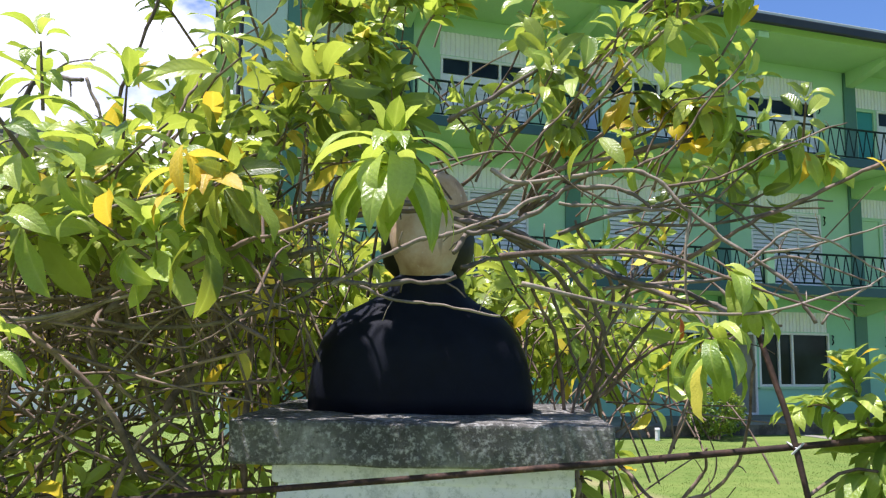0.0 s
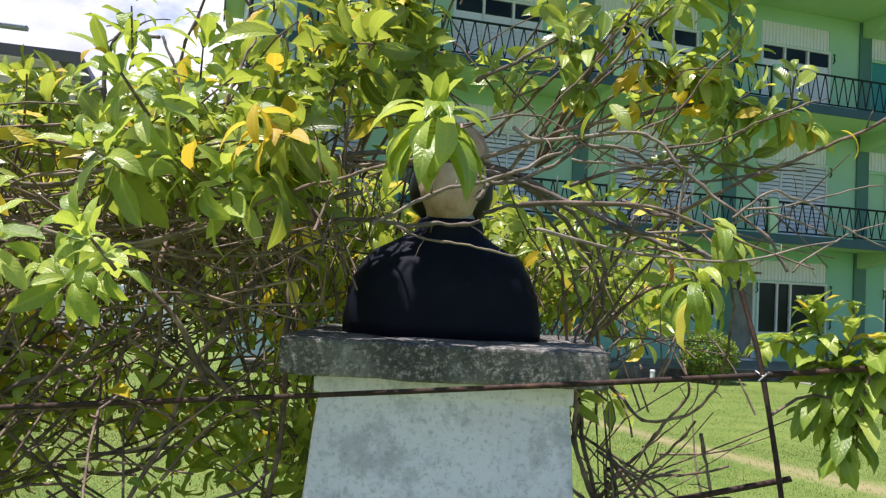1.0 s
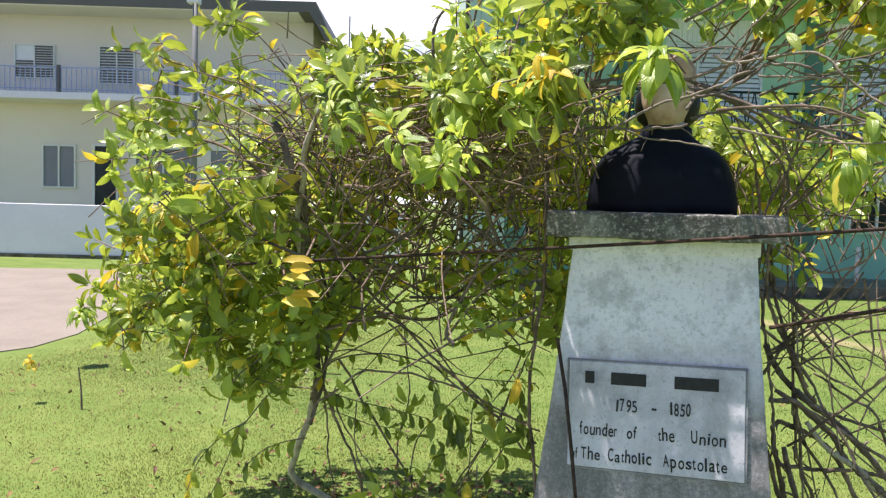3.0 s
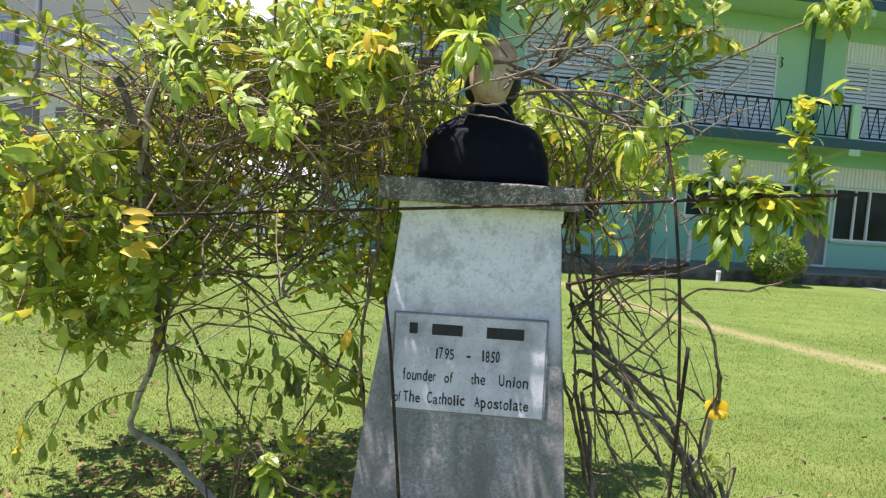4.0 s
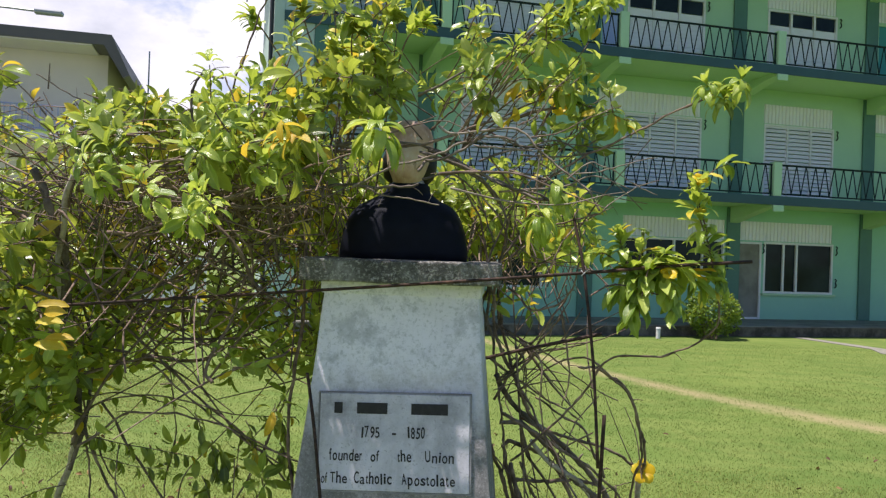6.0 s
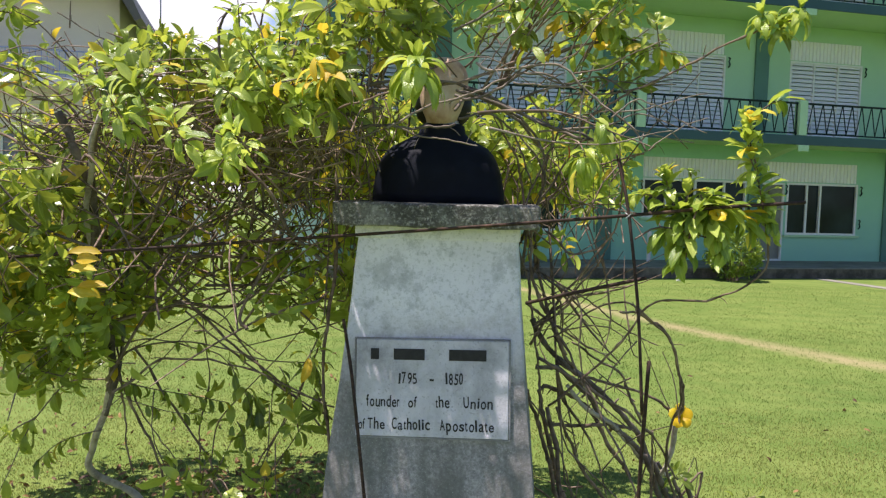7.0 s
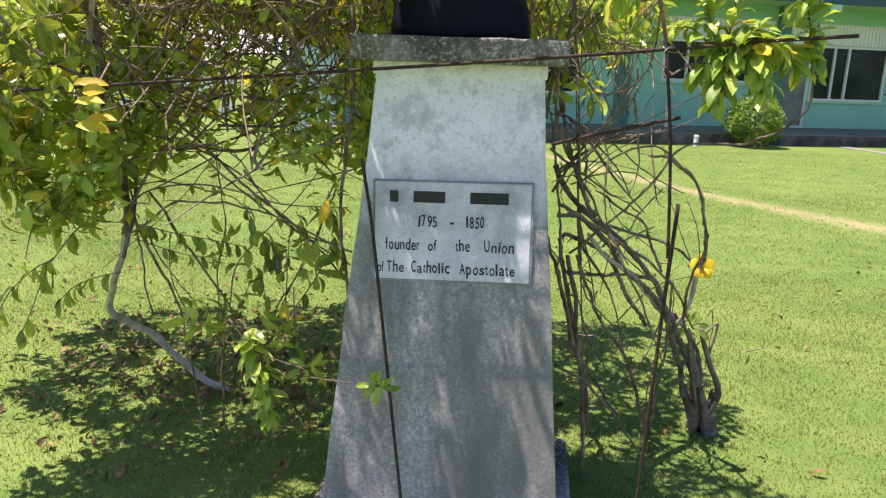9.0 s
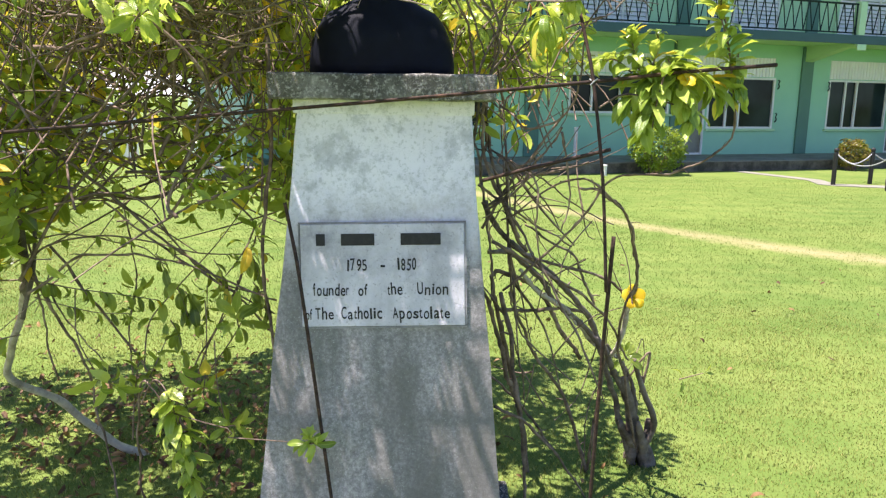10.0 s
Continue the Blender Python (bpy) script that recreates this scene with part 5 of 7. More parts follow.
bough(climber, 0.003, 0.002, TWIG, (0.353, 0.05, 2.027), (0.443, 0.033, 2.0), (0.521, 0.017, 1.956), (0.541, 0.0, 1.91))
bough(climber, 0.0062, 0.0042, BARK, (0.06, 0.14, 2.10), (0.13, 0.10, 2.075), (0.255, 0.06, 2.015), (0.38, 0.02, 1.96), (0.49, -0.01, 1.925), (0.565, -0.05, 1.885))
# branches across the neck
bough(shrub, 0.0055, 0.004, BARK, (-0.456, -0.04, 1.938), (-0.369, -0.04, 1.939), (-0.272, -0.04, 1.94), (-0.156, -0.04, 1.951), (-0.123, -0.04, 1.947), (-0.052, -0.04, 1.948), (0.056, -0.04, 1.963))
bough(shrub, 0.0042, 0.0036, PALE_TWIG, (-0.153, -0.07, 1.941), (-0.123, -0.07, 1.958), (-0.068, -0.07, 1.995), (-0.0, -0.07, 2.029), (0.064, -0.07, 2.045), (0.137, -0.07, 2.069), (0.218, -0.07, 2.105))
bough(shrub, 0.0032, 0.0018, PALE_TWIG, (-0.106, -0.08, 1.94), (-0.071, -0.08, 1.928), (-0.004, -0.08, 1.917), (0.135, -0.08, 1.892))
bough(climber, 0.005, 0.004, BARK, (0.054, 0.0, 2.008), (0.109, 0.05, 2.063), (0.24, 0.1, 2.016), (0.311, 0.15, 1.954), (0.354, 0.2, 1.856))
bough(climber, 0.004, 0.003, BARK, (0.061, 0.02, 1.989), (0.137, 0.077, 2.004), (0.206, 0.135, 1.987), (0.267, 0.193, 1.916), (0.306, 0.25, 1.774))
# left crown
bough(shrub, 0.0048, 0.0032, BARK, (-0.658, -0.17, 2.092), (-0.659, -0.17, 2.172), (-0.653, -0.17, 2.253), (-0.63, -0.17, 2.285), (-0.597, -0.17, 2.277), (-0.565, -0.17, 2.275))
bough(shrub, 0.003, 0.002, PALE_TWIG, (-0.565, -0.17, 2.275), (-0.528, -0.17, 2.22), (-0.498, -0.17, 2.156))
bough(shrub, 0.002, 0.001, BARK, (-0.616, -0.17, 2.28), (-0.593, -0.17, 2.303), (-0.548, -0.17, 2.309))
bough(shrub, 0.009, 0.0055, BARK, (-0.782, 0.15, 1.879), (-0.669, 0.117, 1.897), (-0.568, 0.083, 1.915), (-0.487, 0.05, 1.944), (-0.387, 0.017, 1.981), (-0.28, -0.017, 1.992), (-0.182, -0.05, 2.009))
bough(shrub, 0.006, 0.004, BARK, (-0.499, 0.05, 1.927), (-0.406, 0.025, 1.915), (-0.281, 0.0, 1.936))
bough(shrub, 0.005, 0.003, PALE_TWIG, (-0.385, -0.05, 2.127), (-0.387, -0.033, 2.204), (-0.389, -0.017, 2.29), (-0.377, 0.0, 2.342))
bough(shrub, 0.0035, 0.002, TWIG, (-0.457, -0.1, 2.152), (-0.44, -0.05, 2.265), (-0.42, 0.0, 2.364))
bough(shrub, 0.0075, 0.004, TWIG, (-0.605, 0.1, 1.935), (-0.614, 0.225, 1.835), (-0.671, 0.35, 1.718))
bough(shrub, 0.0075, 0.004, BARK, (-0.576, 0.1, 1.934), (-0.662, 0.225, 1.791), (-0.701, 0.35, 1.631))
bough(shrub, 0.0075, 0.004, TWIG, (-0.633, 0.1, 1.919), (-0.6, 0.225, 1.767), (-0.608, 0.35, 1.593))
bough(shrub, 0.0075, 0.004, BARK, (-0.48, 0.1, 1.945), (-0.522, 0.225, 1.801), (-0.512, 0.35, 1.641))
bough(shrub, 0.0075, 0.004, TWIG, (-0.67, 0.1, 1.904), (-0.693, 0.225, 1.729), (-0.765, 0.35, 1.527))
# straight stems below the crown
bough(shrub, 0.0045, 0.003, TWIG, (-1.288, 0.35, 1.122), (-1.281, 0.4, 0.842), (-1.269, 0.45, 0.565))
bough(shrub, 0.0035, 0.002, TWIG, (-1.275, 0.45, 0.9), (-1.191, 0.45, 0.764), (-1.089, 0.45, 0.615))
bough(shrub, 0.004, 0.0028, TWIG, (-0.984, 0.3, 1.274), (-0.728, 0.36, 1.044), (-0.434, 0.42, 0.848))
bough(shrub, 0.004, 0.0028, TWIG, (-0.89, 0.5, 1.189), (-0.677, 0.475, 0.979), (-0.464, 0.45, 0.907))
bough(shrub, 0.0035, 0.0025, TWIG, (-0.846, 0.6, 0.471), (-0.723, 0.5, 0.688), (-0.564, 0.4, 0.957), (-0.429, 0.3, 1.241))
bough(shrub, 0.0035, 0.0025, TWIG, (-1.078, 0.7, 0.39), (-1.053, 0.6, 0.684), (-0.966, 0.5, 0.956), (-0.962, 0.4, 1.242))
bough(shrub, 0.003, 0.002, TWIG, (-1.301, 0.3, 1.129), (-1.115, 0.333, 1.145), (-0.908, 0.367, 1.108), (-0.81, 0.4, 1.031))
# arching shoots at the outer side
arches = []
arches.append(bough(shrub, 0.0038, 0.0016, TWIG, (-1.207, 0.1, 1.936), (-1.317, 0.038, 2.052), (-1.482, -0.025, 2.129), (-1.664, -0.087, 2.187), (-1.736, -0.15, 2.243)))
arches.append(bough(shrub, 0.0035, 0.0016, TWIG, (-1.246, 0.1, 1.879), (-1.467, 0.05, 1.96), (-1.688, 0.0, 1.995), (-1.795, -0.05, 1.941), (-1.855, -0.1, 1.852)))
arches.append(bough(shrub, 0.0035, 0.0016, TWIG, (-1.168, 0.1, 1.955), (-1.279, 0.033, 2.177), (-1.34, -0.033, 2.268), (-1.394, -0.1, 2.303)))
arches.append(bough(shrub, 0.0035, 0.0016, TWIG, (-0.973, 0.1, 2.049), (-1.042, 0.033, 2.16), (-1.104, -0.033, 2.215), (-1.238, -0.1, 2.285)))
arches.append(bough(shrub, 0.0035, 0.0016, TWIG, (-1.246, 0.15, 1.677), (-1.415, 0.112, 1.705), (-1.602, 0.075, 1.619), (-1.743, 0.038, 1.421), (-1.836, 0.0, 1.169)))
arches.append(bough(shrub, 0.003, 0.0016, TWIG, (-1.269, 0.2, 1.521), (-1.431, 0.15, 1.474), (-1.521, 0.1, 1.318), (-1.564, 0.05, 1.13)))
arches.append(bough(shrub, 0.003, 0.0016, TWIG, (-1.283, 0.1, 1.767), (-1.599, 0.062, 1.789), (-1.81, 0.025, 1.703), (-1.927, -0.013, 1.507), (-1.929, -0.05, 1.263)))
# long branches over the bust
bough(shrub, 0.006, 0.0036, TWIG, (-0.75, 0.2, 1.95), (-0.35, 0.1, 2.06), (0.05, 0.12, 2.12), (0.3, 0.1, 2.2), (0.52, 0.15, 2.26))
bough(climber, 0.0065, 0.0039, BARK, (0.36, 0.4, 1.9), (0.2, 0.25, 2.05), (0.0, 0.1, 2.12), (-0.25, 0.0, 2.08), (-0.5, -0.1, 1.98))
bough(climber, 0.0045, 0.0027, TWIG, (0.40, 0.3, 1.95), (0.55, 0.1, 2.05), (0.75, 0.0, 2.15), (0.93, -0.12, 2.24), (1.05, -0.18, 2.27))
bough(climber, 0.0045, 0.0027, PALE_TWIG, (0.1, 0.3, 2.1), (0.28, 0.1, 2.28), (0.42, 0.05, 2.42), (0.57, 0.08, 2.52))
bough(shrub, 0.004, 0.0024, TWIG, (0.0, 0.35, 2.15), (0.2, 0.15, 2.30), (0.4, 0.0, 2.46), (0.5, -0.05, 2.6))
bough(shrub, 0.0042, 0.0025, PALE_TWIG, (-0.5, 0.3, 2.05), (-0.38, 0.2, 2.3), (-0.30, 0.15, 2.36), (-0.18, 0.05, 2.28), (-0.12, 0.0, 2.2))
bough(shrub, 0.0042, 0.0025, TWIG, (-0.55, 0.1, 2.0), (-0.62, 0.05, 2.25), (-0.52, 0.0, 2.5), (-0.47, 0.0, 2.62))
bough(shrub, 0.0045, 0.0027, TWIG, (-0.9, -0.1, 1.75), (-0.5, -0.2, 1.9), (-0.25, -0.3, 1.98), (-0.02, -0.40, 2.03))
bough(shrub, 0.006, 0.0036, TWIG, (-1.2, 0.3, 1.5), (-0.9, 0.35, 1.22), (-0.6, 0.4, 0.95), (-0.38, 0.42, 0.72))
bough(shrub, 0.005, 0.003, TWIG, (-1.25, 0.25, 0.95), (-1.05, 0.3, 1.08), (-0.75, 0.3, 1.07), (-0.4, 0.3, 0.93))
bough(shrub, 0.006, 0.0036, TWIG, (-1.24, 0.3, 1.0), (-1.16, 0.45, 0.6), (-1.12, 0.55, 0.0))
bough(shrub, 0.005, 0.003, TWIG, (-1.2, 0.35, 1.1), (-0.95, 0.5, 0.6), (-0.85, 0.6, 0.3))
bough(shrub, 0.0075, 0.0045, TWIG, (-0.42, 0.35, 1.9), (-0.40, 0.3, 1.5), (-0.43, 0.25, 1.1), (-0.40, 0.3, 0.6), (-0.42, 0.35, 0.0))
bough(climber, 0.0055, 0.003, TWIG, (1.10, 1.0, 0), (0.88, 0.6, 0.73), (0.89, 0.4, 1.01), (0.83, 0.3, 1.21), (0.72, 0.2, 1.34), (0.59, 0.2, 1.38), (0.38, 0.3, 1.22))
bough(climber, 0.0045, 0.0025, TWIG, (0.40, 0.30, 0.98), (0.62, 0.15, 1.25), (0.71, 0.1, 1.39), (0.90, 0.06, 1.43), (1.04, 0.02, 1.53), (1.02, -0.02, 1.70), (0.96, -0.05, 1.97))
bough(climber, 0.005, 0.0028, TWIG, (0.40, 0.4, 1.28), (0.55, 0.3, 1.02), (0.68, 0.2, 0.78), (0.75, 0.2, 0.62))
bough(climber, 0.007, 0.0039, TWIG, (0.36, 0.35, 1.15), (0.60, 0.4, 1.0), (0.78, 0.5, 0.86), (0.95, 0.7, 0.60))
bough(climber, 0.006, 0.0033, TWIG, (0.38, 0.3, 0.55), (0.55, 0.35, 0.42), (0.7, 0.45, 0.2), (0.8, 0.5, 0.02))
bough(climber, 0.009, 0.005, TWIG, (0.40, 0.4, 0.95), (0.48, 0.4, 0.5), (0.52, 0.45, 0.1), (0.53, 0.46, -0.02))
bough(climber, 0.004, 0.0022, TWIG, (0.36, 0.3, 1.45), (0.48, 0.2, 1.38), (0.50, 0.2, 1.2), (0.53, 0.2, 1.02))
bough(climber, 0.004, 0.0022, TWIG, (0.36, 0.3, 1.62), (0.46, 0.2, 1.55), (0.56, 0.15, 1.6), (0.60, 0.1, 1.75), (0.58, 0.05, 1.95))

# knotted limbs through the left half
for i in range(20):
    x, y = rng.uniform(-1.4, -0.35), rng.uniform(-0.05, 0.6)
    p = Vector((x, y, rng.uniform(1.2, 1.8)))
    d = Vector((rng.uniform(-0.7, 0.7), rng.uniform(-0.25, 0.25), rng.uniform(0.15, 0.7)))
    q = p + d
    q.x, q.z = min(q.x, -0.42), min(q.z, 2.1)
    limb(shrub, "branch", [p, p.lerp(q, 0.3) + Vector((rng.uniform(-0.1, 0.1), 0, rng.uniform(-0.08, 0.08))), p.lerp(q, 0.65) + Vector((rng.uniform(-0.1, 0.1), 0, rng.uniform(-0.05, 0.1))), q], rng.uniform(0.005, 0.009), 0.003, BARK if i % 3 == 0 else TWIG, wob=0.03)
# horizontal knotted branches over the shoulders
for i in range(14):
    y = rng.uniform(-0.2, 0.15)
    z = rng.uniform(1.86, 2.14)
    x = rng.uniform(-1.2, -0.5)
    limb(shrub, "branch", [(x, y, z), (x + 0.18, y + rng.uniform(-0.05, 0.05), z + rng.uniform(-0.04, 0.06)), (x + 0.38, y + rng.uniform(-0.08, 0.05), z + rng.uniform(-0.05, 0.08)), (min(x + rng.uniform(0.5, 0.8), -0.15 if z < 2.03 else 0.3), y + rng.uniform(-0.1, 0.05), z + rng.uniform(-0.04, 0.14))], rng.uniform(0.004, 0.0065), 0.002, (BARK, TWIG, PALE_TWIG)[i % 3], wob=0.03)
for i in range(7):
    y = rng.uniform(-0.12, 0.45)
    z = rng.uniform(1.9, 2.2)
    x = rng.uniform(0.12, 0.4)
    limb(climber, "branch", [(x, y, z), (x + 0.15, y + rng.uniform(-0.05, 0.05), z + rng.uniform(-0.05, 0.05)), (x + 0.3, y + rng.uniform(-0.08, 0.02), z + rng.uniform(-0.08, 0.06)), (x + rng.uniform(0.35, 0.6), y + rng.uniform(-0.12, 0.02), z + rng.uniform(-0.2, 0.1))], rng.uniform(0.003, 0.006), 0.0016, (PALE_TWIG, TWIG, BARK)[i % 3], wob=0.03)

# tangle of bare stems inside the left half
for i in range(205):
    x = rng.uniform(-1.25, -0.28) if i % 4 else rng.uniform(-1.5, -0.3)
    y = rng.uniform(0.0, 0.85)
    z = rng.uniform(1.22, 1.95)
    a, up = rng.uniform(0, math.tau), rng.uniform(-0.6, 1.0)
    d = Vector((math.cos(a), 0.6 * math.sin(a), up)).normalized() * rng.uniform(0.25, 0.75)
    bend = Vector((rng.uniform(-1, 1), rng.uniform(-1, 1), rng.uniform(-0.3, 1))) * 0.13
    p = Vector((x, y, z))
    q = p + d
    q.z = min(q.z, 2.2)
    if q.x > -0.30:
        q.x = -0.30 - rng.uniform(0, 0.2)
    r = rng.uniform(0.0026, 0.0062)
    # fewer stems close to the plinth
    if p.x > -0.75 and p.z > 1.3 and i % 5 < 3:
        continue
    shrub.twig([p, p.lerp(q, 0.35) + bend, p.lerp(q, 0.7) + bend * 0.7, q], r, 0.002, 8)
# flat thatch of branches at the height of the bust's head
for i in range(135):
    x = rng.uniform(-1.5, 0.15)
    p = Vector((x, rng.uniform(-0.35, 0.55), rng.uniform(1.78, 2.12)))
    a = rng.gauss(0, 0.45) + (math.pi if i % 2 else 0)
    q = p + Vector((math.cos(a), math.sin(a) * 0.7, rng.uniform(-0.25, 0.35))) * rng.uniform(0.25, 0.6)
    if p.z < 2.04:
        p.x = min(p.x, -0.22)
    q.x = min(q.x, 0.3 if q.z > 2.04 and p.z > 2.04 else -0.2)
    if p.y > 0.1 and -0.2 < q.x:
        q.x = -0.2
    m = p.lerp(q, 0.5) + Vector((0, 0, rng.uniform(-0.05, 0.09)))
    shrub.twig([p, m, q], rng.uniform(0.0016, 0.0036), 0.0012, 7)
for i in range(14):
    p = Vector((rng.uniform(0.34, 1.0), rng.uniform(0.25, 0.85), rng.uniform(0.35, 1.35)))
    p.z = min(p.z, 1.75 - 0.75 * p.x)
    q = p + Vector((rng.uniform(-0.4, 0.4), rng.uniform(-0.2, 0.2), rng.uniform(-0.35, 0.35)))
    q.x = max(q.x, 0.36)
    climber.twig([p, p.lerp(q, 0.5) + Vector((rng.uniform(-0.06, 0.06), 0, rng.uniform(-0.06, 0.06))), q], rng.uniform(0.002, 0.0045), 0.0014, 6)
# main stems from the plinth's flank down to the root crown
STEMS = ((0.014, 0.010, BARK, (1.13, 1.0, 0.0), (1.01, 0.93, 0.33), (0.91, 0.86, 0.53), (0.81, 0.79, 0.71), (0.74, 0.73, 0.82), (0.64, 0.66, 0.94), (0.50, 0.59, 1.05), (0.41, 0.52, 1.14), (0.33, 0.47, 1.27)),
         (0.013, 0.009, BARK, (1.07, 1.0, 0.0), (0.97, 0.93, 0.29), (0.90, 0.85, 0.48), (0.83, 0.78, 0.64), (0.73, 0.71, 0.77), (0.63, 0.64, 0.85), (0.55, 0.56, 0.97), (0.44, 0.50, 1.08), (0.35, 0.48, 1.09)),
         (0.010, 0.008, PALE_BARK, (0.84, 0.80, 0.63), (0.73, 0.73, 0.75), (0.65, 0.65, 0.84), (0.56, 0.58, 0.91), (0.47, 0.52, 1.01)),
         (0.009, 0.007, TWIG, (0.77, 0.80, 0.57), (0.68, 0.72, 0.70), (0.59, 0.65, 0.85), (0.49, 0.57, 0.96), (0.40, 0.52, 1.0), (0.36, 0.48, 0.99)),
         (0.007, 0.007, TWIG, (0.40, 0.50, 0.86), (0.50, 0.56, 0.84), (0.60, 0.62, 0.83), (0.69, 0.69, 0.81), (0.77, 0.75, 0.79)),
         (0.012, 0.008, TWIG, (0.58, 0.90, -0.02), (0.51, 0.75, 0.38), (0.46, 0.67, 0.56), (0.41, 0.58, 0.80), (0.37, 0.52, 0.98)),
         (0.008, 0.005, TWIG, (0.84, 0.90, 0.0), (0.71, 0.78, 0.38), (0.58, 0.67, 0.59), (0.50, 0.58, 0.76), (0.44, 0.50, 0.92)),
         (0.006, 0.004, TWIG, (0.78, 0.60, 0.86), (0.73, 0.57, 0.96), (0.68, 0.55, 1.05), (0.59, 0.53, 1.12), (0.48, 0.50, 1.18)),
         (0.006, 0.005, TWIG, (0.92, 0.65, 0.87), (0.88, 0.61, 0.92), (0.81, 0.57, 0.97), (0.65, 0.54, 1.02), (0.50, 0.50, 1.07)),
         (0.006, 0.004, TWIG, (0.92, 0.62, 0.88), (0.92, 0.55, 0.94), (0.88, 0.44, 1.11), (0.81, 0.33, 1.25), (0.71, 0.21, 1.34), (0.61, 0.10, 1.37)),
         (0.009, 0.012, PALE_BARK, (0.90, 0.80, 0.58), (0.91, 0.73, 0.66), (0.92, 0.67, 0.78), (0.925, 0.62, 0.91)),
         (0.011, 0.008, BARK, (1.06, 1.0, 0.02), (1.06, 0.97, 0.18), (1.05, 0.95, 0.34), (0.99, 0.93, 0.49), (0.90, 0.90, 0.59)),
         (0.006, 0.004, TWIG, (0.72, 1.12, 0.0), (0.57, 0.93, 0.26), (0.46, 0.77, 0.43), (0.36, 0.62, 0.57)),
         (0.006, 0.004, TWIG, (0.34, 0.47, 1.52), (0.31, 0.48, 1.40), (0.33, 0.48, 1.28), (0.36, 0.48, 1.1), (0.37, 0.50, 0.9)),
         (0.007, 0.005, TWIG, (0.49, 0.50, 1.08), (0.46, 0.48, 1.13), (0.40, 0.47, 1.28), (0.34, 0.46, 1.48), (0.32, 0.42, 1.66)),
         (0.004, 0.002, TWIG, (0.34, 0.38, 1.47), (0.51, 0.37, 1.38), (0.63, 0.38, 1.29), (0.79, 0.40, 1.20)),
         (0.004, 0.002, TWIG, (0.55, 0.10, 1.54), (0.57, 0.10, 1.42), (0.58, 0.10, 1.34), (0.56, 0.10, 1.23)),
         (0.005, 0.003, TWIG, (0.34, 0.42, 1.25), (0.44, 0.33, 1.34), (0.49, 0.27, 1.44), (0.56, 0.20, 1.55)))
for r0, r1, material, *ctrl in STEMS:
    bough(climber, r0, r1, material, *ctrl)
# dark stems close behind the plinth
close = random.Random(21)
for i in range(12):
    p = Vector((close.uniform(0.30, 0.42), close.uniform(0.35, 0.55), close.uniform(0.75, 1.5)))
    q = p + Vector((close.uniform(0.05, 0.38), close.uniform(0.0, 0.25), -close.uniform(0.15, 0.6)))
    climber.twig([p, p.lerp(q, 0.5) + Vector((close.uniform(-0.05, 0.05), 0, close.uniform(-0.03, 0.08))), q], close.uniform(0.004, 0.007), 0.0025, 7)
for i in range(32):
    p = Vector((rng.uniform(0.25, 0.6), rng.uniform(0.25, 0.7), rng.uniform(1.2, 2.1)))
    q = p + Vector((rng.uniform(-0.2, 0.45), rng.uniform(-0.25, 0.15), rng.uniform(-0.15, 0.4)))
    q.z = min(q.z, 2.3)
    climber.twig([p, p.lerp(q, 0.5) + Vector((rng.uniform(-0.06, 0.06), 0, rng.uniform(-0.06, 0.06))), q], rng.uniform(0.002, 0.004), 0.0014, 6)

# leafy shoots: shell of the left crown
TOP = [(-2.6, 1.75), (-2.2, 2.0), (-1.7, 2.22), (-1.22, 2.30), (-0.96, 2.28), (-0.72, 2.34), (-0.5, 2.28), (-0.2, 2.2), (0.2, 2.1)]


def crown_top(x):
    for (a, za), (c, zc) in zip(TOP, TOP[1:]):
        if a <= x <= c:
            return za + (zc - za) * (x - a) / (c - a)
    return 1.7


def feeder(plant, p, target, r=0.0018):
    mid = p.lerp(target, 0.45) + Vector((rng.uniform(-0.04, 0.04), rng.uniform(-0.04, 0.04), rng.uniform(-0.02, 0.06)))
    plant.twig([target, mid, p], r * 1.5, r, 6)


for i in range(340):
    x = rng.uniform(-2.1, -0.15)
    y = rng.uniform(-0.68, 0.75)
    z = crown_top(x) - 0.10 - (0.55 if y < 0.15 else 0.3) * ((y - 0.15) / 0.8) ** 2 - abs(rng.gauss(0, 0.10))
    if (y > 0.05 and x > -0.35) or (x > -0.55 and z < 1.84) or (x < -1.25 and rng.random() < (0.68 if x > -1.6 else 0.88)) or (abs(x + 1.3) < 0.16 and -0.4 < y < 0.05) or (y < -0.3 and rng.random() < 0.65):
        continue
    if (-0.27 < x and y < 0.05 and z < 2.2) or (-1.3 < x and y < 0.1 and z < 1.95):
        continue
    p = Vector((x, y, z))
    ax = Vector((rng.gauss(0, 0.5), -0.3 + rng.gauss(0, 0.4) - 0.4 * (y < -0.2), rng.uniform(0.3, 1.0)))
    shrub.shoot(p, ax, rng.uniform(0.045, 0.10), rng.choice((3, 3, 4)), rng.choice((4, 5, 5)), rng.uniform(0.065, 0.095), rng.choice((0, 0, 1, 1)), rng.uniform(0.2, 0.9), 0.085)
    feeder(shrub, p, Vector((x + rng.uniform(-0.2, 0.2), y * 0.5 + 0.1, z - rng.uniform(0.15, 0.4))))
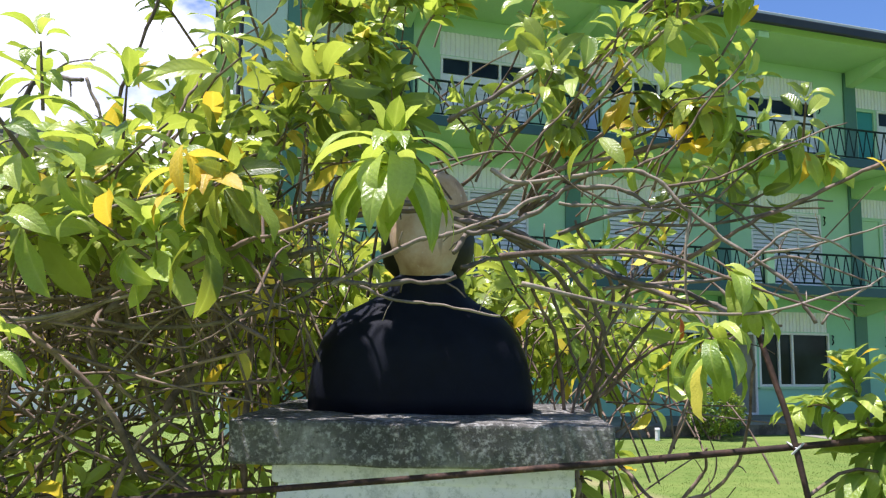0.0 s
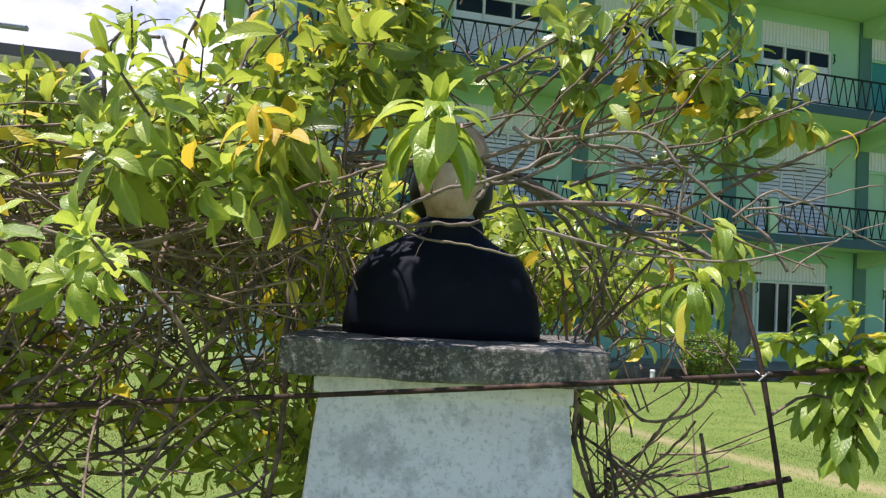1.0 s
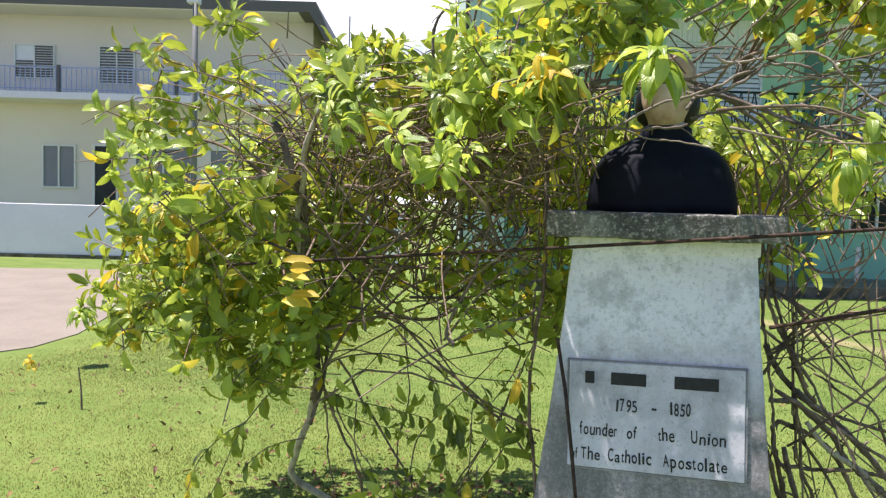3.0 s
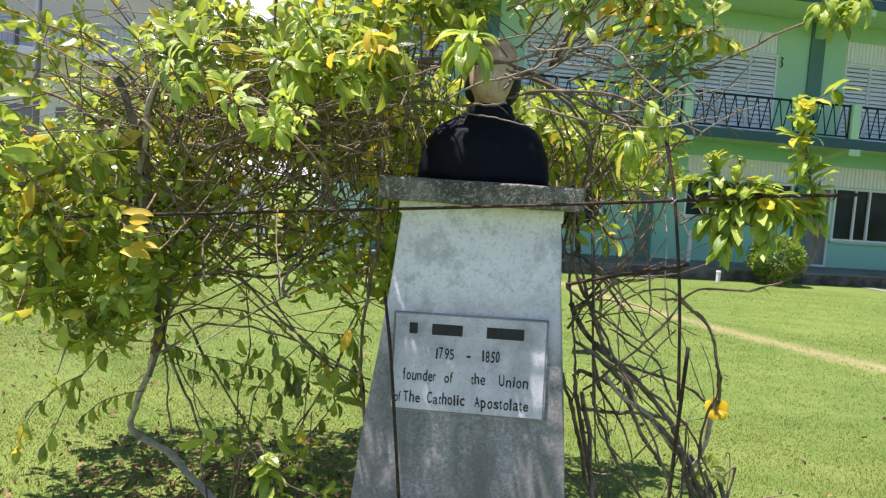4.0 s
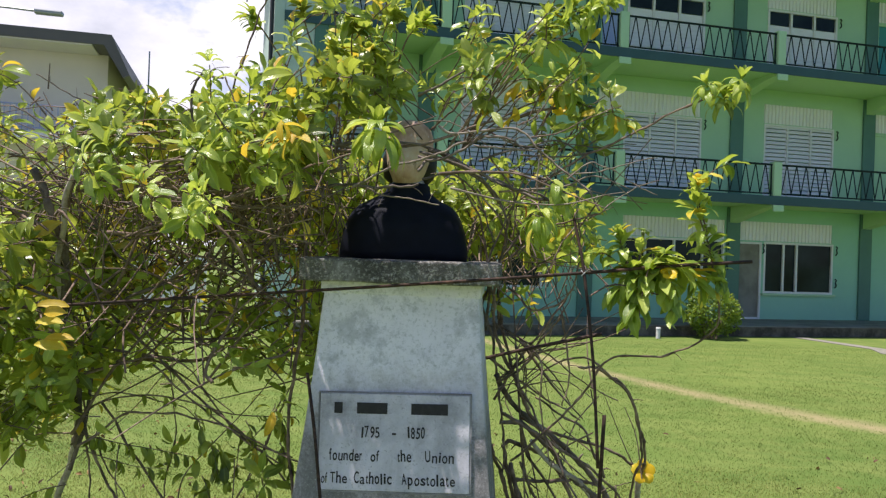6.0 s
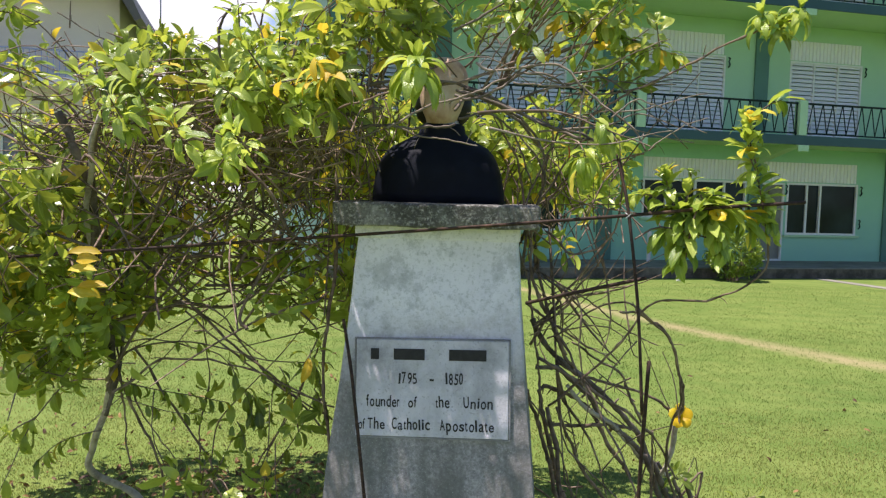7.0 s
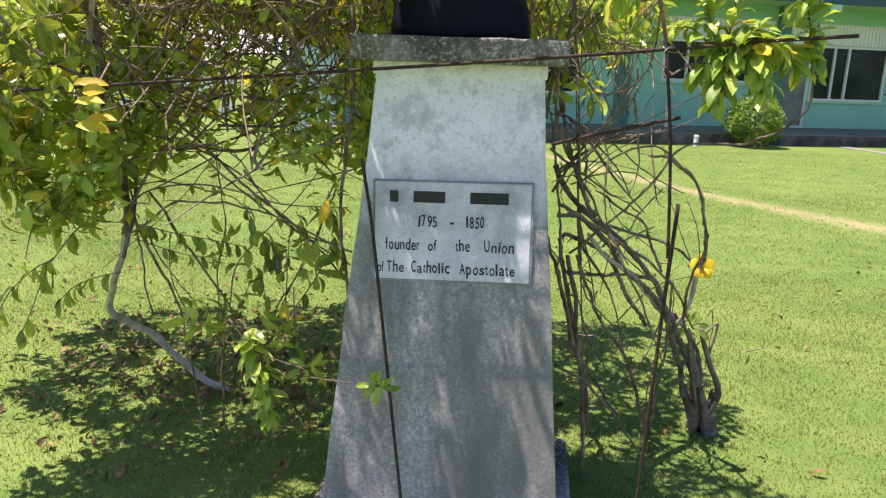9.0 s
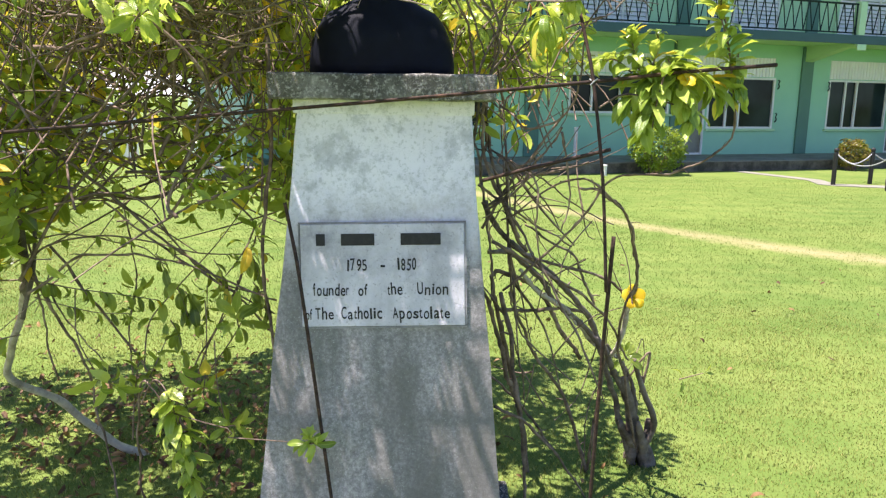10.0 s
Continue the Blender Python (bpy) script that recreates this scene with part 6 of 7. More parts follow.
# the back of the crown
for i in range(130):
    x = rng.uniform(-2.0, -0.1)
    y = rng.uniform(0.65, 1.65)
    if x < -1.2 and rng.random() < 0.7:
        continue
    z = crown_top(x) - 0.14 - 0.2 * ((y - 0.6) / 1.0) ** 2 - abs(rng.gauss(0, 0.05))
    p = Vector((x, y, z))
    shrub.shoot(p, (rng.gauss(0, 0.5), rng.gauss(0.1, 0.5), rng.uniform(0.0, 1.0)), rng.uniform(0.05, 0.12), 3, 5, rng.uniform(0.065, 0.095), rng.choice((0, 0, 0, 1)), rng.uniform(0.2, 0.8), 0.06)
    feeder(shrub, p, p + Vector((rng.uniform(-0.2, 0.2), -rng.uniform(0.0, 0.25), -rng.uniform(0.1, 0.3))))
# the far half of the crown
for i in range(360):
    x = rng.uniform(-2.7, 0.75)
    y = rng.uniform(0.75, 2.3)
    if (x < -1.5 and rng.random() < 0.8) or (x < -0.3 and rng.random() < 0.25):
        continue
    p = Vector((x, y, rng.uniform(1.6 if x < -1.7 else 1.74, (2.2 if x < -0.6 else 2.0) - 0.12 * (y - 0.75))))
    plant = shrub if x < -0.15 else climber
    plant.shoot(p, (rng.gauss(0, 0.5), rng.gauss(0.1, 0.5), rng.uniform(0.0, 1.0)), rng.uniform(0.06, 0.13), 3, 5, rng.uniform(0.07, 0.10), rng.choice((0, 0, 0, 1)), rng.uniform(0.2, 0.8), 0.05)
    feeder(plant, p, p + Vector((rng.uniform(-0.25, 0.25), -rng.uniform(0.0, 0.35), -rng.uniform(0.1, 0.35))), 0.0024)
for i in range(110):
    p = Vector((rng.uniform(-2.8, -1.45), rng.uniform(0.45, 2.1), rng.uniform(1.12, 1.66)))
    p.x = max(p.x, -0.84 * (p.y + 2.23))
    shrub.shoot(p, (rng.gauss(-0.2, 0.5), rng.gauss(-0.1, 0.5), rng.uniform(-0.5, 1.0)), rng.uniform(0.06, 0.13), 3, 5, rng.uniform(0.075, 0.105), rng.choice((0, 0, 1)), rng.uniform(0.2, 0.8), 0.12)
    feeder(shrub, p, p + Vector((rng.uniform(0.1, 0.4), -rng.uniform(0.0, 0.2), rng.uniform(-0.1, 0.2))), 0.0015)
for i in range(30):
    p = Vector((rng.uniform(-2.6, -1.6), rng.uniform(0.5, 1.7), rng.uniform(1.5, 1.92)))
    p.x = max(p.x, -0.84 * (p.y + 2.23))
    shrub.shoot(p, (rng.gauss(-0.1, 0.5), rng.gauss(0.0, 0.5), rng.uniform(0.0, 1.0)), rng.uniform(0.06, 0.13), 3, 5, rng.uniform(0.065, 0.095), rng.choice((0, 0, 1)), rng.uniform(0.2, 0.8), 0.08)
    feeder(shrub, p, p + Vector((rng.uniform(0.05, 0.35), -rng.uniform(0.0, 0.2), -rng.uniform(0.0, 0.2))), 0.0015)
# the thick layer over the stems, which shades the ground
for i in range(250):
    p = Vector((rng.uniform(-1.8, 0.4), rng.uniform(0.75, 2.3), 0))
    p.z = rng.uniform(1.86, 2.08) - 0.08 * abs(p.y - 1.1) - (0.12 if p.x < -1.6 else 0.0)
    plant = shrub if p.x < -0.15 else climber
    plant.shoot(p, (rng.gauss(0, 0.6), rng.gauss(0.1, 0.6), rng.uniform(0.1, 0.8)), rng.uniform(0.06, 0.12), 3, 5, rng.uniform(0.07, 0.10), rng.choice((0, 0, 0, 1)), rng.uniform(0.4, 0.9), 0.05)
    feeder(plant, p, p + Vector((rng.uniform(-0.25, 0.25), -rng.uniform(0.0, 0.35), -rng.uniform(0.05, 0.2))), 0.0024)
for i in range(70):
    p = Vector((rng.uniform(-2.0, -0.7), rng.uniform(0.8, 1.9), rng.uniform(1.86, 2.04)))
    shrub.shoot(p, (rng.gauss(0, 0.6), rng.gauss(0.1, 0.6), rng.uniform(0.1, 0.8)), rng.uniform(0.06, 0.12), 3, 5, rng.uniform(0.075, 0.10), rng.choice((0, 0, 0, 1)), 0.7, 0.05)
    feeder(shrub, p, p + Vector((rng.uniform(-0.25, 0.25), -rng.uniform(0.0, 0.35), rng.uniform(-0.15, 0.1))), 0.0024)
# shade above the bust
for i in range(11):
    p = Vector((rng.uniform(-0.42, -0.12), rng.uniform(-0.20, 0.14), rng.uniform(2.14, 2.34)))
    shrub.shoot(p, (rng.gauss(0, 0.5), rng.gauss(-0.1, 0.5), rng.uniform(0.1, 0.8)), rng.uniform(0.05, 0.10), 3, 5, rng.uniform(0.07, 0.09), rng.choice((0, 0, 1)), rng.uniform(0.3, 0.9), 0.06)
    feeder(shrub, p, p + Vector((-rng.uniform(0.05, 0.2), rng.uniform(0.0, 0.2), -rng.uniform(0.06, 0.2))))
for i in range(10):
    p = Vector((rng.uniform(-0.45, -0.02), rng.uniform(0.12, 0.6), rng.uniform(2.3, 2.5)))
    shrub.shoot(p, (rng.gauss(0, 0.5), rng.gauss(-0.2, 0.4), rng.uniform(-0.2, 0.8)), rng.uniform(0.05, 0.10), 3, 5, rng.uniform(0.065, 0.09), rng.choice((0, 0, 1)), rng.uniform(0.2, 0.9), 0.06)
    feeder(shrub, p, p + Vector((rng.uniform(-0.2, 0.2), rng.uniform(0.0, 0.2), -rng.uniform(0.04, 0.16))))
bough(shrub, 0.006, 0.014, BARK, (-1.36, 0.43, 0.84), (-1.29, 0.33, 1.06), (-1.27, 0.19, 1.42), (-1.23, 0.06, 1.75), (-1.30, 0.0, 1.98))
# leaves along the arching outer shoots
for pts in arches:
    for i in range(8):
        p = pts[int((0.25 + 0.75 * rng.random()) * (len(pts) - 1))] + Vector((rng.gauss(0, 0.03), rng.gauss(0, 0.04), rng.gauss(-0.01, 0.03)))
        shrub.shoot(p, (rng.gauss(-0.2, 0.5), rng.gauss(-0.3, 0.4), rng.uniform(-0.7, 0.7)), rng.uniform(0.04, 0.09), rng.choice((2, 3)), 4, rng.uniform(0.068, 0.098), rng.choice((0, 0, 1)), rng.uniform(0.3, 0.9), 0.10)
# thick foliage low on the outer side
for i in range(118):
    x = rng.uniform(-1.85, -1.1)
    y = rng.uniform(-0.15, 0.75)
    low = (1.20 if x > -1.35 else 1.06) + 0.10 * math.sin(x * 5) + (0.15 if x > -1.2 else 0)
    p = Vector((x, y, rng.uniform(low, 1.9 if x > -1.4 else 1.64)))
    ax = Vector((rng.gauss(-0.2, 0.5), -0.5 + rng.gauss(0, 0.4), rng.uniform(-0.7, 0.7)))
    shrub.shoot(p, ax, rng.uniform(0.05, 0.12), rng.choice((2, 3, 4)), 4, rng.uniform(0.075, 0.105), rng.choice((0, 0, 0, 1)), rng.uniform(0.2, 0.9), 0.09)
    feeder(shrub, p, Vector((x * 0.85 - 0.15, y * 0.5 + 0.12, p.z + rng.uniform(-0.05, 0.2))))
# clumps round the trunk and behind the tangle
for i in range(16):
    p = Vector((rng.uniform(-1.42, -1.08), rng.uniform(0.0, 0.35), rng.uniform(1.05, 1.5)))
    shrub.shoot(p, (rng.gauss(0, 0.5), -0.4, rng.uniform(-0.7, 0.3)), rng.uniform(0.05, 0.10), 3, 4, rng.uniform(0.07, 0.10), rng.choice((0, 0, 1)), 0.5, 0.06)
    feeder(shrub, p, Vector((-1.26, 0.22, p.z + 0.08)))
for i in range(40):
    p = Vector((rng.uniform(-1.15, -0.32), rng.uniform(0.6, 1.5), rng.uniform(1.18, 1.78)))
    if i > 23:
        p = Vector((rng.uniform(-0.78, -0.32), rng.uniform(0.45, 1.0), rng.uniform(1.2, 1.5)))
    shrub.shoot(p, (rng.gauss(0, 0.6), rng.gauss(-0.1, 0.5), rng.uniform(-0.6, 0.8)), rng.uniform(0.05, 0.10), 3, 4, rng.uniform(0.065, 0.09), rng.choice((0, 1, 1)), 0.5, 0.05)
    feeder(shrub, p, p + Vector((rng.uniform(-0.2, 0.2), rng.uniform(-0.1, 0.1), rng.uniform(0.05, 0.25))), 0.0018)
for i in range(34):
    p = Vector((rng.uniform(-1.2, -0.36), rng.uniform(0.0, 0.5), rng.uniform(1.12, 1.82)))
    shrub.shoot(p, (rng.gauss(0, 0.6), rng.gauss(-0.2, 0.5), rng.uniform(-0.3, 0.8)), rng.uniform(0.03, 0.07), 2, 3, rng.uniform(0.05, 0.08), rng.choice((0, 1, 1)), 0.5, 0.08)
for i in range(30):
    p = Vector((rng.uniform(-0.62, -0.28), rng.uniform(0.65, 1.2), rng.uniform(1.42, 1.86)))
    if i > 15:
        p = Vector((rng.uniform(-1.95, -1.5), rng.uniform(0.3, 1.0), rng.uniform(1.55, 1.8)))
    shrub.shoot(p, (rng.gauss(0, 0.6), rng.gauss(-0.1, 0.5), rng.uniform(-0.4, 0.8)), rng.uniform(0.05, 0.10), 3, 4, rng.uniform(0.06, 0.085), rng.choice((0, 1, 1)), 0.5, 0.05)
    feeder(shrub, p, p + Vector((rng.uniform(-0.2, 0.1), rng.uniform(-0.1, 0.1), rng.uniform(0.05, 0.2))), 0.0018)
# scattered leaves among the bare stems
for i in range(40):
    p = Vector((rng.uniform(-1.35, -0.32), rng.uniform(0.25, 1.15), rng.uniform(1.25, 1.88)))
    shrub.shoot(p, (rng.gauss(0, 0.6), rng.gauss(-0.1, 0.5), rng.uniform(-0.8, 0.8)), rng.uniform(0.04, 0.10), rng.choice((2, 2, 3)), rng.choice((3, 4)), rng.uniform(0.065, 0.098), rng.choice((0, 1, 1)), rng.uniform(0, 0.8), 0.08)
    feeder(shrub, p, p + Vector((rng.uniform(-0.2, 0.2), rng.uniform(-0.1, 0.1), rng.uniform(0.05, 0.25))), 0.0018)
# low stems between the trunk and the plinth, with drooping leaves
shrub.spray([(-1.29, 0.30, 0.96), (-1.22, 0.31, 1.10), (-1.02, 0.32, 1.15), (-0.84, 0.33, 1.13), (-0.67, 0.34, 1.09), (-0.42, 0.35, 1.09)], 9, 2, 0.07, 0, 0.9, 0.03, 0.0042)
shrub.spray([(-1.30, 0.30, 1.0), (-1.22, 0.30, 0.985), (-1.11, 0.33, 0.955), (-1.0, 0.37, 0.93), (-0.85, 0.40, 0.90)], 9, 3, 0.082, 0, 1.3, 0.02, 0.003, 0.25)
shrub.spray([(-1.25, 0.30, 0.93), (-1.17, 0.32, 0.90), (-1.05, 0.33, 0.87), (-0.95, 0.36, 0.86)], 4, 2, 0.07, 0, 1.3, 0.02, 0.0025, 0.4)
for ctrl, whorls, size in (([(-0.96, 0.50, 0.62), (-0.91, 0.45, 0.80), (-0.79, 0.40, 0.94), (-0.61, 0.35, 1.13), (-0.46, 0.30, 1.32)], 6, 0.085),
                           ([(-0.80, 0.50, 0.42), (-0.71, 0.45, 0.68), (-0.59, 0.40, 0.89), (-0.52, 0.35, 1.06)], 3, 0.08),
                           ([(-0.74, 0.50, 0.55), (-0.58, 0.45, 0.78), (-0.50, 0.40, 0.95)], 3, 0.08)):
    shrub.spray(ctrl, whorls, 2, size, 0, 0.6, 0.04, 0.0035, 0.3)
for x, z in ((-0.83, 1.0), (-0.77, 0.89), (-0.73, 0.86), (-0.48, 0.9), (-0.5, 1.03), (-0.79, 0.75), (-0.62, 0.98)):
    shrub.spray([(x - 0.03, 0.42, z + 0.07), (x, 0.40, z + 0.03), (x + 0.03, 0.38, z - 0.05)], 2, 3, 0.085, 0, 0.9, 0.02, 0.0025, 0.3)
# round-leaved twigs that droop at the outer side
shrub.spray([(-1.33, 0.35, 0.98), (-1.46, 0.31, 0.97), (-1.55, 0.27, 0.86), (-1.58, 0.23, 0.79), (-1.63, 0.19, 0.64), (-1.65, 0.15, 0.56)], 6, 2, 0.115, 0, 0.8, 0.05, 0.0034, 0.3)
shrub.spray([(-1.37, 0.40, 0.76), (-1.44, 0.35, 0.75), (-1.51, 0.30, 0.72), (-1.56, 0.25, 0.66)], 4, 2, 0.095, 0, 1.0, 0.05, 0.003, 0.2)
shrub.spray([(-1.56, 0.25, 0.84), (-1.62, 0.2, 0.80), (-1.70, 0.15, 0.70), (-1.74, 0.12, 0.56)], 4, 2, 0.115, 0, 0.9, 0.08, 0.003, 0.1)
# sprays of larger leaves low beside the plinth
for x, y, z in ((-0.58, 0.25, 0.48), (-1.0, 0.2, 0.68), (-0.55, 0.35, 0.82), (-0.66, 0.3, 0.66)):
    p = Vector((x, y, z))
    shrub.shoot(p, (rng.gauss(0, 0.4), -0.4, rng.uniform(-0.6, 0.4)), 0.09, 3, 4, 0.09, 1, 0.3, 0.03)
    feeder(shrub, p, p + Vector((rng.uniform(-0.12, 0.05), 0.06, rng.uniform(0.15, 0.3))), 0.002)
# tall middle part above and behind the bust
for i in range(22):
    x = rng.uniform(-0.60, 0.16)
    y = rng.uniform(0.0, 0.55)
    z = rng.uniform(2.24, 2.32 + 0.5 * math.exp(-((x + 0.18) / 0.34) ** 4))
    p = Vector((x, y, z))
    shrub.shoot(p, (rng.gauss(0, 0.5), rng.gauss(-0.3, 0.4), rng.uniform(-0.3, 1.0)), rng.uniform(0.04, 0.09), rng.choice((3, 4)), 5, rng.uniform(0.058, 0.085), rng.choice((0, 1, 1)), rng.uniform(0.2, 0.9), 0.025)
    feeder(shrub, p, p + Vector((rng.uniform(-0.22, 0.22), rng.uniform(-0.1, 0.2), -rng.uniform(0.04, 0.16))))
for i in (1, 3, 6):
    x = -0.55 + 0.08 * i
    shrub.twig([(x * 0.5 - 0.12, 0.35, 1.95), (x * 0.8 - 0.05, 0.3, 2.3), (x, 0.25, 2.62)], 0.005, 0.002, 9)
# leaves behind the shoulder and along the arch on the other side
for i in range(22):
    p = Vector((rng.uniform(0.18, 0.55), rng.uniform(0.2, 0.85), rng.uniform(1.5, 2.15)))
    climber.shoot(p, (rng.gauss(0.2, 0.5), rng.gauss(-0.1, 0.5), rng.uniform(-0.3, 0.9)), rng.uniform(0.04, 0.10), rng.choice((2, 3)), 4, rng.uniform(0.055, 0.085), rng.choice((0, 1, 1)), rng.uniform(0.2, 0.8), 0.08)
    feeder(climber, p, p + Vector((rng.uniform(-0.15, 0.05), 0.05, -rng.uniform(0.1, 0.3))))
for i in range(24):
    f = rng.random()
    p = Vector((0.15 + 0.55 * f, rng.uniform(-0.02, 0.4), 2.42 - 0.26 * f * f + rng.gauss(0, 0.06)))
    climber.shoot(p, (rng.gauss(0.2, 0.4), rng.gauss(-0.2, 0.4), rng.uniform(-0.2, 1.0)), rng.uniform(0.04, 0.09), rng.choice((3, 3, 4)), 4, rng.uniform(0.058, 0.085), rng.choice((0, 1, 1)), rng.uniform(0.3, 0.9), 0.05)
    feeder(climber, p, p + Vector((-rng.uniform(0.05, 0.2), 0.08, -rng.uniform(0.08, 0.2))))


# long leafy stems that stand above the crown
for k, (x, y, z) in enumerate(((-0.40, 0.10, 2.60), (-0.57, 0.08, 2.55), (-0.20, 0.12, 2.54), (0.05, 0.10, 2.55), (-0.07, 0.20, 2.61), (-0.30, 0.25, 2.48), (-0.12, 0.02, 2.42))):
    root = Vector((-0.25 + 0.25 * x, 0.28, 2.08))
    tip = Vector((x, y, z))
    shrub.spray([root, root.lerp(tip, 0.4) + Vector((0.03, 0.0, 0.06)), root.lerp(tip, 0.75) + Vector((0.0, 0.0, 0.06)), tip], 4, 5, 0.10, k % 2, 0.15, 0.07, 0.0045, 0.76)
for k, (x, y, z) in enumerate(((0.56, 0.10, 2.60), (0.68, 0.09, 2.63), (0.49, 0.10, 2.53), (0.46, 0.12, 2.33), (0.65, 0.10, 2.24), (0.76, 0.08, 2.20), (0.27, 0.10, 2.26), (0.56, 0.06, 2.28))):
    root = Vector((0.18, 0.25, 2.12))
    tip = Vector((x, y, z))
    climber.spray([root, root.lerp(tip, 0.35) + Vector((0.0, 0.0, 0.08)), root.lerp(tip, 0.7) + Vector((0.0, 0.0, 0.09)), tip], 3, 5, 0.095, 1 if k % 3 else 0, 0.3, 0.06, 0.004, 0.8)


def rosette(plant, p, size, n=13, kind=1, turn=(0, 0, 0)):
    """A drooping whorl of slim leaves round an upright bud."""
    at = Matrix.Translation(p) @ Euler(turn).to_matrix().to_4x4()
    for k in range(n):
        tier = k % 2
        a = math.tau * k / n + rng.uniform(-0.2, 0.2)
        m = at @ Matrix.Translation((0, 0, 0.012 * tier)) @ Matrix.Rotation(a, 4, "Z") @ Matrix.Rotation(radians(rng.uniform(-8, 20) + 26 * tier), 4, "X") @ Matrix.Rotation(rng.uniform(-0.3, 0.3), 4, "Y")
        plant.leaf(m, size * rng.uniform(0.8, 1.1) * (1 - 0.15 * tier), kind, 5 + k % 2)
    for k in range(5):
        m = at @ Matrix.Translation((0, 0, 0.02)) @ Matrix.Rotation(k * 1.26, 4, "Z") @ Matrix.Rotation(radians(rng.uniform(45, 75)), 4, "X")
        plant.leaf(m, size * 0.55, kind, 3)


# single shoots that stand out
for k in range(26):
    tier = k % 3
    a = k * 2.4
    d = Vector((math.cos(a), math.sin(a), (-0.15, 0.2, 0.65)[tier] + rng.uniform(-0.1, 0.1)))
    shrub.held(Vector((-0.010, -0.46, 2.05 + 0.012 * tier)) + d * 0.006, d, (0.128, 0.125, 0.105)[tier] * rng.uniform(0.8, 1.1), 1, (5, 6, 5)[k % 3], rng.uniform(-0.3, 0.3))
for k in range(5):
    shrub.held((-0.010, -0.46, 2.08), (0.5 * math.cos(k * 1.26), 0.5 * math.sin(k * 1.26), 1.0), 0.07, 1, 3)
shrub.twig([(-0.15, -0.2, 2.02), (-0.08, -0.36, 2.02), (-0.010, -0.46, 2.055)], 0.0035, 0.0025)
rosette(shrub, (-0.53, -0.45, 1.86), 0.072, 15, 1, (0.5, -0.1, 0))
rosette(shrub, (-0.58, -0.46, 1.82), 0.07, 13, 1, (0.7, -0.4, 0))
rosette(shrub, (-0.89, -0.30, 1.90), 0.08, 13, 1, (0.3, 0, 0))
rosette(climber, (1.03, -0.18, 2.27), 0.095, 13, 1, (0.2, 0.3, 0))
rosette(climber, (0.95, -0.15, 2.26), 0.095, 13, 1, (0.3, -0.3, 0))
rosette(climber, (0.99, -0.16, 2.22), 0.085, 11, 0, (0.5, 0.0, 0))
rosette(climber, (0.60, 0.08, 2.56), 0.085, 13, 1, (0.2, 0.5, 0))
rosette(climber, (0.54, 0.08, 2.54), 0.08, 11, 1, (0.3, 0.0, 0))
rosette(climber, (0.65, 0.08, 2.58), 0.075, 9, 1, (0.2, 0.7, 0))
bough(shrub, 0.004, 0.0025, TWIG, (-0.98, 0.5, -0.02), (-0.90, 0.25, 0.4), (-0.82, 0.14, 0.68), (-0.74, 0.1, 0.60), (-0.70, 0.1, 0.48))
rosette(shrub, (-0.215, -0.13, 0.60), 0.085, 7, 1, (0.5, 0.2, 0))
shrub.shoot((-0.60, -0.55, 1.85), (-0.1, -0.7, 0.6), 0.08, 4, 5, 0.062, 1, 0.7, 0.02)
shrub.shoot((-0.52, -0.52, 1.80), (0.5, -0.6, 0.3), 0.064, 4, 5, 0.06, 1, 0.7, 0.02)
shrub.shoot((-0.80, -0.50, 1.92), (-0.2, -0.5, 0.7), 0.08, 4, 5, 0.062, 1, 0.6, 0.02)
shrub.shoot((-0.40, -0.62, 1.83), (-0.3, -0.5, 0.6), 0.064, 4, 5, 0.06, 1, 0.6, 0.02)
shrub.shoot((-0.37, -0.62, 2.03), (-0.4, -0.4, 0.7), 0.072, 4, 5, 0.062, 1, 0.4, 0.02)
shrub.shoot((-0.55, -0.30, 2.18), (0.0, -0.2, 1.0), 0.096, 4, 4, 0.068, 1, 0.2, 0.02)
shrub.shoot((-0.45, -0.25, 2.15), (0.1, -0.2, 1.0), 0.096, 4, 4, 0.068, 1, 0.2, 0.02)
shrub.shoot((-0.29, -0.30, 2.06), (0.4, -0.5, 0.1), 0.064, 3, 4, 0.076, 0, 0.6, 0.02)
climber.shoot((0.46, 0.02, 2.45), (0.0, -0.3, 0.5), 0.08, 3, 4, 0.072, 0, 0.7, 0.02)
climber.shoot((0.50, -0.05, 2.58), (0.3, -0.2, 0.5), 0.08, 3, 4, 0.08, 1, 0.6, 0.02)
shrub.shoot((-0.72, 0.55, 0.92), (0.1, -0.4, -0.5), 0.112, 4, 4, 0.06, 0, 0.5, 0.02)
shrub.shoot((-0.95, 0.45, 0.95), (0.0, -0.4, -0.6), 0.112, 4, 4, 0.064, 0, 0.5, 0.02)
shrub.shoot((-0.215, -0.13, 0.60), (0.3, -0.4, 0.2), 0.032, 2, 4, 0.068, 1, 0.8, 0.02)
climber.shoot((0.98, 0.85, 0.55), (-0.2, -0.5, 0.4), 0.08, 3, 3, 0.056, 0, 0.3, 0.02)
climber.shoot((1.18, 0.75, 0.50), (0.7, -0.2, 0.3), 0.096, 3, 3, 0.044, 1, 0.3, 0.02)
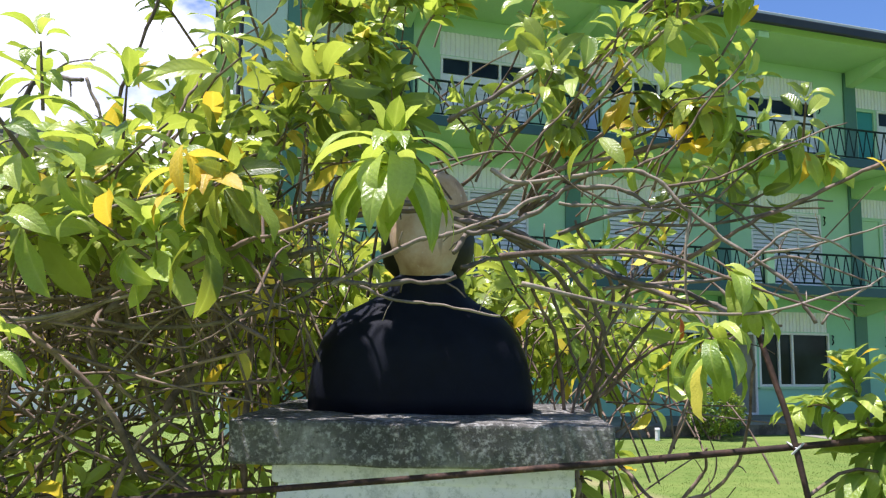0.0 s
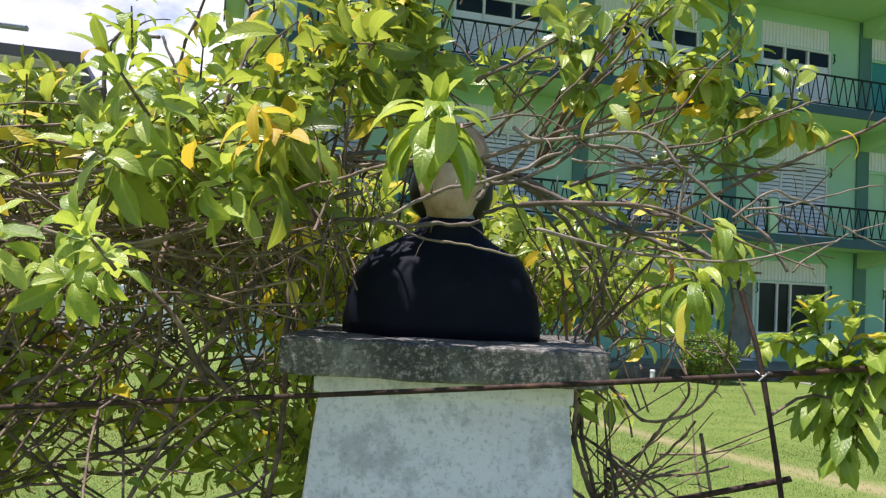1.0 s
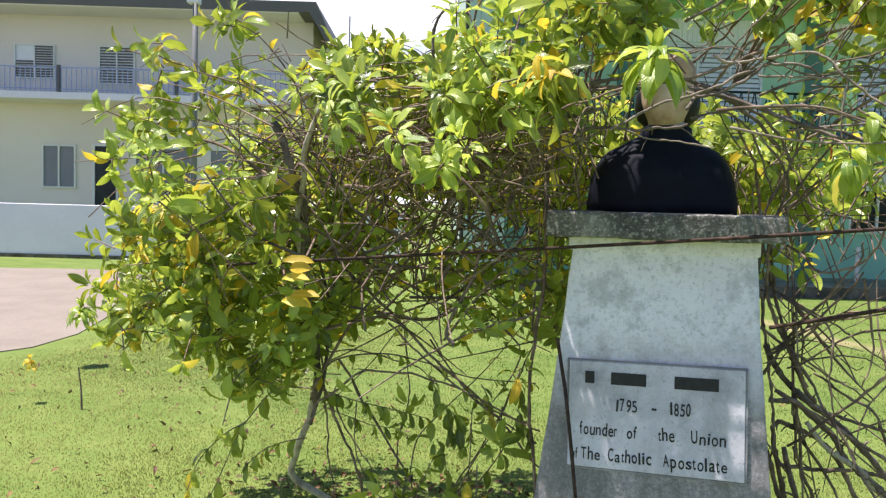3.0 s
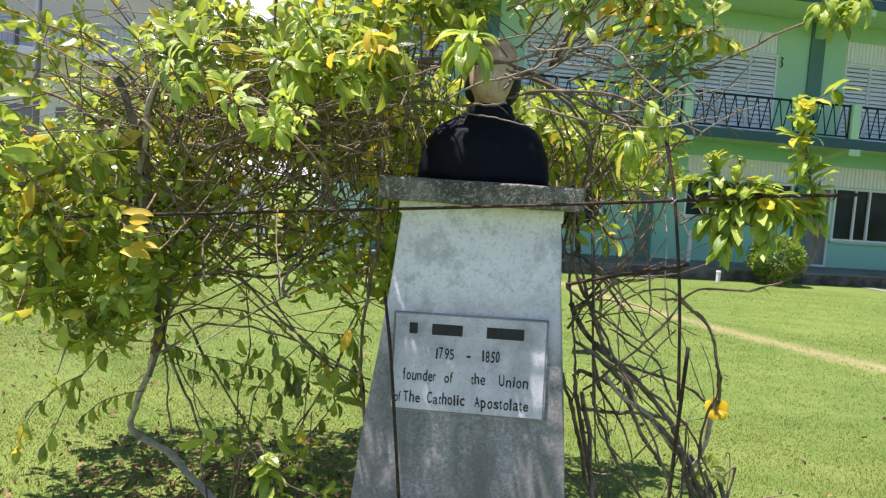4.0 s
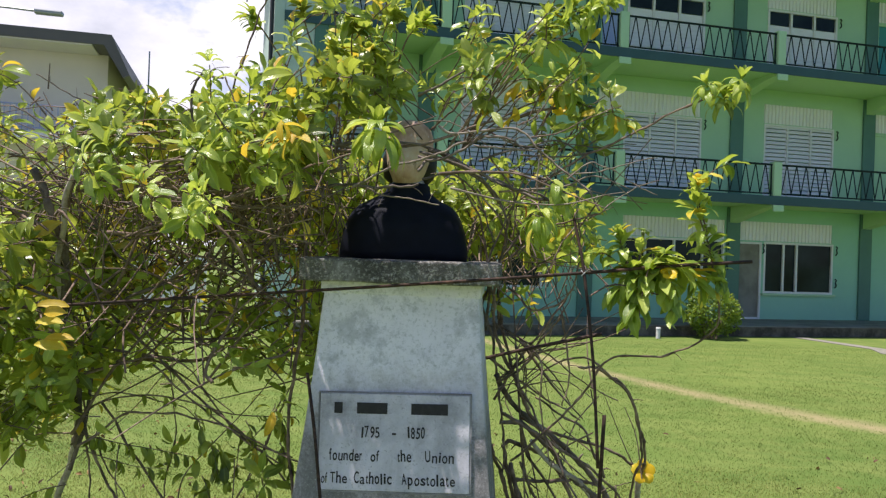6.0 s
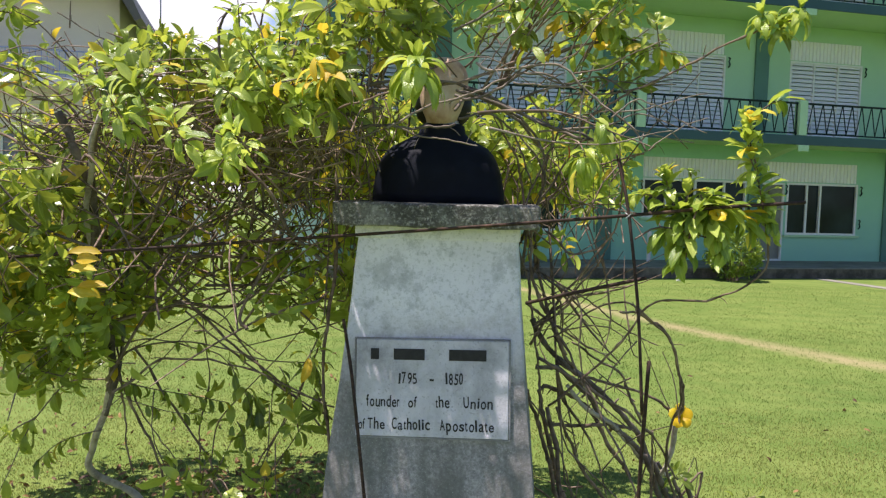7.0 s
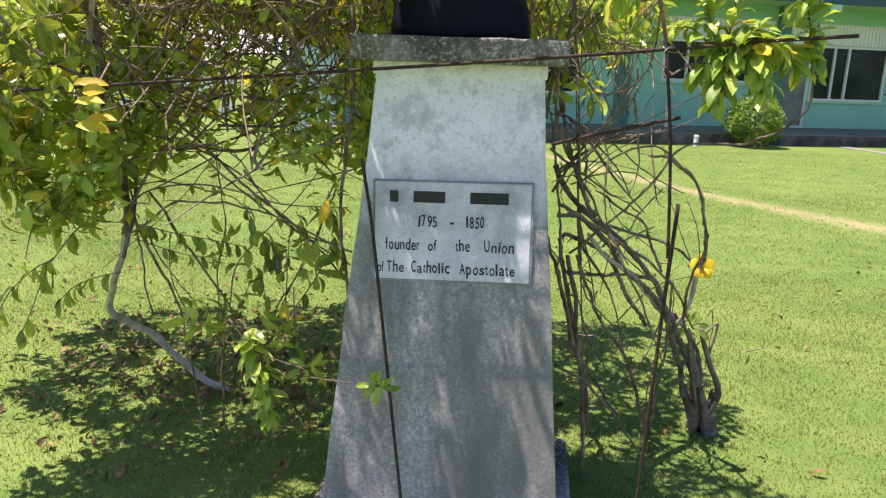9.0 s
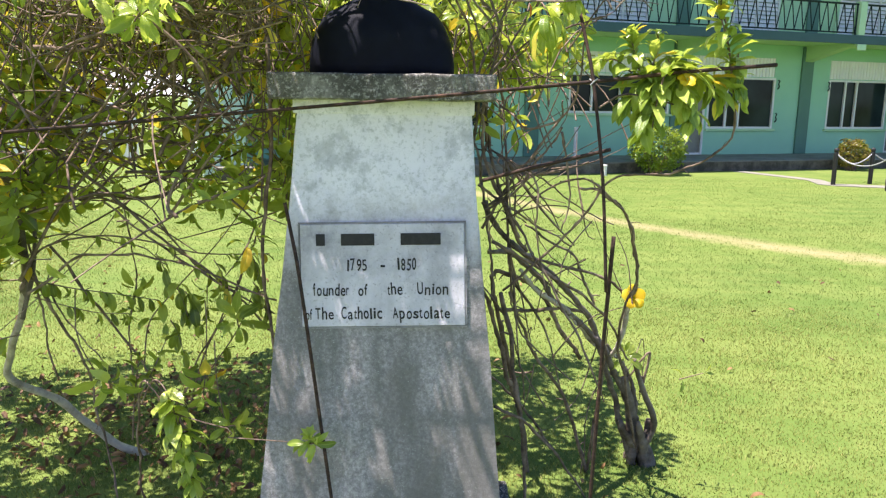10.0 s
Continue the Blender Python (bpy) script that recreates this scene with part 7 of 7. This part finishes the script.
# sprigs that hang over the fence bar
for ctrl, whorls, per, size in (([(0.88, -0.05, 1.72), (0.80, -0.06, 1.70), (0.70, -0.07, 1.63)], 9, 5, 0.108), ([(0.82, -0.05, 1.76), (0.85, -0.08, 1.68), (0.88, -0.10, 1.59)], 9, 5, 0.105),
                                ([(0.84, -0.05, 1.73), (0.92, -0.04, 1.71), (0.99, -0.02, 1.65)], 9, 5, 0.098), ([(0.80, -0.06, 1.70), (0.77, -0.08, 1.62), (0.755, -0.09, 1.55)], 8, 5, 0.102),
                                ([(0.75, -0.05, 1.70), (0.725, -0.05, 1.77), (0.71, -0.05, 1.82)], 6, 5, 0.088), ([(0.77, -0.05, 1.72), (0.79, -0.05, 1.79), (0.785, -0.05, 1.83)], 4, 4, 0.08), ([(0.72, -0.05, 1.72), (0.67, -0.05, 1.755), (0.63, -0.06, 1.75)], 5, 4, 0.085)):
    climber.spray(ctrl, whorls, per, size, 1, -0.2 if ctrl[-1][2] < 1.7 else -0.1, 0.03, 0.003, 0.05)
# leafy stem that climbs up on its own
climber.spray([(1.02, -0.02, 1.69), (0.99, -0.05, 1.80), (0.955, -0.05, 1.90), (0.955, -0.05, 1.98)], 14, 5, 0.09, 1, 0.2, 0.04, 0.003, 0.0)
climber.spray([(1.03, -0.02, 1.78), (1.03, -0.03, 1.72), (1.05, -0.04, 1.66)], 5, 3, 0.08, 1, 0.6, 0.04, 0.0025, 0.2)
climber.spray([(0.955, -0.05, 1.98), (1.0, -0.03, 2.03), (1.06, 0.0, 2.06)], 3, 3, 0.082, 1, 0.3, 0.04, 0.0025, 0.4)
# sprig with a yellowed leaf beside the bust
climber.twig([(0.40, 0.02, 1.93), (0.44, -0.10, 1.91), (0.46, -0.16, 1.86)], 0.003, 0.002)
for k in range(18):
    tier = k % 3
    d = Vector((math.cos(k * 2.4), math.sin(k * 2.4), (-0.45, -0.05, 0.5)[tier]))
    climber.held(Vector((0.458, -0.165, 1.845 + 0.014 * tier)) + d * 0.006, d, (0.105, 0.10, 0.085)[tier], 1, 5 + k % 2, 0.3 * math.sin(k))
climber.spray([(0.47, -0.13, 1.99), (0.50, -0.15, 1.96), (0.525, -0.16, 1.91)], 3, 4, 0.085, 1, 0.1, 0.0, 0.0025, 0.4)
# bright low sprig beside the trunk
shrub.spray([(-0.84, 0.16, 0.60), (-0.775, 0.12, 0.70), (-0.72, 0.09, 0.66), (-0.685, 0.07, 0.56), (-0.652, 0.05, 0.45), (-0.637, 0.04, 0.35)], 13, 5, 0.10, 1, -0.5, 0.0, 0.003, 0.4)
shrub.spray([(-0.92, 0.26, 0.42), (-0.90, 0.25, 0.58), (-0.86, 0.22, 0.76)], 4, 3, 0.09, 0, 0.0, 0.02, 0.0035, 0.35)
shrub.spray([(-0.90, 0.25, 0.55), (-0.82, 0.24, 0.70), (-0.76, 0.22, 0.82)], 3, 3, 0.09, 0, 0.1, 0.02, 0.003, 0.35)
climber.twig([(0.62, -0.1, 1.62), (0.70, -0.09, 1.66), (0.84, -0.1, 1.63)], 0.003, 0.0022)
climber.twig([(0.80, -0.1, 1.72), (0.78, -0.1, 1.62), (0.77, -0.1, 1.50)], 0.003, 0.0022)
shrub.twig([(-0.74, 0.1, 0.60), (-0.5, 0.0, 0.585), (-0.21, -0.13, 0.60)], 0.0028, 0.0018)


def hanging(plant, x, y, z, n, size, kind, spread):
    """A few drooping single leaves."""
    for i in range(n):
        m = pose(x + rng.uniform(-spread, spread), y + rng.uniform(-spread, spread), z - i * 0.018 + rng.uniform(-0.025, 0.025), rng.uniform(-85, -25), rng.uniform(-30, 30), rng.uniform(60, 300))
        plant.leaf(m, size * rng.uniform(0.8, 1.15), kind)


for k in range(9):
    # a bunch of yellowed leaves
    shrub.held((-0.29 + rng.uniform(-0.03, 0.03), -0.36 + rng.uniform(-0.02, 0.02), 2.11 - 0.008 * k), (rng.uniform(-0.8, 0.8), rng.uniform(-0.8, -0.1), rng.uniform(-0.9, 0.1)), rng.uniform(0.065, 0.09), 2, k % 2, rng.uniform(-0.7, 0.7))
hanging(shrub, -0.25, -0.38, 2.06, 6, 0.095, 0, 0.03)
hanging(shrub, -0.57, 0.42, 1.75, 2, 0.08, 2, 0.02)
hanging(shrub, -0.34, 0.0, 1.83, 2, 0.07, 2, 0.015)
climber.held((0.43, -0.20, 1.82), (-0.12, -0.15, -1.0), 0.085, 2, 3, 0.6)
hanging(climber, 0.40, -0.18, 1.90, 1, 0.045, 3, 0.01)
hanging(shrub, -1.7, -0.05, 1.75, 16, 0.07, 2, 0.16)
hanging(shrub, -0.45, 0.1, 2.45, 5, 0.075, 2, 0.15)
hanging(climber, 0.38, 0.05, 2.33, 3, 0.07, 2, 0.02)
hanging(climber, 0.38, 0.05, 2.22, 3, 0.075, 2, 0.02)
hanging(climber, 0.29, -0.12, 2.20, 2, 0.085, 0, 0.02)
climber.held((0.71, -0.15, 2.15), (0.9, -0.1, -0.25), 0.072, 2, 5, 0.4)
# yellow leaves held out sideways, one above the other
for i, drop in enumerate((0.0, 0.018, 0.055, 0.105, 0.12)):
    shrub.leaf(pose(-1.10 + 0.03 * (i % 2), -0.27, 1.53 - drop, rng.uniform(-10, 15), 50 + rng.uniform(-20, 20), -90 + rng.uniform(-25, 25)), 0.10, 2, 3)
# two pale leaves standing up
climber.leaf(pose(0.27, -0.12, 2.31, 70, 15, 10), 0.085, 1, 3)
climber.leaf(pose(0.25, -0.12, 2.26, 60, -10, -20), 0.075, 1, 0)
shrub.make()
climber.make()


def flower(plant, p, face, size=0.04):
    """A trumpet flower with five rounded petals."""
    q = Vector(face).normalized().to_track_quat("Z", "Y").to_matrix().to_4x4()
    fl = part("flower", tube([(0, 0, -size * 1.1), (0, 0, -size * 0.5), (0, 0, 0)], [0.004, 0.008, size * 0.35], 8, cap=False), PETAL, plant.ob, "yellow trumpet flower", True, Matrix.Translation(p) @ q)
    b = bmesh.new()
    rows = []
    for i in range(5):
        t = i / 4
        w = size * 0.62 * math.sin(math.pi * (0.18 + 0.74 * t)) ** 0.7
        rows.append([b.verts.new((s * w, size * (0.25 + t), size * (0.30 * math.sin(t * 2.4) - 0.12 * abs(s)))) for s in (-1, 0, 1)])
    for ra, rb2 in zip(rows, rows[1:]):
        for j in (0, 1):
            b.faces.new((ra[j], ra[j + 1], rb2[j + 1], rb2[j]))
    me = mesh_of(b, "petal", PETAL, True)
    for k in range(5):
        part("petal", me, None, fl, at=Matrix.Rotation(math.tau * k / 5, 4, "Z"))


flower(climber, (0.535, 0.20, 2.28), (0.1, -0.9, 0.3), 0.042)
flower(climber, (0.928, 0.60, 0.89), (0.1, -0.7, 0.3), 0.04)
flower(climber, (0.955, -0.07, 2.0), (0.2, -0.6, 0.7), 0.022)
flower(climber, (0.86, -0.11, 1.70), (0.0, -0.6, 0.6), 0.022)


# ---- saplings in the lawn ----
def sapling(at, height, size, kind, label):
    """A thin stem with a rosette of leaves on top."""
    p = Plant(thing("sapling", at, label, "sapling"))
    p.twig([(0, 0, -0.02), (0.02, 0.01, height * 0.5), (0.0, 0, height)], 0.009, 0.005, 8, 6)
    rosette(p, (0, 0, height), size, 13, kind)
    rosette(p, (0.02, 0, height * 0.86), size * 0.9, 9, kind)
    p.make(40)
    return p


sapling(pose(-5.72, 3.75, 0), 0.56, 0.24, 1, "small sapling with a leafy head on a thin stem")
sapling(pose(-5.05, 2.5, 0), 0.34, 0.09, 2, "tiny yellowing sapling on a bare stem")


# ---- hedges by the building ----
def hedge(name, at, label, rx, rz, material, count, seed):
    r = random.Random(seed)
    ob = thing(name, at, label, "bush")
    st = bmesh.new()
    for i in range(14):
        a = i * 2.4
        tube([(0.1 * math.cos(a), 0.1 * math.sin(a), -0.02), (rx * 0.4 * math.cos(a), rx * 0.4 * math.sin(a), rz * 0.7), (rx * 0.7 * math.cos(a), rx * 0.7 * math.sin(a), rz * 1.3)], [0.02, 0.014, 0.006], 5, st)
    part("stems", st, TWIG, ob)
    verts, faces, off = [], [], 0
    for i in range(count):
        d = Vector((r.gauss(0, 1), r.gauss(0, 1), r.gauss(0, 1))).normalized()
        rad = r.uniform(0.55, 1.0) ** 0.5 * (1 + 0.28 * noise.noise(d * 2.2 + Vector((seed, 0, 0))))
        p = Vector((d.x * rx * rad, d.y * rx * 0.8 * rad, rz + d.z * rz * 0.92 * rad))
        if p.z < 0.08:
            continue
        m = Matrix.Translation(p) @ Euler((r.uniform(-1.2, 1.2), r.uniform(-1, 1), r.uniform(0, 6.28))).to_matrix().to_4x4()
        v, f = SHAPES[i % 5]
        verts.append(v @ (np.array(m.to_3x3()) * r.uniform(0.07, 0.12)).T + np.array(p))
        faces += [tuple(k + off for k in q) for q in f]
        off += len(v)
    me = bpy.data.meshes.new("crown")
    me.from_pydata([tuple(p) for p in np.concatenate(verts)], [], faces)
    me.materials.append(material)
    tagged(part("crown", me, None, ob), kind="stuff")
    return ob


hedge("hedge_bush", pose(5.0, 15.45, 0), "dense rounded green bush against the school walkway", 0.62, 0.58, BUSH_LEAF, 2600, 3)
hedge("croton_bush", BASE @ pose(7.9, -0.75, 0), "small bronze-green bush by the walkway", 0.42, 0.42, CROTON_LEAF, 1300, 7)

# ---- fallen leaves ----
verts, faces, off = [], [], 0
for i in range(1330):
    if i >= 1150:
        x, y = nrng.uniform(-6.2, -1.6), nrng.uniform(0.6, 4.2)
    elif i < 1010:
        # real litter under the shrub, laid thick and dark to deepen the shade there
        x, y = nrng.normal(-1.2, 0.65), nrng.normal(1.3, 0.5)
    else:
        x, y = nrng.uniform(-6.5, 4.5), nrng.uniform(0.3, 5.5)
    m = Euler((nrng.uniform(-0.7, 0.7), nrng.uniform(-0.9, 0.9), nrng.uniform(0, 6.28))).to_matrix()
    v, f = SHAPES[i % 7]
    verts.append(v @ (np.array(m) * nrng.uniform(0.035, 0.075)).T + np.array((x, y, 0.03)))
    faces += [tuple(k + off for k in q) for q in f]
    off += len(v)
me = bpy.data.meshes.new("fallen_leaves")
me.from_pydata([tuple(p) for p in np.concatenate(verts)], [], faces)
me.materials.append(DRY_LEAF)
tagged(part("fallen_leaves", me, None), "dry brown leaves scattered on the lawn", "leaf litter", kind="stuff")


# ---- grass ----
def grass_material(name, *tones):
    m, b, co = start(name, 0.6, 0.0, 0.3)
    geo = nd(m, "ShaderNodeNewGeometry")
    n = texture(m, co, 2.6, 6.0, 0.65)
    c = ramp(m, geo.outputs["Random Per Island"], list(zip((0.0, 0.35, 0.8, 1.0), tones)))
    c = mixc(m, ramp(m, n, [(0.45, (0, 0, 0)), (0.75, (0.4, 0.4, 0.4))]), c, (0.30, 0.33, 0.10))
    lk(m, c, b.inputs["Base Color"])
    tr = nd(m, "ShaderNodeBsdfTranslucent")
    lk(m, c, tr.inputs["Color"])
    mx = nd(m, "ShaderNodeMixShader", Fac=0.35)
    lk(m, b.outputs["BSDF"], mx.inputs[1])
    lk(m, tr.outputs["BSDF"], mx.inputs[2])
    lk(m, mx.outputs["Shader"], m.node_tree.nodes["Material Output"].inputs["Surface"])
    return m


def grass(n, x0, x1, y0, y1, power, tall, wide):
    x = nrng.uniform(x0, x1, n)
    y = y0 + (y1 - y0) * nrng.uniform(0, 1, n) ** power
    track = np.abs(y - (9.95 - 1.72 * (x - 1.5) + 0.15 * (x - 1.5) ** 2))
    foot = (np.abs(x + 0.005) < 0.46) & (y > -0.14) & (y < 0.68)
    edge = np.minimum.reduce([x - x0, x1 - x, y - y0, y1 - y]) + 0.25 * np.sin(x * 3.1 + y) * np.sin(y * 2.7)
    foot |= nrng.uniform(0, 0.9, n) > edge
    keep = (nrng.uniform(0, 1, n) < 0.22 + 0.9 * track) & ~foot
    x, y = x[keep], y[keep]
    k = len(x)
    a = nrng.uniform(0, math.tau, k)
    clump = 0.5 + 0.5 * np.sin(x * 9.1 + 2 * np.sin(y * 5.3)) * np.sin(y * 8.3 + 1.7 * np.sin(x * 6.1))
    h = tall * nrng.uniform(0.4, 1.2, k) * (0.65 + 0.7 * clump)
    w = wide * nrng.uniform(0.7, 1.3, k)
    lean = h * nrng.uniform(0.2, 1.1, k)
    la = nrng.uniform(0, math.tau, k)
    ca, sa = np.cos(a) * w, np.sin(a) * w
    lx, ly = np.cos(la) * lean, np.sin(la) * lean
    v = np.empty((k, 5, 3))
    v[:, 0] = np.stack([x - ca, y - sa, np.zeros(k)], 1)
    v[:, 1] = np.stack([x + ca, y + sa, np.zeros(k)], 1)
    v[:, 2] = np.stack([x + ca * 0.7 + lx * 0.35, y + sa * 0.7 + ly * 0.35, h * 0.6], 1)
    v[:, 3] = np.stack([x - ca * 0.7 + lx * 0.35, y - sa * 0.7 + ly * 0.35, h * 0.6], 1)
    v[:, 4] = np.stack([x + lx, y + ly, h], 1)
    me = bpy.data.meshes.new("grass")
    base = np.arange(k) * 5
    quads = np.stack([base, base + 1, base + 2, base + 3], 1)
    tris = np.stack([base + 3, base + 2, base + 4], 1)
    me.vertices.add(k * 5)
    me.vertices.foreach_set("co", v.reshape(-1))
    me.loops.add(k * 7)
    me.polygons.add(k * 2)
    me.loops.foreach_set("vertex_index", np.concatenate([quads, tris], 1).reshape(-1))
    starts = np.stack([np.arange(k) * 7, np.arange(k) * 7 + 4], 1).reshape(-1)
    me.polygons.foreach_set("loop_start", starts)
    me.update(calc_edges=True)
    me.validate()
    return me


GRASS = grass_material("grass_blade", (0.12, 0.155, 0.033), (0.19, 0.232, 0.05), (0.285, 0.315, 0.079), (0.42, 0.39, 0.14))
LUSH_GRASS = grass_material("lush_grass_blade", (0.112, 0.176, 0.036), (0.134, 0.20, 0.041), (0.164, 0.23, 0.052), (0.225, 0.26, 0.078))
DRY_GRASS = grass_material("dry_grass_blade", (0.19, 0.19, 0.055), (0.29, 0.285, 0.08), (0.40, 0.37, 0.12), (0.53, 0.45, 0.19))
for args, material, label in (((260000, -3.8, 3.8, -1.0, 4.2, 1.1, 0.015, 0.0021), GRASS, "short mown grass blades on the near lawn"),
                              ((150000, -6.5, 6.5, 3.0, 9.0, 1.0, 0.016, 0.0024), LUSH_GRASS, "short mown grass blades of the middle lawn"),
                              ((100000, -7.0, -2.9, 0.0, 7.5, 1.0, 0.016, 0.0022), DRY_GRASS, "short yellowing grass by the driveway"),
                              ((90000, -10.0, 11.0, 7.5, 15.2, 1.0, 0.015, 0.0035), LUSH_GRASS, "short mown grass of the far lawn")):
    me = grass(*args)
    me.materials.append(material)
    tagged(part("grass", me, None), label, "grass", kind="stuff")
